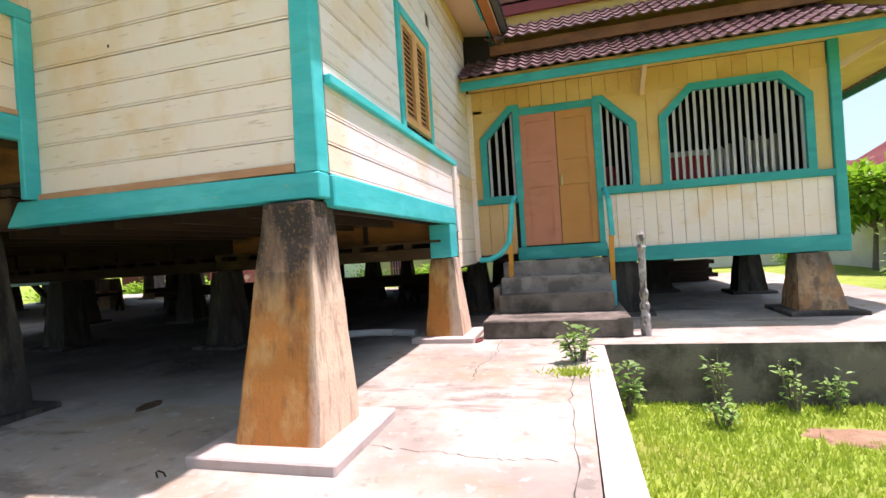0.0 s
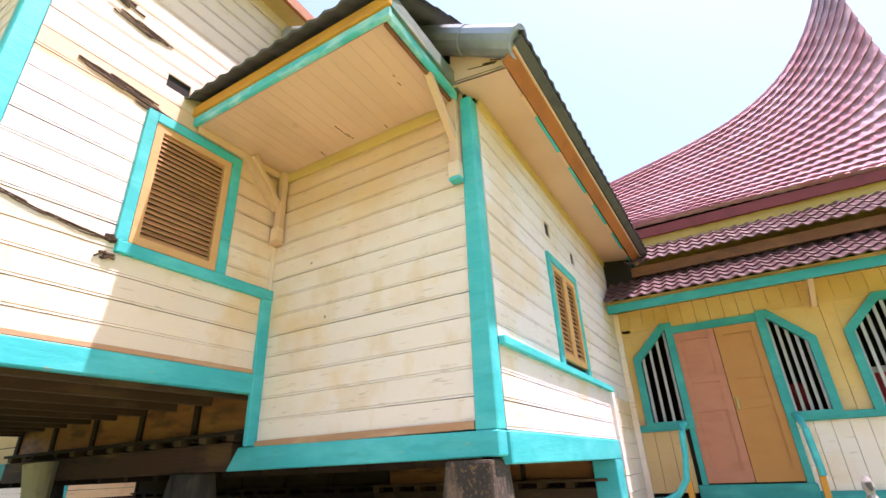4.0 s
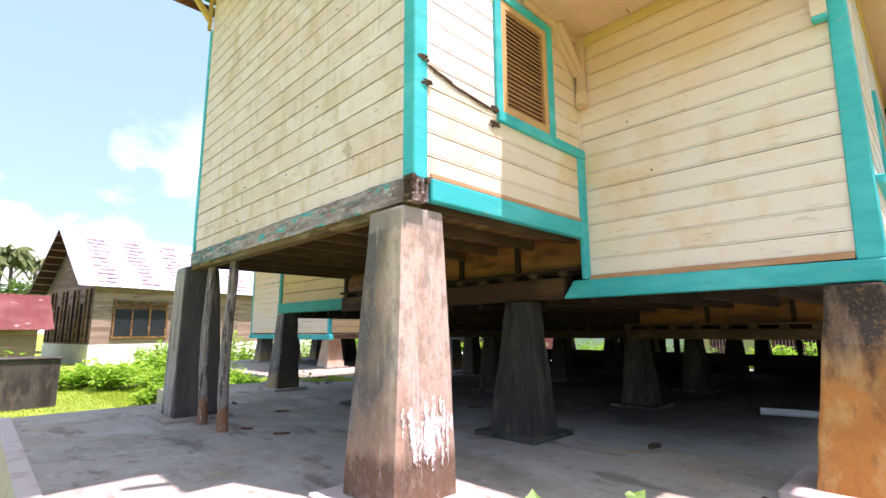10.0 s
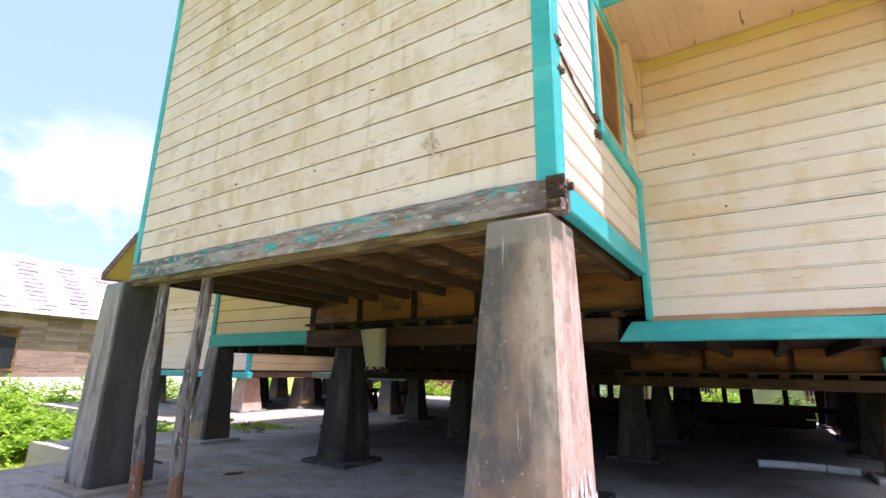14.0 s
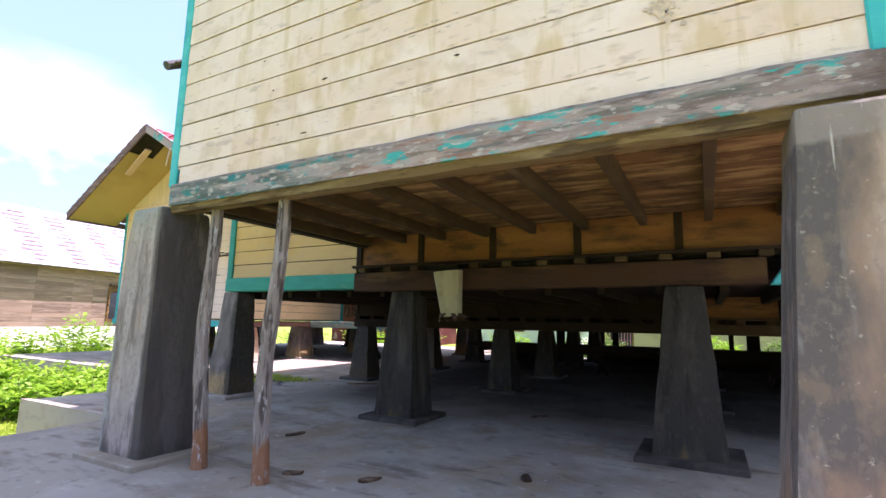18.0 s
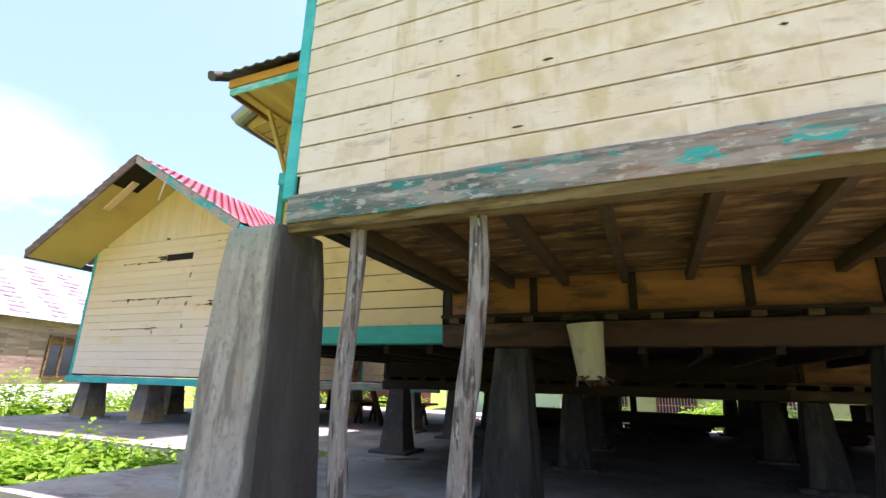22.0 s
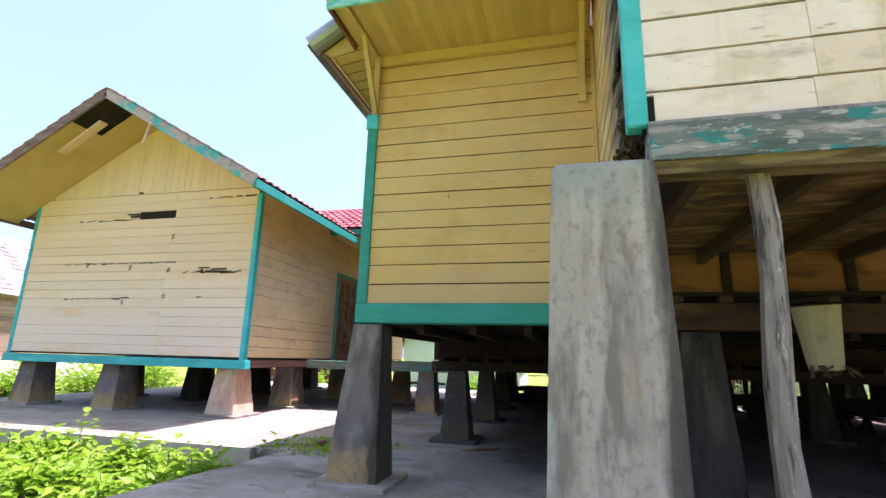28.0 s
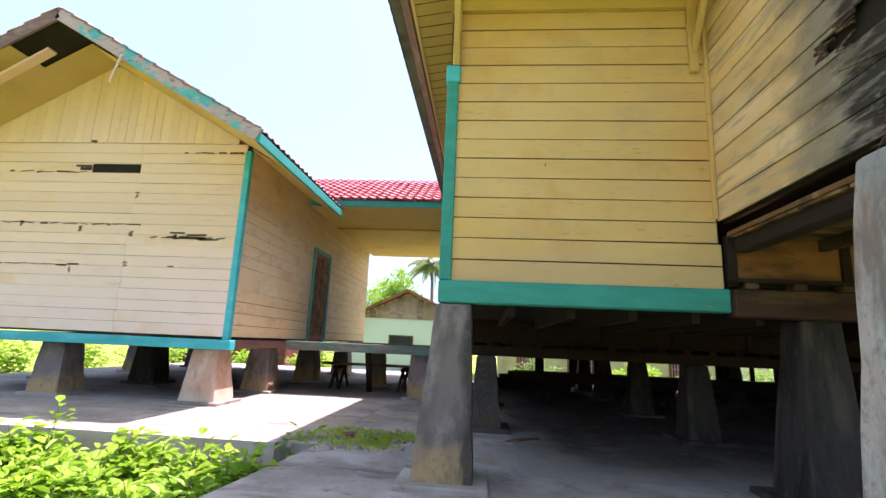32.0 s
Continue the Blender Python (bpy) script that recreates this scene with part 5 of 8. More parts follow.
# ---- veranda front ----
VY = 7.95
w = box_part("wall", house, DARK, 2.6, 8.0, VY + 0.02, VY + 0.10, 1.10, 1.98, 0, "cream upright board dado")
clad_up(w, "y", VY + 0.02, -1, 4.72, 7.92, 1.10, 1.97, 0.2, CREAM)
clad_up(w, "y", VY + 0.02, -1, 2.62, 3.3, 1.10, 1.97, 0.2, YELLOW)
w = box_part("wall", house, DARK, 2.6, 8.0, VY + 0.02, VY + 0.10, 3.62, 4.3, 0, "yellow upright boards below the eave")
clad_up(w, "y", VY + 0.02, -1, 2.62, 7.92, 3.55, 3.92, 0.2, YELLOW)
w = box_part("wall", house, DARK, 5.28, 5.62, VY + 0.02, VY + 0.10, 2.0, 3.6, 0)
clad_up(w, "y", VY + 0.02, -1, 5.28, 5.63, 2.05, 3.6, 0.18, YELLOW)
w = box_part("wall", house, DARK, 7.72, 7.95, VY + 0.02, VY + 0.10, 2.0, 3.6, 0)
clad_up(w, "y", VY + 0.02, -1, 7.70, 7.93, 2.05, 3.6, 0.2, YELLOW)
w = box_part("wall", house, DARK, 2.6, 2.82, VY + 0.02, VY + 0.10, 2.0, 3.6, 0)
clad_up(w, "y", VY + 0.02, -1, 2.60, 2.80, 2.06, 3.6, 0.2, YELLOW)
box_part("corner_post", house, TEAL_SHADE, 7.93, 8.07, VY - 0.06, VY + 0.1, 0.86, 4.0, 0.01)
box_part("beam", house, TEAL_SHADE, 4.74, 8.05, VY - 0.07, VY + 0.1, 0.87, 1.10, 0.01)
box_part("beam", house, TEAL_SHADE, 3.30, 4.74, VY - 0.075, VY + 0.1, 0.98, 1.20, 0.01)
box_part("rail", house, TEAL_SHADE, 4.72, 7.95, VY - 0.05, VY + 0.1, 1.96, 2.06, 0.008)
box_part("rail", house, TEAL_SHADE, 2.62, 3.34, VY - 0.05, VY + 0.1, 1.96, 2.06, 0.008)


box_part("corner_strip", house, CREAM, 2.576, 2.66, 7.86, 7.945, 1.0, 3.9, 0.006)


def grille(u0, u1, z0, z1, c0, c1, bars, label):
    """An opening with cut-off top corners, its teal frame and a row of upright bars."""
    bm = bmesh.new()
    pts = [(u0, z0), (u1, z0), (u1, z1 - c1), (u1 - c1, z1), (u0 + c0, z1), (u0, z1 - c0)]
    cx, cz = (u0 + u1) / 2, (z0 + z1) / 2
    pts = [p for i, p in enumerate(pts) if math.dist(p, pts[i - 1]) > 0.02]
    rims = []
    for half in (0.055, -0.055):
        rim = []
        for i, (x, z) in enumerate(pts):
            (px, pz), (qx, qz) = pts[i - 1], pts[(i + 1) % len(pts)]
            d0, d1 = Vector((x - px, z - pz)).normalized(), Vector((qx - x, qz - z)).normalized()
            n0, n1 = Vector((d0.y, -d0.x)), Vector((d1.y, -d1.x))
            m = (n0 + n1).normalized()
            k = half / max(0.3, m.dot(n0))
            rim.append((x + m.x * k, z + m.y * k))
        rims.append(rim)
    vs = [[bm.verts.new((x, y, z)) for x, z in rim] for rim in rims for y in (VY - 0.055, VY + 0.06)]
    of, ob_, nf, nb_ = vs
    for i in range(len(pts)):
        j = (i + 1) % len(pts)
        for a, b in ((of, nf), (ob_, nb_), (of, ob_), (nf, nb_)):
            bm.faces.new((a[i], a[j], b[j], b[i]))
    win = part("window", bm, TEAL_SHADE, house, label)
    # boards that fill the cut corners
    for sx, c in ((u0, c0), (u1, -c1)):
        if abs(c) > 0.05:
            bm = bmesh.new()
            e = 0.05 if c > 0 else -0.05
            a = [(sx - e, VY + 0.004, z1 - abs(c) - 0.02), (sx, VY + 0.004, z1 - abs(c) - 0.02), (sx + c, VY + 0.004, z1), (sx + c, VY + 0.004, z1 + 0.12), (sx - e, VY + 0.004, z1 + 0.12)]
            add_hull(bm, a, [(x, y + 0.05, z) for x, y, z in a])
            part("corner_board", bm, YELLOW, win)
    for i in range(bars):
        u = u0 + (i + 0.7) * (u1 - u0) / (bars + 0.4)
        top = z1 - max(0, c0 - (u - u0)) - max(0, c1 - (u1 - u))
        bm = bmesh.new()
        add_box(bm, u - 0.02, u + 0.02, VY + 0.02, VY + 0.05, z0, top)
        part("bar", bm, BAR, win)


grille(2.82, 3.40, 2.04, 3.56, 0.48, 0.0, 4, "teal-framed barred side light")
grille(4.70, 5.24, 2.04, 3.52, 0.0, 0.46, 5, "teal-framed barred side light")
grille(5.68, 7.66, 2.04, 3.52, 0.42, 0.34, 19, "teal-framed barred veranda opening with cut corners")
# double door
door = box_part("door", house, TEAL_SHADE, 3.36, 4.72, VY - 0.03, VY + 0.06, 3.43, 3.55, 0.006, "closed double panel door, one leaf pinker than the other")
box_part("door_frame", door, TEAL_SHADE, 3.36, 3.44, VY - 0.05, VY + 0.06, 1.2, 3.43, 0.006)
box_part("door_frame", door, TEAL_SHADE, 4.63, 4.72, VY - 0.05, VY + 0.06, 1.2, 3.43, 0.006)
for a, b, m in ((3.44, 4.035, DOOR_A), (4.045, 4.63, DOOR_B)):
    bm = bmesh.new()
    add_box(bm, a, b, VY + 0.0, VY + 0.03, 1.22, 3.425)
    s = 0.1
    for x0, x1 in ((a, a + s), (b - s, b)):
        add_box(bm, x0, x1, VY - 0.025, VY, 1.22, 3.425)
    for z0, z1 in ((1.22, 1.38), (2.20, 2.32), (2.62, 2.70), (3.3, 3.425)):
        add_box(bm, a + s, b - s, VY - 0.0245, VY, z0, z1)
    part("door_leaf", bm, m, door)
box_part("handle", door, CHROME, 4.07, 4.11, VY - 0.06, VY - 0.025, 2.18, 2.36, 0.008, "brass handle plate")
# inside of the veranda
wall_part(2.6, 8.0, 10.6, 10.7, 0.95, 3.97)
box_part("floor", house, JOIST, 2.6, 8.0, VY + 0.1, 10.6, 0.98, 1.08, 0)
box_part("ceiling", house, JOIST, 2.6, 8.0, VY + 0.1, 10.6, 3.955, 3.99, 0)
w = wall_part(7.93, 8.03, VY + 0.1, 10.6, 0.95, 4.1)
# its eave, fascia and tiled tiers; the lower eave is cut off at the corner
CH = (1 / math.sqrt(2), 1 / math.sqrt(2), 0)
box_part("fascia", house, TEAL_SHADE, 2.62, 8.28, 7.22, 7.27, 3.75, 3.885, 0.006)
bar_part("fascia", house, TEAL_SHADE, (8.30, 7.25, 3.818), (9.66, 8.61, 3.818), 0.05, 0.135, 0.006)
bar_part("fascia", house, TEAL_SHADE, (9.68, 8.64, 3.818), (9.68, 12.6, 3.818), 0.05, 0.135, 0.006)
bm = bmesh.new()
a = [(2.62, 7.27, 3.93), (8.28, 7.27, 3.93), (9.64, 8.63, 3.93), (9.64, 12.6, 3.93), (8.1, 12.6, 3.93), (8.1, VY, 3.93), (2.62, VY, 3.93)]
add_hull(bm, a, [(x, y, z + 0.02) for x, y, z in a])
part("soffit", bm, SOFFIT_Y, house, "yellow veranda soffit")
for p, q in (((8.0, VY, 3.5), (8.75, 7.75, 3.9)), ((5.4, VY - 0.03, 3.52), (5.4, 7.4, 3.9))):
    bar_part("bracket", house, SOFFIT, p, q, 0.07, 0.09)
corrugated(house, "roof_tier", (2.62, 7.12, 3.90), (1, 0, 0), (0, 1, 0.60), 5.74, 1.5, MAROON_T, 0.19, 0.04, "maroon tiled veranda roof", 0.025, 6, 0.03, (0, 0.39))
corrugated(house, "roof_tier", (8.36, 7.12, 3.90), CH, (-CH[0], CH[0], 0.60), 2.0, 1.5, MAROON_T, 0.19, 0.04, "maroon tiled veranda roof corner", 0.025, 7, 0.03, (0.39, 0.39))
corrugated(house, "roof_tier", (9.78, 8.54, 3.90), (0, 1, 0), (-1, 0, 0.60), 4.0, 1.5, MAROON_T, 0.19, 0.04, "maroon tiled veranda side roof", 0.025, 7, 0.03, (0.39, 0))
box_part("wall", house, DARK, 2.7, 8.2, 8.45, 8.55, 4.2, 4.57, 0)
box_part("fascia", house, BROWN_P, 2.95, 9.20, 8.02, 8.07, 4.54, 4.72, 0.006, "dark brown middle fascia")
box_part("fascia", house, BROWN_P, 9.15, 9.20, 8.075, 12.4, 4.54, 4.72, 0.006)
box_part("soffit", house, SOFFIT_Y, 2.95, 9.15, 8.075, 12.4, 4.58, 4.60, 0)
corrugated(house, "roof_tier", (2.95, 7.90, 4.74), (1, 0, 0), (0, 1, 0.65), 6.35, 1.2, MAROON_T, 0.19, 0.04, "maroon tiled middle tier", 0.025, 4, 0.03, (0, 0.85))
corrugated(house, "roof_tier", (9.30, 7.90, 4.74), (0, 1, 0), (-1, 0, 0.65), 4.6, 1.6, MAROON_T, 0.19, 0.04, "maroon tiled middle side tier", 0.025, 6, 0.03, (0.85, 0))
box_part("gable_wall", house, SOFFIT_Y, 2.95, 7.45, 8.95, 9.05, 5.0, 5.62, 0)
box_part("corner_post", house, TEAL_D, 7.45, 7.60, 8.93, 9.07, 5.0, 5.8, 0.005)
box_part("wall", house, DARK, 7.5, 7.58, 9.08, 12.3, 5.0, 5.8, 0)
box_part("fascia", house, MAROON_P, 2.6, 8.12, 8.84, 8.89, 5.58, 5.78, 0.006)

# tall flared roof with a spire
AX, AY = 8.37, 10.6


def crest(x):
    """Height of the sagging ridge at x."""
    f = max(0.0, min(1.0, (x - 1.5) / (AX - 1.5)))
    return 7.7 + 1.35 * f + 3.2 * f ** 6


def spire_side(v):
    """x of the right-hand edge at v from eave (0) to peak (1)."""
    return 8.18 + 0.19 * v ** 3


ROWS_R, COLS_R = 20, 30
spire = None
for row in range(ROWS_R):
    bm = bmesh.new()
    v0, v1 = row / ROWS_R, min(1.0, (row + 1) / ROWS_R + 0.008)
    prev = None
    for i in range(COLS_R * 6 + 1):
        f = i / (COLS_R * 6)

        def at(v, lift):
            right = spire_side(v)
            x = 1.5 + (right - 1.5) * f
            top = crest(1.5 + (AX - 1.5) * f)
            y = 8.85 + (AY - 8.85) * v ** 0.8
            z = 5.85 - 0.2 * (f ** 3) * (1 - v) * 0.5 + (top - 5.85) * (v ** 1.15)
            saw = (f * COLS_R + 0.5 * (row % 2)) % 1.0
            wave = 0.02 * (1 - abs(saw - 0.35) / (0.35 if saw < 0.35 else 0.65))
            return (x, y - wave - lift, z + (wave + lift) * 0.5)

        lip = Vector(at(v0, 0.055)) + Vector((0, 0.12, -0.03))
        cur = [bm.verts.new(lip), bm.verts.new(at(v0, 0.055)), bm.verts.new(at(v1, 0.0))]
        if prev:
            bm.faces.new((prev[0], cur[0], cur[1], prev[1]))
            bm.faces.new((prev[1], cur[1], cur[2], prev[2]))
        prev = cur
    if spire is None:
        spire = part("spire_roof", bm, MAROON, house, "tall flared maroon tiled roof ending in a spire")
    else:
        part("tile_course", bm, MAROON, spire)
bm = bmesh.new()
prev = None
for i in range(21):
    v = i / 20
    x = spire_side(v)
    z = 5.75 + (crest(AX) - 5.75) * v ** 1.15
    y = 8.85 + (AY - 8.85) * v ** 0.8
    cur = [bm.verts.new((x, y, z)), bm.verts.new((x - 0.02, 2 * AY - y, z))]
    if prev:
        bm.faces.new((prev[0], cur[0], cur[1], prev[1]))
    prev = cur
part("spire_side", bm, MAROON, house)
bm = bmesh.new()
grid = []
for r in range(13):
    v = r / 12
    row = []
    for i in range(31):
        f = i / 30
        x = 1.5 + (spire_side(v) - 0.04 - 1.5) * f
        top = crest(1.5 + (AX - 1.5) * f) - 0.05
        row.append(bm.verts.new((x, 8.85 + (AY - 8.85) * v ** 0.8 + 0.08, 5.80 - 0.1 * f ** 3 * (1 - v) + (top - 5.80) * v ** 1.15)))
    grid.append(row)
for a, b in zip(grid, grid[1:]):
    for i in range(30):
        bm.faces.new((a[i], a[i + 1], b[i + 1], b[i]))
part("roof_lining", bm, JOIST, house)
bm = bmesh.new()
add_tube(bm, [(1.5 + (AX - 1.5) * k / 24, AY, crest(1.5 + (AX - 1.5) * k / 24) + 0.01) for k in range(25)], [0.075 - 0.045 * k / 24 for k in range(25)], 8)
part("ridge_cap", bm, MAROON, house, "grey-maroon capping along the sagging ridge")
box_part("finial", house, ZINC, AX - 0.03, AX + 0.03, AY - 0.03, AY + 0.03, 12.1, 12.5, 0.01)

# ---- steps and rails ----
steps = thing("entrance_steps", (3.9, 7, 0), "mossy grey concrete entrance steps", "steps", kind="structure")
box_part("landing", steps, MOULD, 2.95, 4.86, 6.12, VY - 0.08, 0.0, 0.24, 0.015)
for i, (y0, z1) in enumerate(((6.85, 0.5), (7.2, 0.74), (7.55, 0.97))):
    box_part("step", steps, MOULD if i == 0 else STEP, 3.08, 4.72, y0, VY - 0.08, 0.24 + 0.001 * i, z1, 0.012)
box_part("cheek_wall", steps, MOULD, 2.98, 3.07, 7.0, VY - 0.08, 0.24, 0.62, 0.01)
rail = thing("handrail", (3.2, 7.4, 0.5), "teal curved stair handrail with an orange post", "handrail", "stair handrails")
bm = bmesh.new()
add_tube(bm, [(3.32, 7.88, 2.05), (3.31, 7.6, 2.02), (3.29, 7.42, 1.9), (3.27, 7.38, 1.6), (3.22, 7.36, 1.3), (3.08, 7.34, 1.12), (2.9, 7.33, 1.04), (2.74, 7.33, 1.04)], [0.045] * 8, 8)
part("rail", bm, TEAL, rail)
bar_part("post", rail, ORANGE, (3.21, 7.4, 0.5), (3.26, 7.4, 1.62), 0.09, 0.07)
rail = thing("handrail", (4.75, 7.4, 0.5), "orange stair handrail post with a teal rail", "handrail", "stair handrails")
bm = bmesh.new()
add_tube(bm, [(4.74, 7.88, 2.05), (4.74, 7.6, 2.0), (4.76, 7.42, 1.85), (4.78, 7.38, 1.3)], [0.045] * 4, 8)
part("rail", bm, TEAL, rail)
bar_part("post", rail, ORANGE, (4.75, 7.4, 0.62), (4.77, 7.4, 1.4), 0.08, 0.07)
bar_part("foot", rail, TEAL, (4.75, 7.4, 0.24), (4.75, 7.4, 0.62), 0.09, 0.08)


def lathe(bm, x, y, profile, sides=12):
    rings = [[bm.verts.new((x + r * math.cos(2 * math.pi * k / sides), y + r * math.sin(2 * math.pi * k / sides), z)) for k in range(sides)] for r, z in profile]
    for a, b in zip(rings, rings[1:]):
        for k in range(sides):
            bm.faces.new((a[k], a[(k + 1) % sides], b[(k + 1) % sides], b[k]))
    bm.faces.new(rings[0][::-1])
    bm.faces.new(rings[-1])


bm = bmesh.new()
lathe(bm, 5.02, 6.22, [(0.062, 0), (0.062, 0.26), (0.045, 0.3), (0.06, 0.35), (0.06, 0.4), (0.04, 0.44), (0.052, 0.5), (0.055, 0.55), (0.036, 0.6), (0.046, 0.9), (0.046, 1.08), (0.06, 1.12), (0.036, 1.16), (0.052, 1.22), (0.05, 1.27), (0.02, 1.33)])
solid("newel_post", bm, NEWEL, "pale turned stone newel post beside the steps", "post")

# kerbs and the sunken bed
slab("kerb", [(4.24, -1.9), (4.44, -1.9), (4.47, 5.6), (4.262, 5.6)], -0.9, 0.012, KERB, "pale concrete kerb of the sunken grass bed", "kerb")
slab("kerb_wall", [(4.47, 5.60), (9.7, 5.60), (9.7, 5.615), (4.264, 5.615)], -0.9, 0.02, MOULD, "mossy retaining wall of the sunken bed", "kerb")
slab("kerb_front", [(-7.44, -1.98), (4.22, -2.04), (4.22, -1.896), (-7.44, -1.812)], -0.9, 0.01, KERB, "pale concrete edge of the floor slab", "kerb")
slab("kerb_corner", [(-9.98, 0.84), (-7.41, 0.86), (-7.41, 0.945), (-9.885, 0.945)], -0.9, 0.01, KERB, "pale concrete edge of the floor slab", "kerb")
slab("kerb_annex", [(-20.4, 4.06), (-10.05, 4.0), (-10.05, 4.115), (-20.4, 4.175)], -0.9, 0.012, KERB, "pale concrete edge of the annex slab", "kerb")

# ---- annex on short pillars ----
annex = thing("annex_house", (-15.5, 11, 0), "yellow board annex with a red tiled gable roof on short pillars", "house")
GX0, GX1, GY0, GY1 = -18.85, -12.27, 6.66, 17.0
APEX_X, APEX_Z, HALF = -15.43, 6.98, 4.1


def roof_z(x):
    """Underside of the annex roof at x."""
    return APEX_Z - 0.165 - abs(x - APEX_X) * 0.575


bm = bmesh.new()
add_box(bm, GX0, GX1, GY0, GY0 + 0.1, 1.2, 4.95)
w = part("wall", bm, DARK, annex, "weathered cream-yellow board gable wall")
hole = (-15.60, -14.54, 4.42, 4.60)
clad(w, "y", GY0, -1, GX0 + 0.08, GX1 - 0.08, 1.235, 5.05, 0.212, ANNEX, holes=[hole], joints=(-14.57,), rng=random.Random(20))
clad_up(w, "y", GY0, -1, GX0 + 0.08, GX1 - 0.08, 5.055, roof_z, 0.19, ANNEX)
rng = random.Random(21)
bars = []
for x0, x1, z in ((-17.4, -15.75, 4.41), (-17.6, -14.55, 3.32), (-14.1, -12.6, 3.08), (-13.75, -12.9, 3.10), (-17.4, -15.6, 2.49), (-13.65, -12.6, 4.84)):
    x = x0
    while x < x1:
        d = rng.uniform(0.05, 0.3)
        bars.append(((x, GY0 - 0.022, z + rng.uniform(-0.01, 0.02)), (x + d, GY0 - 0.022, z + rng.uniform(-0.01, 0.03)), 0.016, rng.choice((0.008, 0.012, 0.02, 0.03))))
        x += d + rng.uniform(0.0, 0.16)
# broken board ends round the hole and the larger splits
for x, z, ln, hh in ((-15.95, 4.55, 0.34, 0.04), (-15.85, 4.49, 0.25, 0.06), (-15.72, 5.09, 0.12, 0.05), (-13.62, 3.12, 0.05, 0.10), (-13.7, 3.19, 0.3, 0.03), (-13.5, 3.10, 0.55, 0.05), (-13.35, 3.15, 0.4, 0.035), (-13.1, 3.06, 0.4, 0.03), (-13.65, 2.52, 0.12, 0.02)):
    bars.append(((x, GY0 - 0.022, z), (x + ln, GY0 - 0.022, z + rng.uniform(-0.02, 0.02)), 0.016, hh))
for x, z in ((-16.95, 3.26), (-15.68, 3.18), (-14.58, 3.1), (-15.72, 2.35), (-14.6, 2.5), (-14.58, 3.9)):
    for q in range(4):
        bars.append(((x + rng.uniform(0, 0.06), GY0 - 0.022, z + 0.03 * q), (x + rng.uniform(0.05, 0.12), GY0 - 0.022, z + 0.03 * q + 0.012), 0.016, 0.014))
bits("rot_patch", annex, ROT, bars, "dark rot holes and splits in the boards")
box_part("corner_post", annex, TEAL, GX1 - 0.09, GX1 + 0.03, GY0 - 0.035, GY0 + 0.09, 1.15, 4.9, 0.008)
box_part("corner_post", annex, TEAL, GX0 - 0.03, GX0 + 0.08, GY0 - 0.035, GY0 + 0.09, 1.15, 4.9, 0.008)
box_part("beam", annex, TEAL, GX0 - 0.08, GX1 + 0.1, GY0 - 0.07, GY0 + 0.12, 1.0, 1.18, 0.01)
w = box_part("wall", annex, DARK, GX1 - 0.1, GX1 - 0.005, GY0 + 0.1, GY1, 1.2, 5.1, 0, "yellow-brown board side wall")
clad(w, "x", GX1 - 0.005, 1, GY0 + 0.1, GY1, 1.24, 5.1, 0.222, ANNEX_S, holes=[(10.7, 12.1, 1.1, 3.75)], rng=random.Random(22))
# the dark timber colour here stands for the shadow on this beam
box_part("beam", annex, BEARER, GX1 - 0.12, GX1 + 0.06, GY0 + 0.12, GY1, 1.02, 1.19, 0.01)
box_part("wall", annex, DARK, GX0, GX0 + 0.1, GY0 + 0.1, GY1, 1.2, 5.0, 0)
box_part("wall", annex, DARK, GX0, GX1, GY1 - 0.1, GY1, 1.2, 5.0, 0)
box_part("floor", annex, JOIST, GX0, GX1, GY0, GY1, 1.08, 1.15, 0)
door = box_part("door", annex, RUST_ORANGE, GX1 - 0.03, GX1 + 0.02, 10.78, 12.02, 1.22, 3.65, 0.006, "closed brown plank door")
for y0, y1 in ((10.66, 10.78), (12.02, 12.14)):
    box_part("door_frame", door, TEAL_D, GX1 - 0.02, GX1 + 0.05, y0, y1, 1.2, 3.77, 0.006)
box_part("door_frame", door, TEAL_D, GX1 - 0.02, GX1 + 0.05, 10.78, 12.02, 3.655, 3.77, 0.006)
for k in range(3):
    box_part("panel", door, UNDER, GX1 + 0.021, GX1 + 0.03, 10.85 + k * 0.4, 11.18 + k * 0.4, 1.35, 3.55, 0.004)
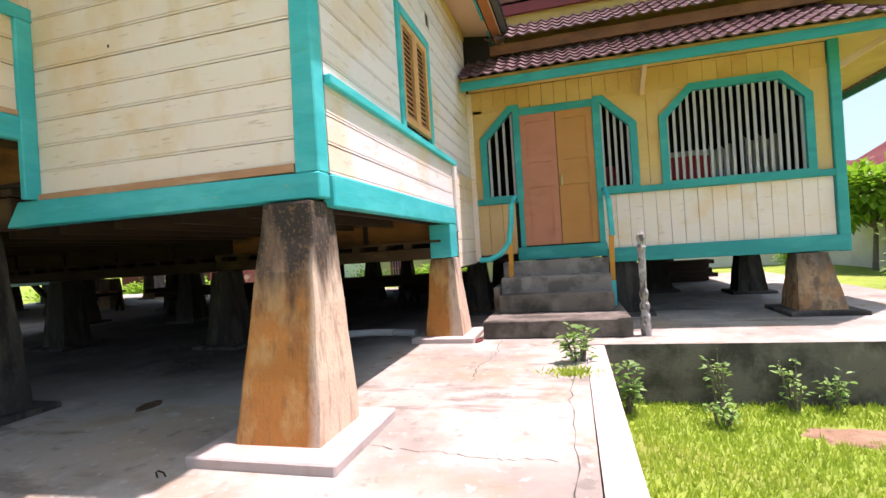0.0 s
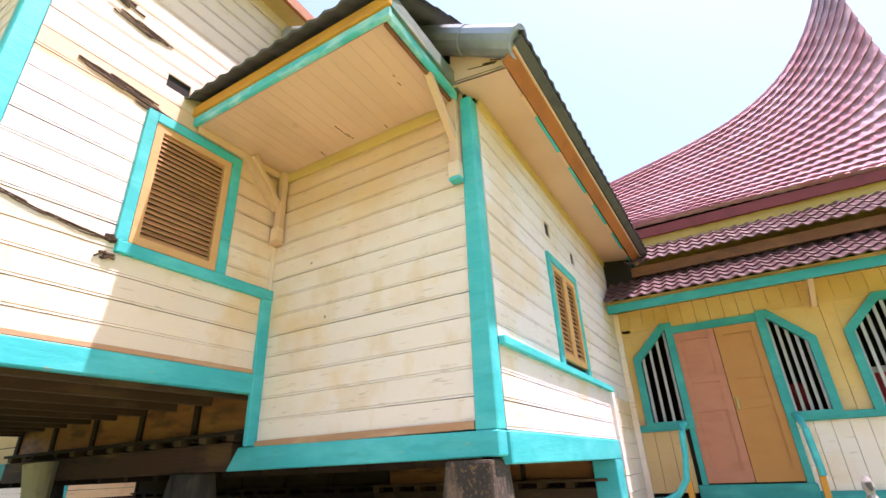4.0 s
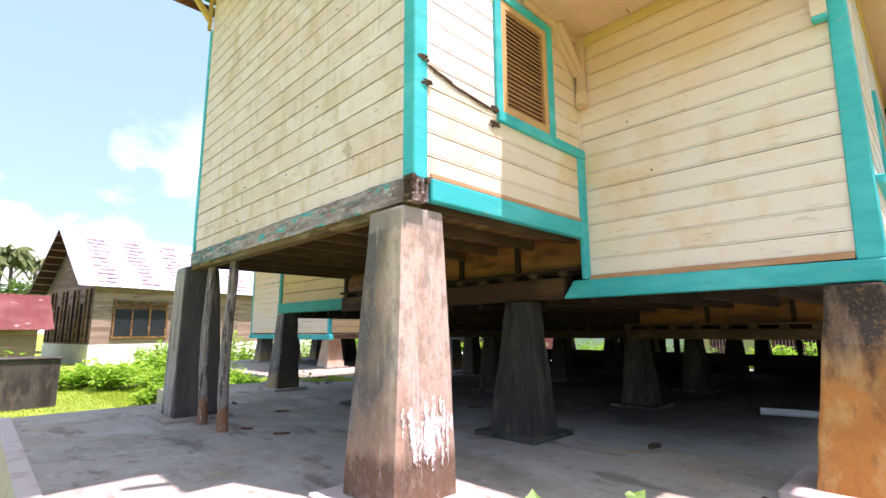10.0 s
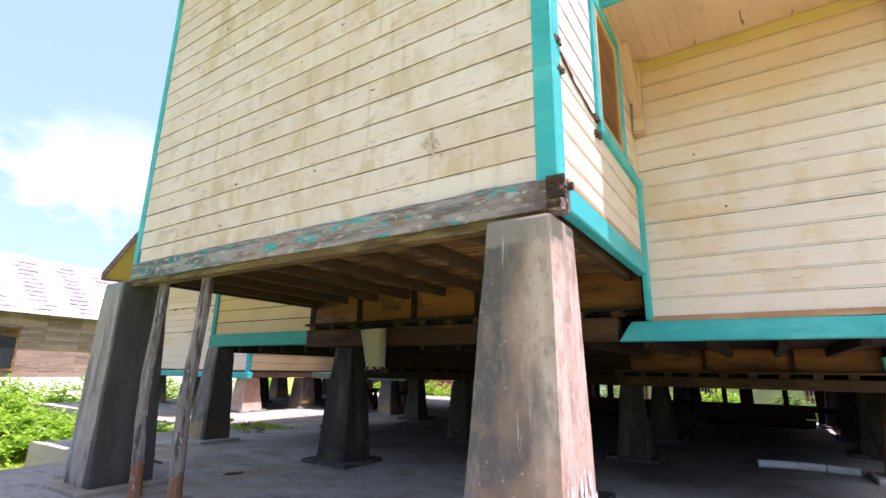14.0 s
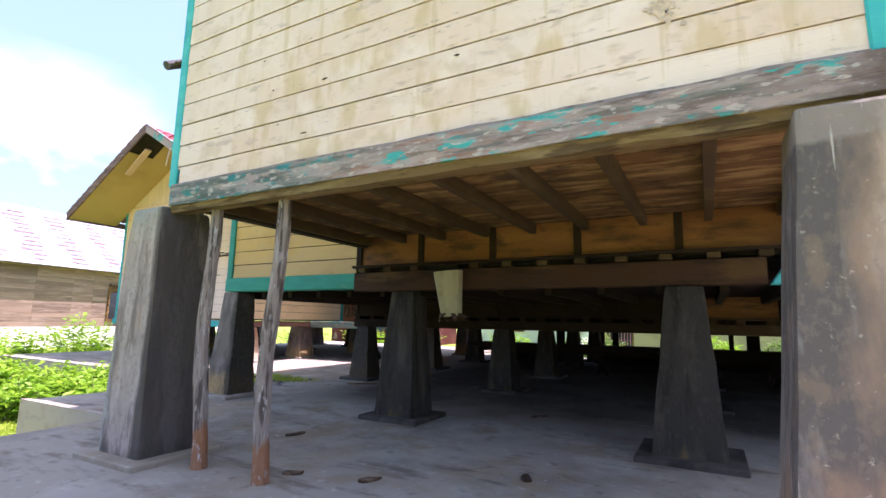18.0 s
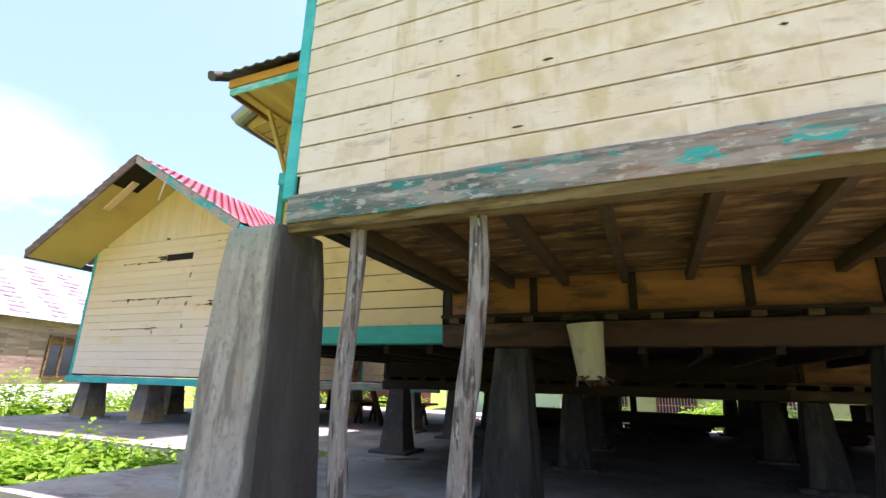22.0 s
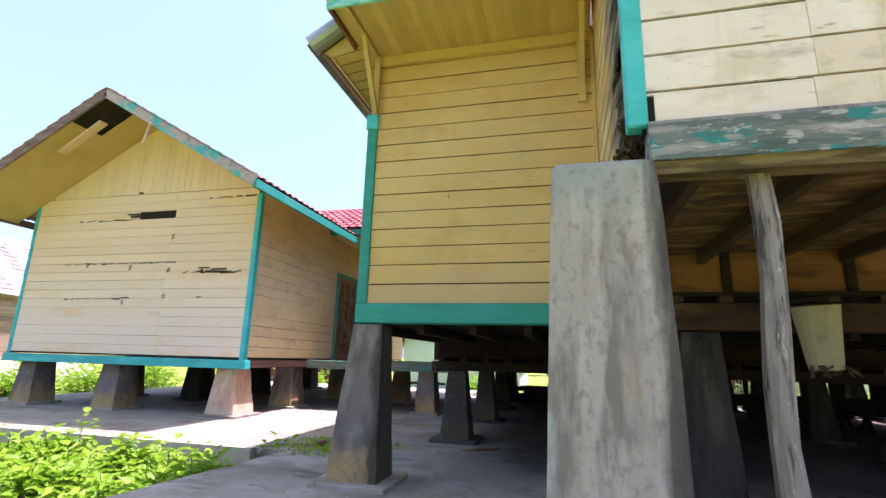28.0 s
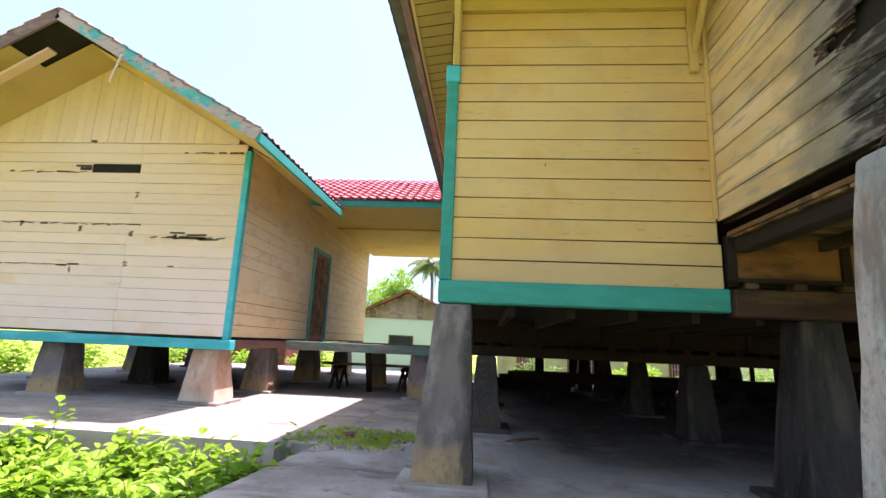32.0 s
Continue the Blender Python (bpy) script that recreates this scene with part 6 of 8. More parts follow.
# roof: two slopes with tiles, verge boards and a yellow rake soffit with a hole
for sx in (1, -1):
    d = Vector((sx, 0, -0.575)).normalized()
    ex, ez = APEX_X + sx * HALF, APEX_Z - HALF * 0.575
    corrugated(annex, "roof_sheet", (ex, 5.08, ez), (0, 1, 0), -d, 4.86 if sx > 0 else 12.2, HALF * 1.1535, RED_ROOF if sx > 0 else MAROON, 0.24, 0.035, "red tile-profile roof slope", 0.02, 14, 0.04)
    bar_part("verge_board", annex, VERGE if sx > 0 else VERGE_B, (APEX_X, 5.12, APEX_Z - 0.06), (ex, 5.12, ez - 0.06), 0.05, 0.24, 0.006, (0, 0, 1), "peeling verge board")
    bm = bmesh.new()
    a = [(APEX_X + sx * 0.9, 5.15, APEX_Z - 0.16 - 0.9 * 0.575), (ex, 5.15, ez - 0.16), (ex, GY0, ez - 0.16), (APEX_X + sx * 0.9, GY0, APEX_Z - 0.16 - 0.9 * 0.575)]
    add_hull(bm, a, [(x, y, z + 0.015) for x, y, z in a])
    a = [(APEX_X, 5.9, APEX_Z - 0.16), (APEX_X + sx * 0.9, 5.9, APEX_Z - 0.16 - 0.9 * 0.575), (APEX_X + sx * 0.9, GY0, APEX_Z - 0.16 - 0.9 * 0.575), (APEX_X, GY0, APEX_Z - 0.16)]
    add_hull(bm, a, [(x, y, z + 0.015) for x, y, z in a])
    part("rake_soffit", bm, SOFFIT_Y, annex, "yellow rake soffit with a hole at the ridge")
    box_part("eave_board", annex, TEAL_D if sx > 0 else VERGE_B, ex - 0.03, ex + 0.03, 5.1, 9.9 if sx > 0 else 17.2, ez - 0.2, ez - 0.02, 0.005)
# near-black sheets fill the ridge hole in place of its unlit roof space
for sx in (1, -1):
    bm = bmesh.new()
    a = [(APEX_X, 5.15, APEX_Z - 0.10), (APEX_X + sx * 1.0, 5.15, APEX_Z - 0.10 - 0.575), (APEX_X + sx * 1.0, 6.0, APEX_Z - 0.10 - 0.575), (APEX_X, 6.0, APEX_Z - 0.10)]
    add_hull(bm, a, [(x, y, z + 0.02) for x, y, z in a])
    part("ridge_lining", bm, DARK, annex, "near-black sheet standing for the unlit roof space behind the hole")
bm = bmesh.new()
a = [(GX1, GY0, roof_z(GX1) - 0.05), (APEX_X + HALF, GY0, APEX_Z - HALF * 0.575 - 0.16), (APEX_X + HALF, 9.98, APEX_Z - HALF * 0.575 - 0.16), (GX1, 9.98, roof_z(GX1) - 0.05)]
add_hull(bm, a, [(x, y, z + 0.015) for x, y, z in a])
part("side_soffit", bm, SOFFIT_Y, annex)
bar_part("loose_strip", annex, WHITE, (-14.0, 5.06, 6.02), (-14.12, 5.05, 5.5), 0.05, 0.02)
bar_part("loose_batten", annex, SOFFIT, (-16.9, 5.5, 5.75), (-15.7, 5.4, 6.35), 0.18, 0.05)
for x, y, m in ((-12.75, 7.05, P_PEACH), (-15.9, 7.1, P_GREY), (-18.4, 7.1, P_GREY), (-12.75, 9.3, P_GREY), (-15.9, 9.8, P_DARK), (-18.4, 9.8, P_GREY), (-12.75, 12.4, P_GREY), (-15.9, 12.6, P_DARK), (-18.4, 12.8, P_GREY), (-12.75, 16, P_GREY), (-15.9, 16, P_DARK), (-18.4, 16, P_DARK)):
    pillar_at(annex, x, y, 0.36 if m is P_PEACH else 0.33, 0.24, 1.0, m, 0.1)

# ---- covered link between the houses ----
link = thing("covered_walkway", (-10.2, 12, 0), "raised walkway with a red tiled roof between the two houses", "walkway")
box_part("beam", link, FADED, -12.15, -8.05, 9.1, 9.28, 1.0, 1.2, 0.01)
box_part("beam", link, FADED, -12.15, -8.05, 14.5, 14.7, 1.0, 1.2, 0.01)
for i in range(10):
    box_part("deck_board", link, UNDER, -12.15, -8.05, 9.28 + i * 0.52, 9.78 + i * 0.52, 1.12, 1.16, 0)
# ceiling and roof get added length to keep sun off the annex wall
box_part("ceiling", link, SOFFIT_Y, -12.2, -8.0, 10.0, 17.4, 4.74, 4.77, 0)
box_part("ceiling_board", link, ORANGE, -12.2, -8.0, 12.4, 12.46, 4.70, 4.738, 0)
box_part("fascia", link, TEAL_D, -12.2, -8.0, 9.9, 9.96, 4.74, 4.9, 0.005)
corrugated(link, "roof_sheet", (-15.4, 9.8, 4.9), (1, 0, 0), (0, 1, 0.52), 7.4, 3.4, RED_ROOF, 0.24, 0.035, "red tile-profile roof", 0.02, 10, 0.04)
corrugated(link, "roof_sheet", (-15.4, 17.6, 4.9), (1, 0, 0), (0, -1, 0.30), 7.4, 5.05, RED_ROOF, 0.24, 0.035, "red tile-profile roof", 0.02, 10, 0.04)
for x, y in ((-9.0, 9.5), (-10.6, 12.2), (-9.2, 14.4)):
    pillar_at(link, x, y, 0.27, 0.2, 1.0, P_GREY, 0.08)
bar_part("brace", link, JOIST, (-10.4, 10.5, 0.02), (-10.3, 9.6, 1.1), 0.12, 0.12)

# ---- props and odd things under the houses ----
for bx, tx, by, r in ((-4.72, -4.76, 0.08, 0.062), (-3.98, -3.88, 0.09, 0.068)):
    prop = thing("wooden_prop", (bx, by, 0), "crooked weathered grey pole propping up the floor beam", "pole", "wooden props")
    bm = bmesh.new()
    pts = [(bx + (tx - bx) * f + 0.03 * math.sin(f * 7 + bx), by + (0.09 - by) * f + 0.015 * math.cos(f * 5), 2.255 * f) for f in [i / 9 for i in range(10)]]
    add_tube(bm, pts, [r * (1.05 - 0.2 * i / 9 + 0.06 * math.sin(i * 2.3 + bx)) for i in range(10)], 8)
    part("pole", bm, PROP, prop)
    box_part("wedge", prop, GREYPOST, tx - 0.05, tx + 0.05, 0.05, 0.12, 2.238, 2.256, 0.004, "thin wooden wedge")
bucket = thing("plastic_container", (-3.55, 2.45, 1.33), "yellowed plastic container hanging from the bearer", "container")
bm = bmesh.new()
lathe(bm, 0, 0, [(0.12, 0.0), (0.13, 0.04), (0.155, 0.3), (0.18, 0.54), (0.165, 0.54), (0.14, 0.3), (0.11, 0.05)], 16)
bmesh.ops.transform(bm, matrix=pose(-3.52, 2.45, 1.33, 4, -4, 0), verts=bm.verts)
part("body", bm, PVC, bucket)
bm = bmesh.new()
rng = random.Random(31)
for k in range(22):
    a = rng.uniform(0, 6.3)
    p = Vector((-3.52 + 0.13 * math.cos(a), 2.43 + 0.13 * math.sin(a), 1.36))
    add_bar(bm, p, p + Vector((rng.uniform(-0.1, 0.1), rng.uniform(-0.06, 0.06), -rng.uniform(0.03, 0.1))), 0.03, 0.01)
part("rags", bm, ROT, bucket, "dark dry rags at the mouth")
bm = bmesh.new()
add_hull(bm, [(-3.80, 2.30, 1.89), (-3.50, 2.28, 1.90), (-3.46, 2.5, 1.90), (-3.74, 2.52, 1.89)], [(-3.78, 2.31, 1.91), (-3.48, 2.29, 1.945), (-3.47, 2.49, 1.95), (-3.73, 2.51, 1.91)])
part("lid_scrap", bm, DARK, bucket, "black torn lid")


def plank(p, q, w, h, m, label):
    bm = bmesh.new()
    add_bar(bm, p, q, w, h)
    soften(bm, 0.006)
    return solid("timber_plank", bm, m, label, "plank", group="stored planks")


def trestle(x, y, h):
    t = thing("trestle", (x, y, 0), "rough dark wooden trestle under stored planks", "trestle", "trestles")
    bar_part("top", t, JOIST, (x, y - 0.5, h - 0.05), (x, y + 0.5, h - 0.05), 0.1, 0.1)
    for dy in (-0.42, 0.42):
        bar_part("leg", t, JOIST, (x - 0.12, y + dy, 0), (x, y + dy, h - 0.1), 0.07, 0.07)
        bar_part("leg", t, JOIST, (x + 0.12, y + dy, 0), (x, y + dy, h - 0.1), 0.07, 0.07)


for x in (-6.0, -3.2, 0.4):
    trestle(x, 10.4, 0.475)
for k in range(6):
    plank((-6.9 + 0.1 * k, 10.15 + (k % 3) * 0.24, 0.655 - 0.12 * (k // 3)), (2.1 - 0.13 * k, 10.17 + (k % 3) * 0.24, 0.655 - 0.12 * (k // 3)), 0.2, 0.11, JOIST, "long near-black plank stored on trestles")
trestle(-9.6, 11.2, 0.6)
trestle(-11.4, 11.2, 0.6)
plank((-11.9, 11.2, 0.63), (-9.0, 11.2, 0.63), 0.3, 0.06, UNDER, "long brown plank stored on trestles")
rng = random.Random(40)
for k, (x, y, l, m) in enumerate([(-1.45, -1.62, 0.35, JOIST), (-3.28, 0.6, 0.22, ROT), (-3.9, 0.4, 0.2, ROT), (-2.2, 1.3, 0.2, ROT), (-6.9, 5.2, 0.7, UNDER), (-4.9, 1.4, 0.25, ROT), (-8.95, 4.6, 0.35, RUST_ROOF), (-2.9, 3.9, 0.3, ROT), (-7.0, 7.6, 0.5, UNDER), (0.4, 3.2, 0.3, ROT), (2.9, 6.0, 0.3, RUST_ROOF), (-6.4, 1.2, 0.3, ROT)]):
    bm = bmesh.new()
    a = rng.uniform(0, 3.1)
    ring = [(x + l * 0.5 * rng.uniform(0.6, 1.0) * math.cos(q * 0.785) * math.cos(a) - 0.05 * rng.uniform(0.4, 1.3) * math.sin(q * 0.785) * math.sin(a), y + l * 0.5 * math.cos(q * 0.785) * math.sin(a) + 0.05 * rng.uniform(0.4, 1.3) * math.sin(q * 0.785) * math.cos(a)) for q in range(8)]
    add_hull(bm, [(u, v, 0.0) for u, v in ring], [(u, v, rng.uniform(0.012, 0.03)) for u, v in ring])
    solid("wood_scrap", bm, m, "scrap of dark wood lying on the concrete floor", "debris", group="floor scraps")
bm = bmesh.new()
for k in range(110):
    x, y = rng.uniform(-9.2, 2), rng.uniform(-1.5, 12)
    s = rng.uniform(0.004, 0.014)
    add_box(bm, x, x + s * 2, y, y + s, 0, s * 0.6)
solid("floor_litter", bm, KERB, "small pale chips and litter scattered on the concrete", "debris", "stuff")
for bx, by, a in ((-9.42, 4.75, 0.4), (-9.25, 4.55, 1.9)):
    bm = bmesh.new()
    add_bar(bm, (bx, by, 0.03), (bx + 0.2 * math.cos(a), by + 0.2 * math.sin(a), 0.03), 0.1, 0.06)
    soften(bm, 0.01)
    solid("brick", bm, RUST_ROOF, "loose red brick on the slab", "brick", group="loose bricks")
# broken edge of the slab: rubble, one heap of many pieces
rng = random.Random(41)
bm = bmesh.new()
for k in range(60):
    x, y, q = rng.gauss(-8.9, 0.45), rng.gauss(4.6, 0.35), rng.uniform(0.015, 0.07)
    ring = [(x + q * rng.uniform(0.6, 1.3) * math.cos(i * 1.257), y + q * rng.uniform(0.6, 1.3) * math.sin(i * 1.257)) for i in range(5)]
    add_hull(bm, [(u, v, 0.0) for u, v in ring], [(x + (u - x) * 0.7, y + (v - y) * 0.7, q * rng.uniform(0.4, 0.9)) for u, v in ring])
solid("concrete_rubble", bm, STEP, "broken concrete crumbs at the slab's edge", "rubble", "stuff")
# iron staple in the floor
bm = bmesh.new()
add_tube(bm, [(1.70, 2.02, 0), (1.69, 2.02, 0.035), (1.70, 2.025, 0.04), (1.735, 2.03, 0.03), (1.74, 2.04, 0)], [0.005] * 5, 6)
solid("iron_staple", bm, JOIST, "small rusty iron staple set in the floor", "staple")
# plastic pipe left on the floor
pipe = thing("plastic_pipe", (1.3, 6.5, 0), "dirty white plastic pipe lying on the floor in three lengths", "pipe")
for p, q in (((0.70, 6.36, 0.055), (1.20, 6.50, 0.055)), ((1.22, 6.505, 0.055), (1.52, 6.47, 0.055)), ((1.54, 6.465, 0.055), (1.90, 6.40, 0.055))):
    bm = bmesh.new()
    add_tube(bm, [p, q], [0.055, 0.055], 12)
    part("pipe_length", bm, PALE_WALL, pipe)
# covered cabinet behind the veranda bars
cab = thing("covered_cabinet", (6.3, 9.3, 1.08), "low cabinet under a red and white cloth", "cabinet")
box_part("cloth", cab, CLOTH, 5.95, 6.62, 9.1, 9.6, 1.4, 2.72, 0.02)
box_part("base", cab, PALE_WALL, 5.97, 6.6, 9.12, 9.58, 1.08, 1.398, 0.01)
curtain = thing("curtain", (7.3, 9.5, 1.2), "pale white curtain hanging inside the veranda", "curtain")
for x0, x1, z1 in ((6.72, 7.12, 2.85), (7.30, 7.86, 2.95)):
    bm = bmesh.new()
    prev = None
    for i in range(25):
        x = x0 + (x1 - x0) * i / 24
        y = 9.5 + 0.03 * math.sin(i * 1.3)
        cur = [bm.verts.new((x, y, 1.12)), bm.verts.new((x, y + 0.012, 1.12)), bm.verts.new((x, y + 0.012, z1 - 0.1 * abs(math.sin(i * 0.3)))), bm.verts.new((x, y, z1 - 0.1 * abs(math.sin(i * 0.3))))]
        if prev:
            for k in range(4):
                bm.faces.new((prev[k], cur[k], cur[(k + 1) % 4], prev[(k + 1) % 4]))
        prev = cur
    part("drape", bm, PALE_WALL, curtain)
chest = thing("red_chest", (4.95, 9.4, 1.08), "small red chest behind the barred side light", "chest")
box_part("body", chest, CLOTH, 4.75, 5.1, 9.2, 9.6, 1.08, 2.6, 0.02)
# whitewash left at the pillar's foot
rng = random.Random(77)
verts, faces = [], []
streaks = [(rng.gauss(0.10, 0.10), rng.gauss(0.55, 0.085), rng.uniform(0.02, 0.075)) for _ in range(70)]
for k in range(2300):
    yc, zc, ln = streaks[k % 70]
    y, z = yc + rng.gauss(0, 0.007), zc + rng.gauss(0, ln)
    if not -0.15 < y < 0.36 or not 0.28 < z < 0.86:
        continue
    x = 0.047 - 0.02 * z
    r = rng.uniform(0.0012, 0.0062)
    i = len(verts)
    n_ = 6
    verts += [(x + 0.011, y + r * rng.uniform(0.6, 1.1) * math.cos(6.283 * q / n_), z + 3.0 * r * rng.uniform(0.6, 1.1) * math.sin(6.283 * q / n_)) for q in range(n_)]
    faces.append(tuple(range(i, i + n_)))
me = bpy.data.meshes.new("whitewash")
me.from_pydata(verts, [], faces)
me.materials.append(WHITE)
flakes = adopt(new("whitewash", me), front_pillar)
tagged(flakes, "flakes of old whitewash", kind="stuff")
# low stacks of dark timber added at the back to keep daylight out
rng = random.Random(78)
for k, (x0, x1, h) in enumerate(((-7.1, -4.9, 0.5), (-3.9, -1.7, 0.62), (-0.6, 1.7, 0.52), (2.8, 5.0, 0.5), (5.4, 7.6, 0.55))):
    st = thing("timber_stack", ((x0 + x1) / 2, 13.6, 0), "low stack of near-black timber added under the house", "timber", "timber stacks")
    for q in range(int(h / 0.11)):
        for c in range(3):
            bar_part("baulk", st, JOIST, (x0 + rng.uniform(-0.2, 0.2), 13.4 + c * 0.16, 0.055 + q * 0.112), (x1 + rng.uniform(-0.2, 0.2), 13.4 + c * 0.16, 0.055 + q * 0.112), 0.14, 0.10, 0)

# ---- plants ----
def add_leaf(bm, p, d, up, length, width):
    d = d.normalized()
    s = d.cross(up)
    if s.length < 1e-3:
        s = Vector((1, 0, 0))
    s = s.normalized() * width / 2
    n_ = s.cross(d).normalized() * width * 0.18
    a, c = bm.verts.new(p), bm.verts.new(p + d * length - n_ * 0.6)
    for k in (1, -1):
        b, e = bm.verts.new(p + d * length * 0.28 + s * (0.86 * k) + n_), bm.verts.new(p + d * length * 0.62 + s * (0.8 * k) + n_)
        bm.faces.new((a, b, e, c) if k > 0 else (a, c, e, b))


def add_round_leaf(bm, p, d, size):
    """A lobed round leaf, tilted along d."""
    d = d.normalized()
    s = d.cross(Vector((0, 0, 1))).normalized()
    u = s.cross(d)
    mid = bm.verts.new(p + d * size * 0.45 - u * size * 0.06)
    ring = []
    for i in range(10):
        a = 6.283 * i / 10
        r = size * 0.5 * (1.0 + 0.13 * math.cos(5 * a))
        ring.append(bm.verts.new(p + d * (size * 0.45 - r * math.cos(a)) + s * r * math.sin(a) + u * 0.02 * math.sin(3 * a)))
    for i in range(10):
        bm.faces.new((mid, ring[i], ring[(i + 1) % 10]))


def bush(name, x, y, z, r, h, leaves, size, material, label, seed, category="bush", group="", stems=9, round_leaf=False):
    rng = random.Random(seed)
    ob = thing(name, (x, y, z), label, category, group)
    st, fo = bmesh.new(), bmesh.new()
    tips = []
    for k in range(stems):
        a, q = rng.uniform(0, 6.28), r * math.sqrt(rng.random()) * 0.85
        top = Vector((x + q * math.cos(a), y + q * math.sin(a), z + h * rng.uniform(0.55, 1.0) * (1.1 - 0.5 * q / r)))
        root = Vector((x + 0.35 * q * math.cos(a), y + 0.35 * q * math.sin(a), z - 0.08))
        mid = (root + top) / 2 + Vector((rng.uniform(-0.1, 0.1) * r, rng.uniform(-0.1, 0.1) * r, 0.05))
        add_tube(st, [root, mid, top], [0.016 * h ** 0.5 + 0.004, 0.010, 0.004], 5)
        tips.append((root, mid, top))
    for k in range(leaves):
        root, mid, top = tips[k % stems]
        f = rng.uniform(0.25, 1.0)
        p = (root.lerp(mid, f * 2) if f < 0.5 else mid.lerp(top, f * 2 - 1))
        a = rng.uniform(0, 6.28)
        out = Vector((math.cos(a), math.sin(a), rng.uniform(-0.35, 0.7)))
        p = p + out * rng.uniform(0.0, 0.28) * r
        s = size * rng.uniform(0.6, 1.25)
        if round_leaf:
            add_round_leaf(fo, p, out + Vector((0, 0, -0.35)), s)
        else:
            add_leaf(fo, p, out, Vector((rng.uniform(-0.3, 0.3), rng.uniform(-0.3, 0.3), 1)), s, s * rng.uniform(0.5, 0.75))
    part("stem", st, BARK, ob)
    part("foliage", fo, material, ob)
    return ob


rng = random.Random(50)
# mallow plants growing from the slab
bush("mallow_plant", 1.42, 0.02, 0.0, 0.48, 0.46, 85, 0.125, LEAF_P, "pale green broad-leaved weed growing from the slab", 51, "plant", "slab weeds", 14, True)
bush("mallow_plant", 0.38, -1.62, 0.0, 0.2, 0.26, 18, 0.13, LEAF_P, "small pale green weed at the slab's edge", 52, "plant", "slab weeds", 4, True)
bush("mallow_plant", 4.18, 4.85, 0.0, 0.22, 0.5, 110, 0.09, LEAF_P, "pale green weed in the kerb crack", 53, "plant", "slab weeds", 7)
bush("garden_plant", 4.62, 5.2, -0.6, 0.2, 0.72, 110, 0.1, LEAF_P, "pinkish green plant against the retaining wall", 54, "plant", "bed plants", 7)
for k, (x, y, h) in enumerate(((5.62, 5.42, 0.72), (6.3, 5.4, 0.66), (6.65, 5.42, 0.42), (7.6, 5.3, 0.6), (5.5, 4.95, 0.25))):
    bush("garden_plant", x, y, -0.6, 0.2, h, 80, 0.07, LEAF_P, "leafy green plant against the retaining wall", 60 + k, "plant", "bed plants", 7)
# rank growth in front of the annex slab
for k in range(17):
    x, y = -10.3 - 0.62 * (k % 9) - rng.uniform(0, 0.3), 2.1 + 1.05 * (k // 9) + rng.uniform(-0.3, 0.3)
    bush("green_bush", x, y, -0.62, 0.62, rng.uniform(0.5, 0.9), 620, 0.14, LEAF, "bright green leafy bush growing between the slabs", 70 + k, group="bushes between the slabs", stems=14)
for k, (x, y, h) in enumerate(((-10.15, 2.9, 1.0), (-11.2, 3.3, 0.95), (-12.6, 3.4, 1.1), (-16.4, 3.2, 0.75), (-17.8, 3.5, 0.8), (-15.2, 2.4, 0.55), (-18.6, 3.3, 0.7), (-11.9, 1.2, 0.5), (-9.9, 4.35, 0.75))):
    bush("green_bush", x, y, -0.62, 0.5, h, 400, 0.14, LEAF, "tall bright green shoots in front of the annex", 100 + k, group="bushes between the slabs", stems=10)
# bushes beyond
for k, (x, y, r, h) in enumerate(((-16.6, -3.3, 1.3, 2.1), (-18.0, -2.2, 1.2, 2.0), (-17.0, -4.6, 0.9, 1.1), (-17.2, 1.6, 1.3, 1.0), (-19.4, 3.2, 1.2, 1.0), (-18.6, 0.4, 1.2, 1.0), (-21.5, 5.2, 1.2, 1.4), (-22.3, 7.2, 1.2, 2.0), (-22.0, 9.4, 1.4, 1.7), (-22.6, 12, 1.6, 1.8),
                                  (-23, 15.5, 1.8, 2.0), (-22.2, 19, 1.8, 1.8), (-19.0, 21.2, 1.6, 1.6), (-15.5, 21.4, 1.5, 1.5), (-24.6, 4.4, 1.4, 1.6), (-15.2, -5.2, 0.6, 0.7), (-13.6, -4.3, 0.5, 0.6), (-12.6, -4.9, 0.4, 0.5))):
    bush("green_bush", x, y, -0.62, r, h, 900, 0.2, LEAF, "dense bright green bush at the lawn's edge", 130 + k, group="bushes round the lawn", stems=16)
for k, (x, y) in enumerate(((-5.0, 20.5), (-0.6, 21), (2.0, 20.2), (5.2, 21), (-5.6, 16.8), (-1.5, 17.4), (3.5, 18), (-9.8, 21), (12, 13), (13.5, 10), (14, 16), (11.5, 18.5))):
    bush("garden_bush", x, y, -0.4, 1.1, 2.0 if x > 10 else 1.3, 700, 0.18, LEAF if k % 2 else LEAF_D, "green garden bush behind the house", 170 + k, group="bushes behind the house", stems=14)


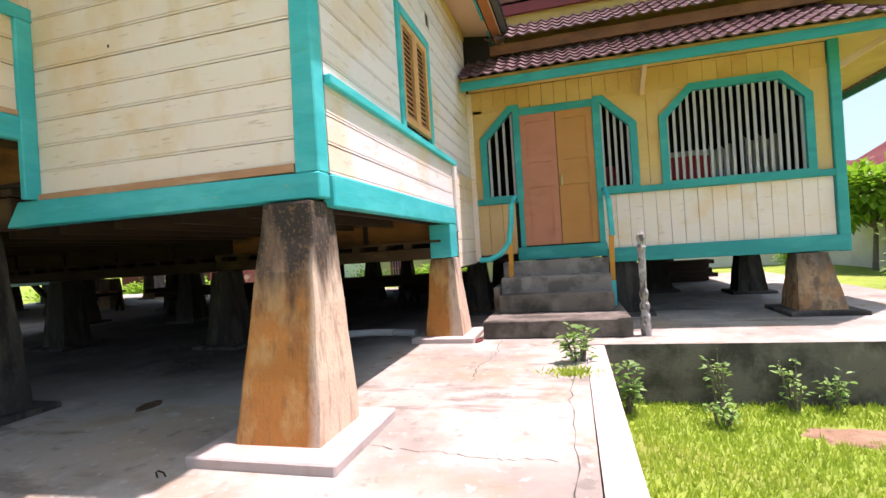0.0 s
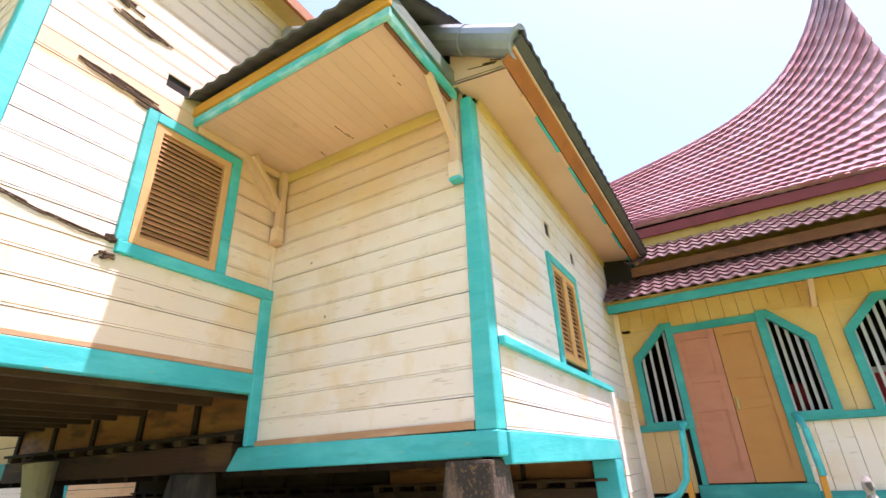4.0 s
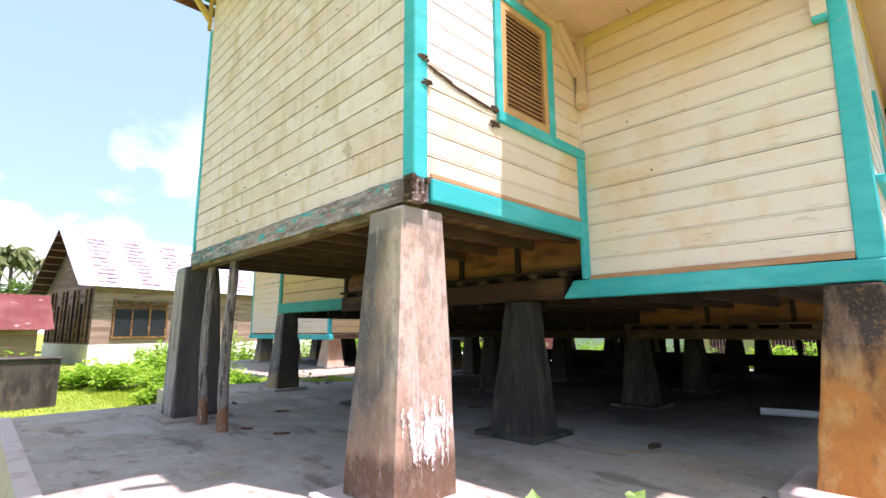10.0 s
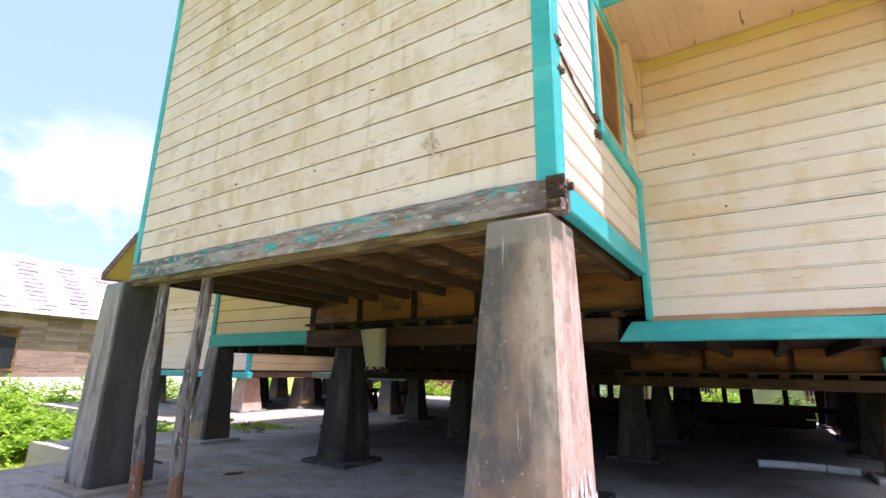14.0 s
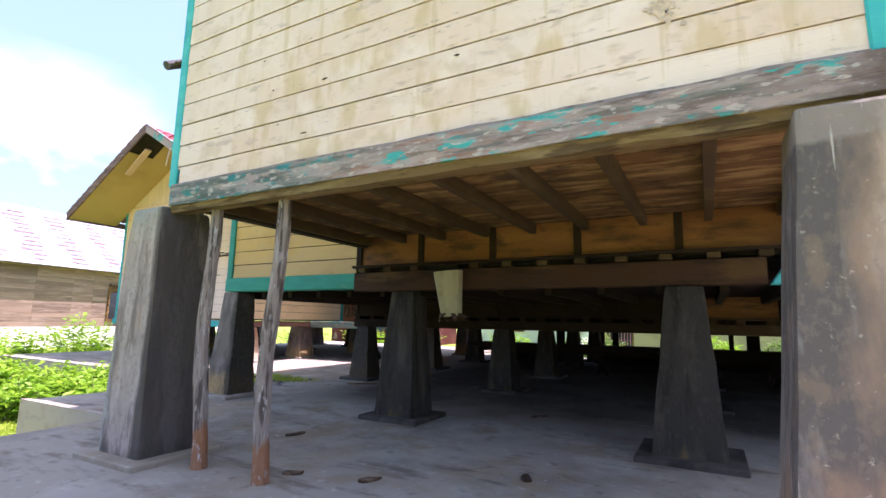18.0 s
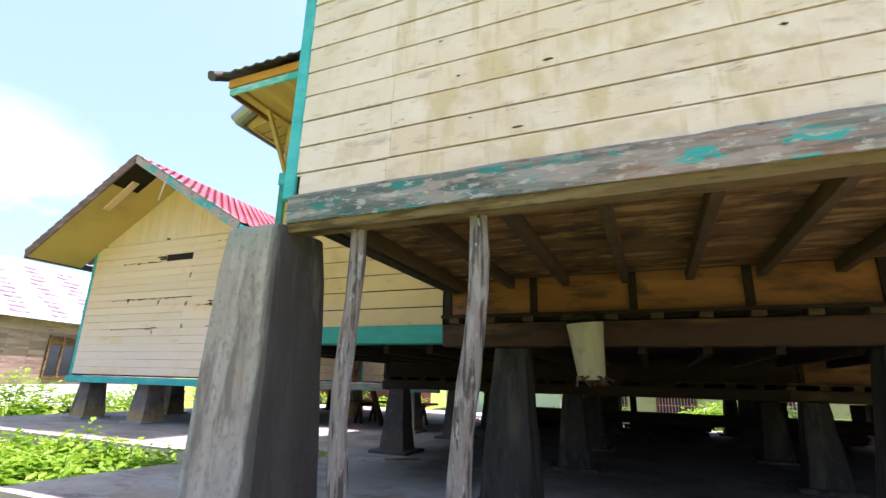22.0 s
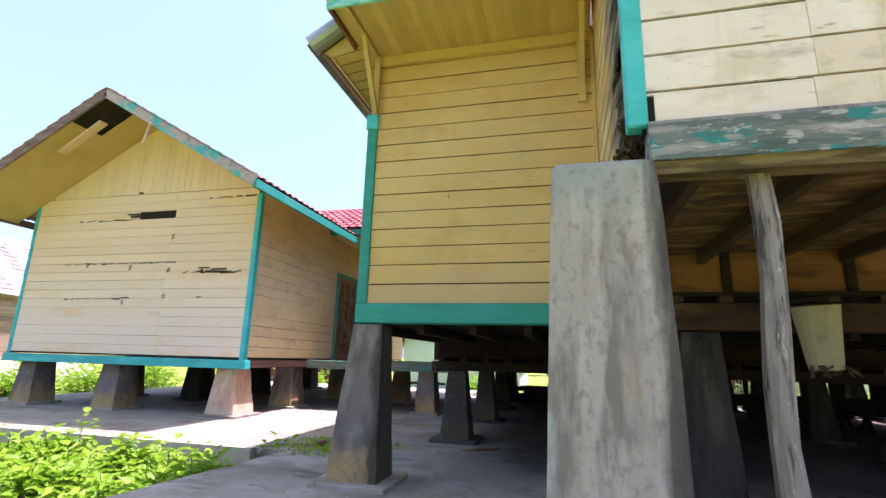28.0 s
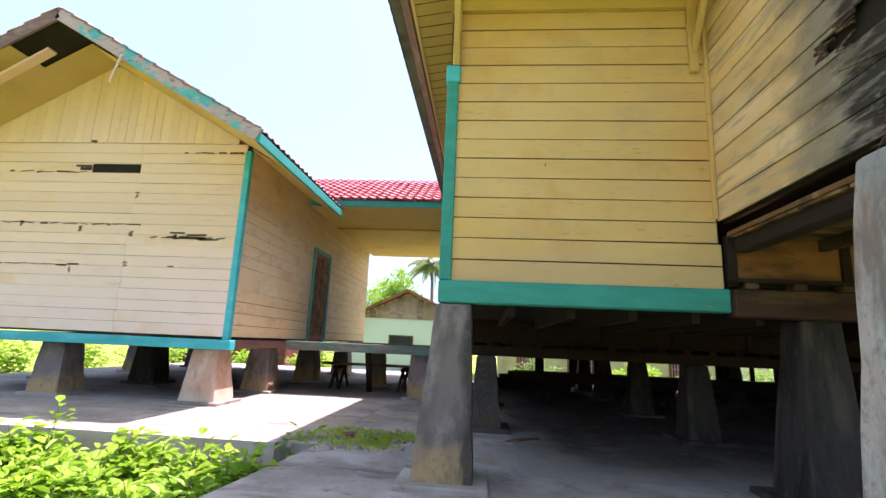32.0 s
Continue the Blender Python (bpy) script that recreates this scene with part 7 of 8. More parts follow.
def blades(name, count, spots, seed, height):
    rng = random.Random(seed)
    verts, faces = [], []
    for k in range(count):
        x0, x1, y0, y1 = spots[k % len(spots)]
        x, y = rng.uniform(x0, x1), rng.uniform(y0, y1)
        if any((x - px) ** 2 / (pr * pr) + (y - py) ** 2 / (0.3 * pr * pr) < rng.uniform(0.35, 1.1) for px, py, pr in BARE) or noise.noise((x * 0.9, y * 0.9, 3.3)) < -0.9:
            continue
        z = lawn_z(x, y) - 0.01
        a, h = rng.uniform(0, 6.28), height * rng.uniform(0.5, 1.3)
        dx, dy, lx, ly = 0.012 * math.cos(a), 0.012 * math.sin(a), rng.uniform(-0.5, 0.5) * h, rng.uniform(-0.5, 0.5) * h
        i = len(verts)
        verts += [(x - dx, y - dy, z), (x + dx, y + dy, z), (x + lx, y + ly, z + h)]
        faces.append((i, i + 1, i + 2))
    me = bpy.data.meshes.new(name)
    me.from_pydata(verts, [], faces)
    me.materials.append(BLADE)
    tagged(new(name, me), "short bright green grass blades of the lawn", "grass", kind="stuff")


BARE = [(-4.65, -2.75, 1.0), (-2.2, -2.7, 0.55), (6.5, 4.75, 0.5)]


def lawn_z(x, y):
    i, j = math.floor(x), math.floor(y)
    q = lambda a, b: -0.62 + 0.10 * noise.noise((a * 0.25, b * 0.25, 0))
    u, v = x - i, y - j
    return (q(i, j) * (1 - u) + q(i + 1, j) * u) * (1 - v) + (q(i, j + 1) * (1 - u) + q(i + 1, j + 1) * u) * v


rng = random.Random(90)
for px, py, pr in BARE:
    bm = bmesh.new()
    k = 34
    rim = [0.9 + 0.13 * math.sin(3 * 6.283 * i / k + px) + 0.08 * math.sin(7 * 6.283 * i / k + py) + rng.uniform(-0.04, 0.04) for i in range(k)]
    rings = []
    for f, up in ((0.02, 0.022), (0.4, 0.02), (0.75, 0.014), (1.0, -0.02)):
        ring = []
        for i in range(k):
            x, y = px + pr * f * rim[i] * math.cos(6.283 * i / k), py + 0.55 * pr * f * rim[i] * math.sin(6.283 * i / k)
            ring.append(bm.verts.new((x, y, lawn_z(x, y) + up)))
        rings.append(ring)
    bm.faces.new(rings[0])
    for a, b in zip(rings, rings[1:]):
        for i in range(k):
            bm.faces.new((a[i], b[i], b[(i + 1) % k], a[(i + 1) % k]))
    solid("bare_patch", bm, SOIL, "bare brown soil patch in the lawn", "soil", "structure")
# cracks and stains of the slab
for pts in ([(4.1, 5.5), (4.14, 4.6), (4.08, 3.6), (4.13, 2.6), (4.07, 1.4), (4.12, 0.2)], [(3.2, 6.0), (3.26, 5.2), (3.15, 4.6), (3.2, 4.0)], [(2.8, 2.6), (3.3, 2.55), (3.7, 2.5), (4.08, 2.52)], [(-7.3, 0.3), (-7.0, 0.62), (-6.4, 0.75), (-5.9, 0.7)],
            [(-0.4, -1.6), (-0.1, -1.55), (0.5, -1.62), (1.2, -1.58), (2.4, -1.6)], [(-9.4, 4.12), (-8.8, 4.6), (-8.3, 4.7), (-7.6, 5.2), (-7.0, 5.3)], [(-9.2, 5.6), (-8.6, 6.2), (-8.4, 7.0)], [(-9.5, 2.2), (-8.9, 2.35), (-8.4, 2.2)], [(-3.0, 1.2), (-2.4, 1.5), (-1.8, 1.45), (-1.0, 1.8)]):
    bm = bmesh.new()
    line = []
    for a, b in zip(pts, pts[1:]):
        for q in range(8):
            f = q / 8
            line.append((a[0] + (b[0] - a[0]) * f + rng.uniform(-0.025, 0.025), a[1] + (b[1] - a[1]) * f + rng.uniform(-0.025, 0.025)))
    prev = None
    for x, y in line:
        wd = rng.uniform(0.001, 0.006)
        cur = [bm.verts.new((x - wd, y - wd * 0.6, 0.002)), bm.verts.new((x + wd, y + wd * 0.6, 0.002))]
        if prev:
            bm.faces.new((prev[0], prev[1], cur[1], cur[0]))
        prev = cur
    solid("floor_crack", bm, CRACK, "dirt-filled crack in the concrete floor", "crack", "structure")
# deep shade under the rear of the house painted as a dark floor sheet, thinning out to bare concrete
FLOOR_SHADE = mat("shaded_floor_tone", (0.13, 0.108, 0.088), [((0.075, 0.062, 0.05), (0.8, 0.8, 1), 0.47, 0.62, 0.8), ((0.19, 0.165, 0.135), (1.6, 1.6, 1), 0.52, 0.64, 0.7), ((0.335, 0.3, 0.252), ("Y", 2.6, (0.8, 0.8, 0.8)), 5.9, 4.7, 1.0),
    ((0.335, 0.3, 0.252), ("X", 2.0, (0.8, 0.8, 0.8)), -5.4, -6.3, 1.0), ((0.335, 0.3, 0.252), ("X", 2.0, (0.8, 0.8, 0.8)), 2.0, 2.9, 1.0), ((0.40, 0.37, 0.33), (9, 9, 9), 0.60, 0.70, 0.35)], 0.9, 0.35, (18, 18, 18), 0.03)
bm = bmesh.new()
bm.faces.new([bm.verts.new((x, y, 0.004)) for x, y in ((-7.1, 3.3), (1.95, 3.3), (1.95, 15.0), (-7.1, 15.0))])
solid("dirt_layer", bm, FLOOR_SHADE, "dark floor sheet with the shade under the rear rooms painted in", "dirt", "structure")
blades("lawn_grass", 60000, [(-13, 1, -4.6, -2.05), (-20, -8, -7, -2.0), (-22, -8, -2, 2)], 5, 0.06)
blades("bed_grass", 26000, [(4.48, 8.6, 1.2, 5.58)], 6, 0.07)
blades("side_grass", 20000, [(-20, -10, 0.5, 4.0)], 7, 0.07)


def tuft(name, spots, count, seed, label):
    """Low weeds on the slab."""
    rng = random.Random(seed)
    verts, faces = [], []
    for k in range(count):
        x0, y0, r = spots[k % len(spots)]
        x, y = rng.gauss(x0, r), rng.gauss(y0, r * 0.6)
        a, h = rng.uniform(0, 6.28), rng.uniform(0.02, 0.07)
        i = len(verts)
        verts += [(x - 0.012 * math.cos(a), y - 0.012 * math.sin(a), 0.0), (x + 0.012 * math.cos(a), y + 0.012 * math.sin(a), 0.0), (x + rng.uniform(-0.04, 0.04), y + rng.uniform(-0.04, 0.04), h)]
        faces.append((i, i + 1, i + 2))
    me = bpy.data.meshes.new(name)
    me.from_pydata(verts, [], faces)
    me.materials.append(BLADE)
    tagged(new(name, me), label, "weeds", kind="stuff")


tuft("slab_weeds", [(-9.3, 4.5, 0.22), (-9.0, 4.9, 0.25), (-8.7, 4.7, 0.2), (-9.4, 5.1, 0.2), (-8.9, 4.3, 0.12), (-9.1, 4.2, 0.3), (-8.6, 4.9, 0.3), (4.12, 4.4, 0.12), (-9.3, 4.8, 0.2)], 2400, 91, "low green weeds in the slab's cracks")


# ---- concrete box, fence ----
tank = thing("concrete_tank", (-13.9, -1.3, -0.62), "dark stained square concrete water tank on the lawn", "tank")
for a in ((-14.6, -13.45, -2.05, -1.93), (-14.6, -13.45, -0.72, -0.6), (-13.57, -13.45, -1.93, -0.72), (-14.6, -14.48, -1.93, -0.72)):
    box_part("side", tank, TANK, *a, -0.7, 0.62, 0.012)
box_part("lid", tank, TANK, -14.64, -13.41, -2.09, -0.56, 0.621, 0.66, 0.01)
fence = thing("paling_fence", (-17, -4.8, -0.62), "pale weathered paling fence with gaps", "fence")
PALING = mat("pale_paling_wood", (0.46, 0.40, 0.32), [((0.24, 0.20, 0.16), (9, 9, 2), 0.5, 0.64, 0.8)], 0.9, 0.6, (40, 40, 4))
rng = random.Random(61)
for k, x in enumerate((-11.9, -12.6, -13.4, -14.2, -15.0, -15.9, -16.2, -17.2, -18.6, -20.2, -22.0, -23.6, -25.4, -26.6, -28.0, -29.2)):
    y = -4.62 - 0.05 * (-13.4 - x)
    bar_part("paling", fence, PALING, (x, y, -0.7), (x + rng.uniform(-0.08, 0.08), y + rng.uniform(-0.03, 0.03), 1.42 + rng.uniform(-0.3, 0.12)), 0.05, 0.12 if k % 3 == 0 else 0.08)
for z in (0.0, 0.8):
    bar_part("rail", fence, PALING, (-11.9, -4.50, z), (-29.2, -5.38, z), 0.04, 0.05)

# ---- neighbours' houses ----
nb = thing("timber_house", (-36, 12, -0.6), "unpainted grey timber house with a patched white and red sheet roof", "house", "neighbours' houses")
bm = bmesh.new()
add_hull(bm, [(-40, 2.7, -0.7), (-32, 2.7, -0.7), (-32, 24, -0.7), (-40, 24, -0.7)], [(-40, 2.7, 0.6), (-32, 2.7, 0.6), (-32, 24, 0.6), (-40, 24, 0.6)])
part("foundation", bm, PALE_WALL, nb)
bm = bmesh.new()
add_box(bm, -39.95, -32.05, 2.75, 23.9, 0.6, 4.2)
add_hull(bm, [(-39.9, 2.76, 4.2), (-32.1, 2.76, 4.2), (-36, 2.76, 7.5)], [(-39.9, 23.9, 4.2), (-32.1, 23.9, 4.2), (-36, 23.9, 7.5)])
w = part("wall", bm, OLDBOARD, nb)
clad(w, "x", -32.04, 1, 2.75, 12.0, 0.62, 4.15, 0.25, OLDBOARD, holes=[(3.75, 7.0, 0.95, 3.35)], joints=(8.2, 10.0), rng=random.Random(70))
clad(w, "x", -32.04, 1, 12.0, 23.9, 0.62, 4.15, 0.25, OLDBOARD, holes=[(14.1, 16.7, 1.0, 3.4)], joints=(13.2, 19.0), rng=random.Random(71))
clad(w, "y", 2.74, -1, -39.9, -32.1, 0.62, 4.15, 0.25, OLDBOARD, holes=[(-34.5, -33.2, 1.0, 3.2)], joints=(-36,), rng=random.Random(72))
for y0, y1 in ((3.85, 6.9), (14.2, 16.6)):
    win = box_part("window", nb, GLASS_D, -32.03, -32.0, y0, y1, 1.05, 2.7, 0)
    for k in range(4):
        yy = y0 + (y1 - y0) * k / 3
        box_part("mullion", win, UNDER, -32.0, -31.94, yy - 0.05, yy + 0.05, 1.0, 3.25, 0)
    for k in range(6):
        box_part("louvre", win, UNDER, -32.01, -31.95, y0, y1, 2.75 + k * 0.085, 2.79 + k * 0.085, 0)
    box_part("sill", win, UNDER, -32.0, -31.9, y0 - 0.1, y1 + 0.1, 0.95, 1.04, 0)
for sx in (1, -1):
    d = Vector((sx, 0, -0.845)).normalized()
    corrugated(nb, "roof_sheet", (-36 + sx * 4.55, 1.72, 3.98), (0, 1, 0), -d, 24.2, 5.98, WHITE_ROOF, 0.5, 0.02, "sun-bleached white sheet roof", 0.03, 0)
rng = random.Random(73)
for k in range(120):
    row, colm = k % 12, k // 12
    s, y = 0.5 + row * 0.42, 3.4 + colm * 2.2 + (row % 2) * 0.15 + rng.uniform(-0.2, 0.2)
    c = Vector((-31.45, y, 3.98)) + Vector((-1, 0, 0.845)).normalized() * s + Vector((0.845, 0, 1)).normalized() * 0.03
    bm = bmesh.new()
    t_ = Vector((-1, 0, 0.845)).normalized() * 0.09
    l_ = Vector((0, rng.uniform(0.35, 0.6), 0))
    n_ = Vector((0.845, 0, 1)).normalized() * 0.02
    add_hull(bm, [c - t_ - l_, c - t_ + l_, c + t_ + l_, c + t_ - l_], [c - t_ - l_ + n_, c - t_ + l_ + n_, c + t_ + l_ + n_, c + t_ - l_ + n_])
    part("roof_patch", bm, PATCH, nb)
for k in range(9):
    z = 7.5 - k * 0.42
    bar_part("gable_batten", nb, OLDBOARD, (-36 - (7.75 - z) / 0.845, 1.78, z), (-36 - (7.75 - z) / 0.845, 2.7, z), 0.12, 0.14)
    bar_part("gable_batten", nb, OLDBOARD, (-36 + (7.75 - z) / 0.845, 1.78, z - 0.1), (-36 + (7.75 - z) / 0.845, 2.7, z - 0.1), 0.12, 0.14)

# added dark sheet puts the shade under the gable overhang into colour
bm = bmesh.new()
a = [(-36, 1.75, 7.70), (-40.45, 1.75, 3.94), (-40.45, 2.7, 3.94), (-36, 2.7, 7.70)]
add_hull(bm, a, [(x, y, z + 0.03) for x, y, z in a])
part("roof_lining", bm, BEARER, nb, "dark sheet painting in the shade under the gable overhang")
for k in range(12):
    x = -39.6 + k * 0.66
    bar_part("stud", nb, BEARER if k % 2 else UNDER, (x, 2.68, 0.7), (x, 2.68, 3.9 if k % 3 else 3.0), 0.14, 0.06)
# the house stands askew to the others
nb.matrix_basis = pose(-31.5, 3.0, 0, 0, 0, 10) @ pose(31.5, -3.0, 0) @ nb.matrix_basis


def plain_house(name, x0, x1, y0, y1, wall_h, ridge_h, wall_m, roof_m, along, label, windows=(), over=0.6, grille=None):
    """A neighbour's house with a gable roof; windows (side, from, to, low, high)."""
    ob = thing(name, ((x0 + x1) / 2, (y0 + y1) / 2, -0.62), label, "house", "neighbours' houses")
    bm = bmesh.new()
    add_box(bm, x0, x1, y0, y1, -0.7, wall_h)
    cx, cy = (x0 + x1) / 2, (y0 + y1) / 2
    if along == "y":
        add_hull(bm, [(x0, y0, wall_h), (x1, y0, wall_h), (cx, y0, ridge_h - 0.1)], [(x0, y1, wall_h), (x1, y1, wall_h), (cx, y1, ridge_h - 0.1)])
    else:
        add_hull(bm, [(x0, y0, wall_h), (x0, y1, wall_h), (x0, cy, ridge_h - 0.1)], [(x1, y0, wall_h), (x1, y1, wall_h), (x1, cy, ridge_h - 0.1)])
    part("wall", bm, wall_m, ob)
    half = ((x1 - x0) if along == "y" else (y1 - y0)) / 2
    k = (ridge_h - wall_h) / half
    ln = math.hypot(half + over, (half + over) * k)
    for s in (1, -1):
        low = wall_h - over * k
        if along == "y":
            corrugated(ob, "roof_sheet", (cx + s * (half + over), y0 - over, low), (0, 1, 0), (-s, 0, k), y1 - y0 + 2 * over, ln, roof_m, 0.4, 0.03)
        else:
            corrugated(ob, "roof_sheet", (x0 - over, cy + s * (half + over), low), (1, 0, 0), (0, -s, k), x1 - x0 + 2 * over, ln, roof_m, 0.4, 0.03)
    for side, a, b, z0, z1 in windows:
        def bx(d0, d1, ua, ub, za, zb):
            return {"y0": (ua, ub, y0 - d1, y0 - d0, za, zb), "x1": (x1 + d0, x1 + d1, ua, ub, za, zb), "x0": (x0 - d1, x0 - d0, ua, ub, za, zb)}[side]
        win = box_part("window", ob, GLASS_D, *bx(0.0, 0.02, a, b, z0, z1), 0)
        for t0, t1, zz0, zz1 in ((a - 0.08, a, z0 - 0.08, z1 + 0.08), (b, b + 0.08, z0 - 0.08, z1 + 0.08), (a, b, z1, z1 + 0.08), (a, b, z0 - 0.08, z0)):
            box_part("frame", win, UNDER, *bx(0.0, 0.05, t0, t1, zz0, zz1), 0)
        if grille:
            n_ = int((b - a) / 0.14)
            for i in range(n_):
                u = a + (i + 0.5) * (b - a) / n_
                box_part("bar", win, grille, *bx(0.03, 0.045, u - 0.015, u + 0.015, z0, z1), 0)
            for z in (z0 + (z1 - z0) * 0.35, z0 + (z1 - z0) * 0.7):
                box_part("bar", win, grille, *bx(0.03, 0.05, a, b, z - 0.015, z + 0.015), 0)
    return ob


plain_house("rusty_shed", -36, -29.5, -20, 0.1, 1.75, 3.4, OLDBOARD, RUST_ROOF, "y", "long low shed with a rusty red sheet roof", [("x1", -4, -2.5, -0.1, 0.8)])
plain_house("green_house", -30, -23.5, -19, -4.75, 1.45, 2.45, mat("lime_wall", (0.45, 0.55, 0.08), [((0.36, 0.44, 0.07), (0.6, 0.6, 1), 0.5, 0.7, 0.6)], 0.8), RUST_ROOF, "y", "low lime-green house with a brown-red roof", [("x1", -8.4, -7.2, 0.1, 1.0)])
plain_house("brown_house", -44, -36, -24, -8.2, 2.0, 4.25, OLDBOARD, mat("grey_brown_sheet", (0.13, 0.095, 0.105), [((0.19, 0.15, 0.16), (0.6, 0.6, 0.6), 0.48, 0.62, 0.8)], 0.9, spec=0.05), "y", "low house with a dull brown-grey roof", [("x1", -14, -12.5, 0.2, 1.2)])
mint = plain_house("mint_house", -16.5, -8.6, 30, 38, 2.7, 4.6, MINT_WALL, RUST_ROOF, "y", "mint-white rendered house with a brown gable", [("y0", -13.7, -12.2, 0.7, 1.6)])
for k in range(16):
    x = -16.1 + k * 0.46
    box_part("gable_board", mint, OLDBOARD, x, x + 0.44, 29.93, 29.98, 2.75, 4.5 - abs(x + 0.22 + 12.55) * 0.48, 0)
for sx in (1, -1):
    bar_part("verge_board", mint, BROWN_P, (-12.55, 29.4, 4.62), (-12.55 + sx * 4.5, 29.4, 4.62 - 4.5 * 0.481), 0.06, 0.2)
plain_house("pale_house", -6.5, 5.5, 25, 32, 2.8, 4.6, mat("dull_yellow_wall", (0.42, 0.40, 0.26), [((0.3, 0.29, 0.2), (0.6, 0.6, 1), 0.48, 0.62, 0.6)], 0.85), RUST_ROOF, "x", "pale yellow rendered house with pink window grilles", [("y0", -2.9, -1.2, -0.1, 1.5), ("y0", 2.4, 4.0, -0.1, 1.5), ("y0", -5.6, -4.4, -0.1, 1.3)], grille=PINKBAR)
plain_house("brick_house", -27, -19.5, 27, 34, 2.6, 4.2, RUST_ROOF, WHITE_ROOF, "x", "small red house behind the annex", [("y0", -23.5, -22, 0.4, 1.5)])
plain_house("white_house", 16, 24, 18, 28, 3.0, 5.4, PALE_WALL, RUST_ROOF, "y", "white house with a red-brown roof beyond the lawn", [("x0", 20, 22, 0.6, 1.8)])
plain_house("roadside_house", 9, 20, 28, 36, 2.8, 4.8, PALE_WALL, RUST_ROOF, "x", "pale house across the back garden", [("y0", 11, 13, 0.3, 1.6)])


# ---- trees ----
def palm(x, y, h, seed, spread=3.2):
    rng = random.Random(seed)
    ob = thing("coconut_palm", (x, y, -0.62), "tall coconut palm with drooping fronds", "palm", "far palms")
    st = bmesh.new()
    lean = Vector((rng.uniform(-0.08, 0.08), rng.uniform(-0.08, 0.08), 1))
    pts = [Vector((x, y, -0.7)) + lean * h * f + Vector((0.4 * math.sin(f * 2), 0, 0)) for f in [i / 6 for i in range(7)]]
    add_tube(st, pts, [0.26 - 0.12 * i / 6 for i in range(7)], 7)
    part("trunk", st, BARK, ob)
    top = pts[-1]
    for k in range(20):
        fb = bmesh.new()
        a, rise = 6.28 * k * 0.382 + rng.uniform(-0.2, 0.2), 2.2 - 2.6 * k / 20 + rng.uniform(-0.2, 0.2)
        prev = None
        length = spread * rng.uniform(0.8, 1.15)
        for i in range(9):
            f = i / 8
            p = top + Vector((math.cos(a) * length * f * 0.85, math.sin(a) * length * f * 0.85, rise * length * 0.42 * f - length * 0.8 * f * f))
            side = Vector((-math.sin(a), math.cos(a), 0))
            if i:
                for s in (1, -1):
                    for q in range(3):
                        base = prev.lerp(p, q / 3)
                        add_leaf(fb, base, side * s * 0.8 + Vector((math.cos(a) * 0.5, math.sin(a) * 0.5, -1.0 - 0.5 * f)), Vector((0, 0, 1)), 1.0 * (1.15 - f) + 0.3, 0.13)
            prev = p
        part("frond", fb, PALM, ob)


def tree(x, y, h, r, seed, material=LEAF_D, label="broad dark green tree behind the houses", leaves=2600, size=0.4):
    rng = random.Random(seed)
    ob = thing("tree", (x, y, -0.62), label, "tree", "far trees")
    st, fo = bmesh.new(), bmesh.new()
    add_tube(st, [(x, y, -0.7), (x + 0.1, y, h * 0.3), (x, y + 0.1, h * 0.6)], [0.035 * h, 0.025 * h, 0.012 * h], 7)
    blobs = []
    for k in range(13):
        a, e = rng.uniform(0, 6.28), rng.uniform(-0.3, 1.0)
        c = Vector((x + r * 0.65 * math.cos(a) * (1 - 0.4 * e), y + r * 0.65 * math.sin(a) * (1 - 0.4 * e), h * 0.62 + e * h * 0.28))
        blobs.append((c, r * rng.uniform(0.28, 0.5)))
        add_tube(st, [(x, y, h * 0.35), Vector((x, y, h * 0.45)).lerp(c, 0.5), c], [0.014 * h, 0.008 * h, 0.003 * h], 5)
    for k in range(leaves):
        c, q = blobs[k % len(blobs)]
        d = Vector((rng.gauss(0, 1), rng.gauss(0, 1), rng.gauss(0, 1))).normalized()
        p = c + d * q * rng.uniform(0.55, 1.05)
        add_leaf(fo, p, d + Vector((rng.uniform(-0.6, 0.6), rng.uniform(-0.6, 0.6), -0.3)), Vector((0, 0, 1)), size * rng.uniform(0.7, 1.3), size * 0.6)
    part("trunk", st, BARK, ob)
    part("crown", fo, material, ob)


rng = random.Random(80)
for k in range(15):
    palm(-57 - rng.uniform(0, 14), -24 + k * 1.9 + rng.uniform(-0.8, 0.8), rng.uniform(8.6, 10.6), 200 + k, 2.3)
for k in range(13):
    tree(-58 - rng.uniform(0, 8), -30 + k * 2.9, rng.uniform(5.6, 7.2), 3.0, 230 + k, LEAF_D, leaves=1500, size=0.5)
palm(-13.0, 47, 10.2, 260, 3.0)
palm(-66, 9.2, 11.2, 261, 2.2)
tree(-17.2, 45, 7.8, 3.4, 262, LEAF)
tree(15.5, 22, 3.0, 2.0, 263, LEAF)
for k in range(9):
    tree(-46 + k * 9.5, 62 + rng.uniform(-4, 8), rng.uniform(5.5, 8), 4.2, 270 + k, LEAF_D, leaves=1100, size=0.6)
# unseen trees added on the other two sides, shutting in the open lawn
for k in range(6):
    tree(44 + rng.uniform(-4, 6), -6 + k * 10, rng.uniform(5.5, 8), 4.2, 290 + k, LEAF_D, leaves=1100, size=0.6)
for k in range(7):
    tree(-36 + k * 12, -46 + rng.uniform(-4, 4), rng.uniform(6, 9), 4.6, 300 + k, LEAF_D, leaves=900, size=0.7)

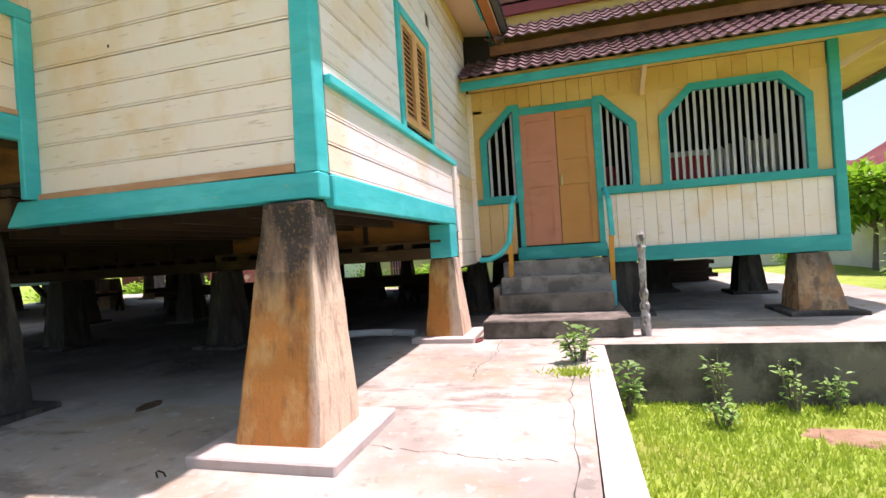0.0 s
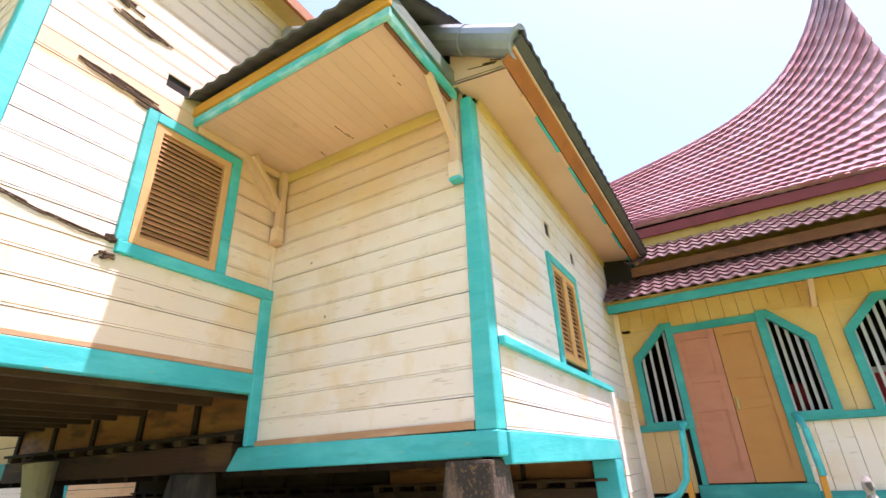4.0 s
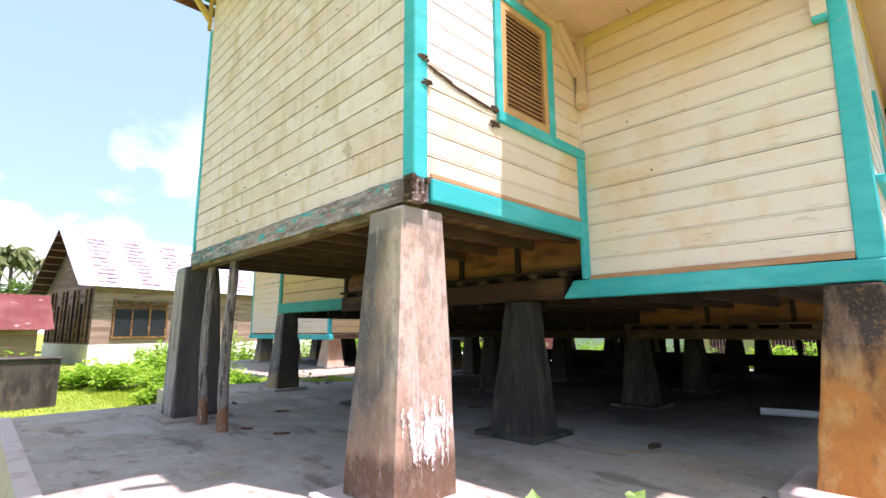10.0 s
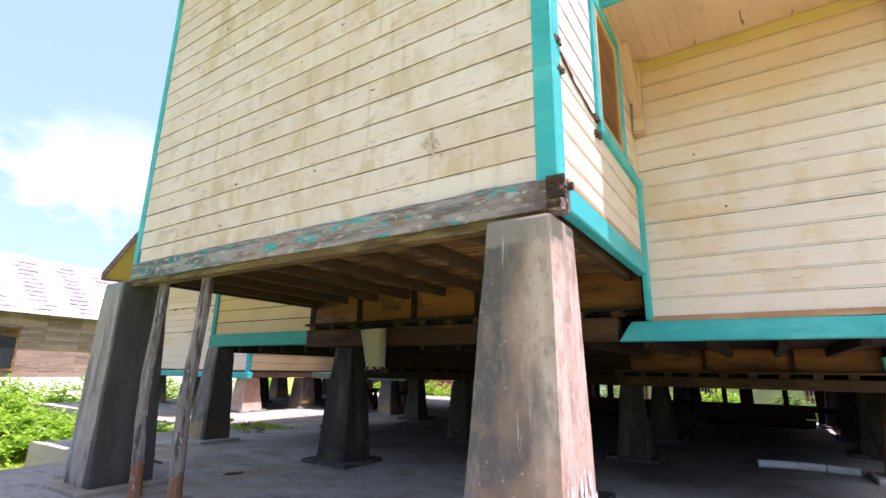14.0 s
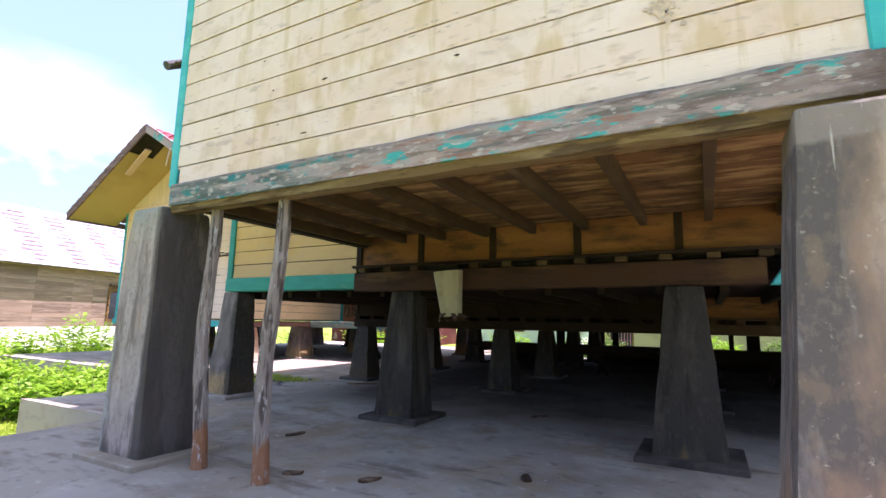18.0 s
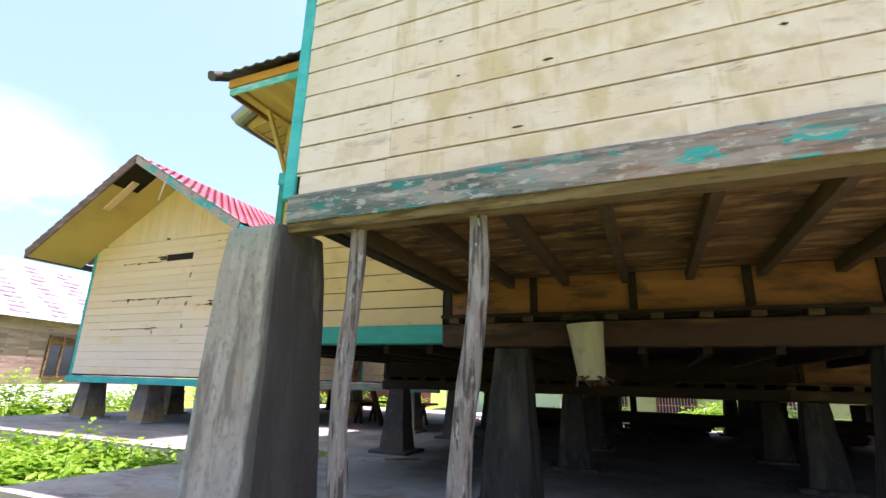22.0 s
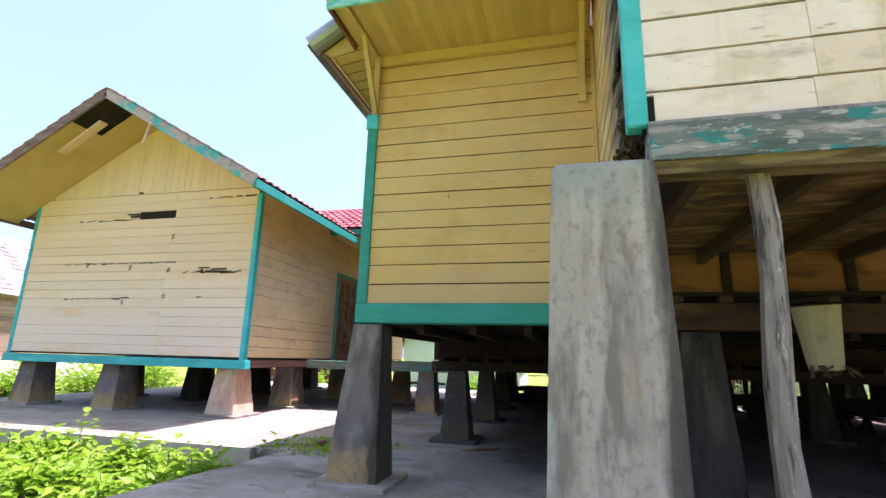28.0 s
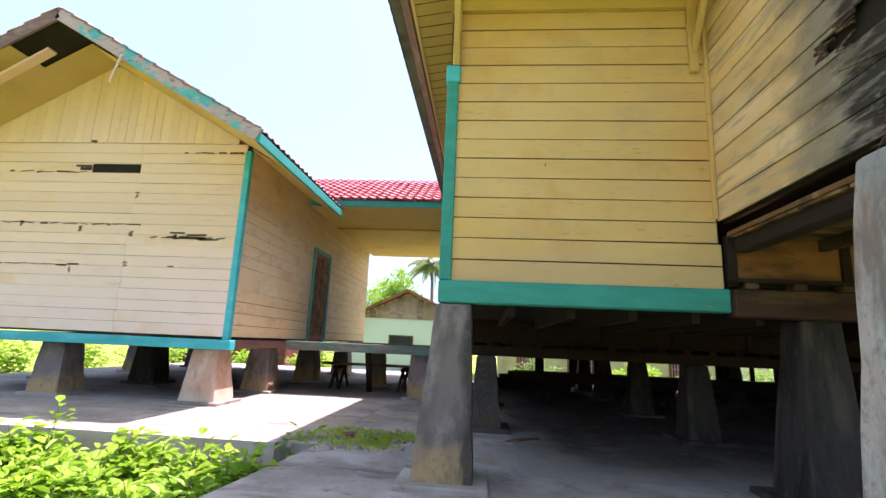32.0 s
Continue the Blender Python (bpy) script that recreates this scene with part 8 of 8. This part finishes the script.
# ---- clouds, far off ----
cm = bpy.data.materials.new("cloud")
cm.use_nodes = True
ct = cm.node_tree
for nd in list(ct.nodes):
    ct.nodes.remove(nd)
out_n, em, tp, mx = (ct.nodes.new("ShaderNode" + k) for k in ("OutputMaterial", "Emission", "BsdfTransparent", "MixShader"))
geo, mp, nz, rg, sep, fade, mul = (ct.nodes.new("ShaderNode" + k) for k in ("NewGeometry", "Mapping", "TexNoise", "MapRange", "SeparateXYZ", "MapRange", "Math"))
mp.inputs["Scale"].default_value = (0.0016, 0.0016, 0.0027)
nz.inputs["Detail"].default_value, nz.inputs["Scale"].default_value, nz.inputs["Roughness"].default_value = 6, 1.0, 0.5
rg.inputs[1].default_value, rg.inputs[2].default_value = 0.50, 0.62
fade.inputs[1].default_value, fade.inputs[2].default_value, fade.inputs[3].default_value, fade.inputs[4].default_value = 380, 640, 1.0, 0.0
west, mul_w = ct.nodes.new("ShaderNodeMapRange"), ct.nodes.new("ShaderNodeMath")
west.inputs[1].default_value, west.inputs[2].default_value = -1120, -1340
mul_w.operation = "MULTIPLY"
mul.operation = "MULTIPLY"
em.inputs[0].default_value, em.inputs[1].default_value = (1.0, 0.99, 0.97, 1), 1.0
ct.links.new(geo.outputs["Position"], mp.inputs[0])
ct.links.new(mp.outputs[0], nz.inputs["Vector"])
ct.links.new(nz.outputs["Fac"], rg.inputs[0])
ct.links.new(geo.outputs["Position"], sep.inputs[0])
ct.links.new(sep.outputs["Z"], fade.inputs[0])
ct.links.new(rg.outputs[0], mul.inputs[0])
ct.links.new(fade.outputs[0], mul.inputs[1])
ct.links.new(sep.outputs["X"], west.inputs[0])
ct.links.new(mul.outputs[0], mul_w.inputs[0])
ct.links.new(west.outputs[0], mul_w.inputs[1])
ct.links.new(mul_w.outputs[0], mx.inputs[0])
ct.links.new(tp.outputs[0], mx.inputs[1])
ct.links.new(em.outputs[0], mx.inputs[2])
ct.links.new(mx.outputs[0], out_n.inputs[0])
bm = bmesh.new()
prev = None
for i in range(65):
    a = 2 * math.pi * i / 64
    cur = [bm.verts.new((1400 * math.cos(a), 1400 * math.sin(a), z)) for z in (-20, 950)]
    if prev:
        bm.faces.new((prev[0], cur[0], cur[1], prev[1]))
    prev = cur
clouds = solid("backdrop", bm, cm, "white fair-weather clouds low in a pale blue sky", "sky", "structure")
clouds.visible_shadow = False
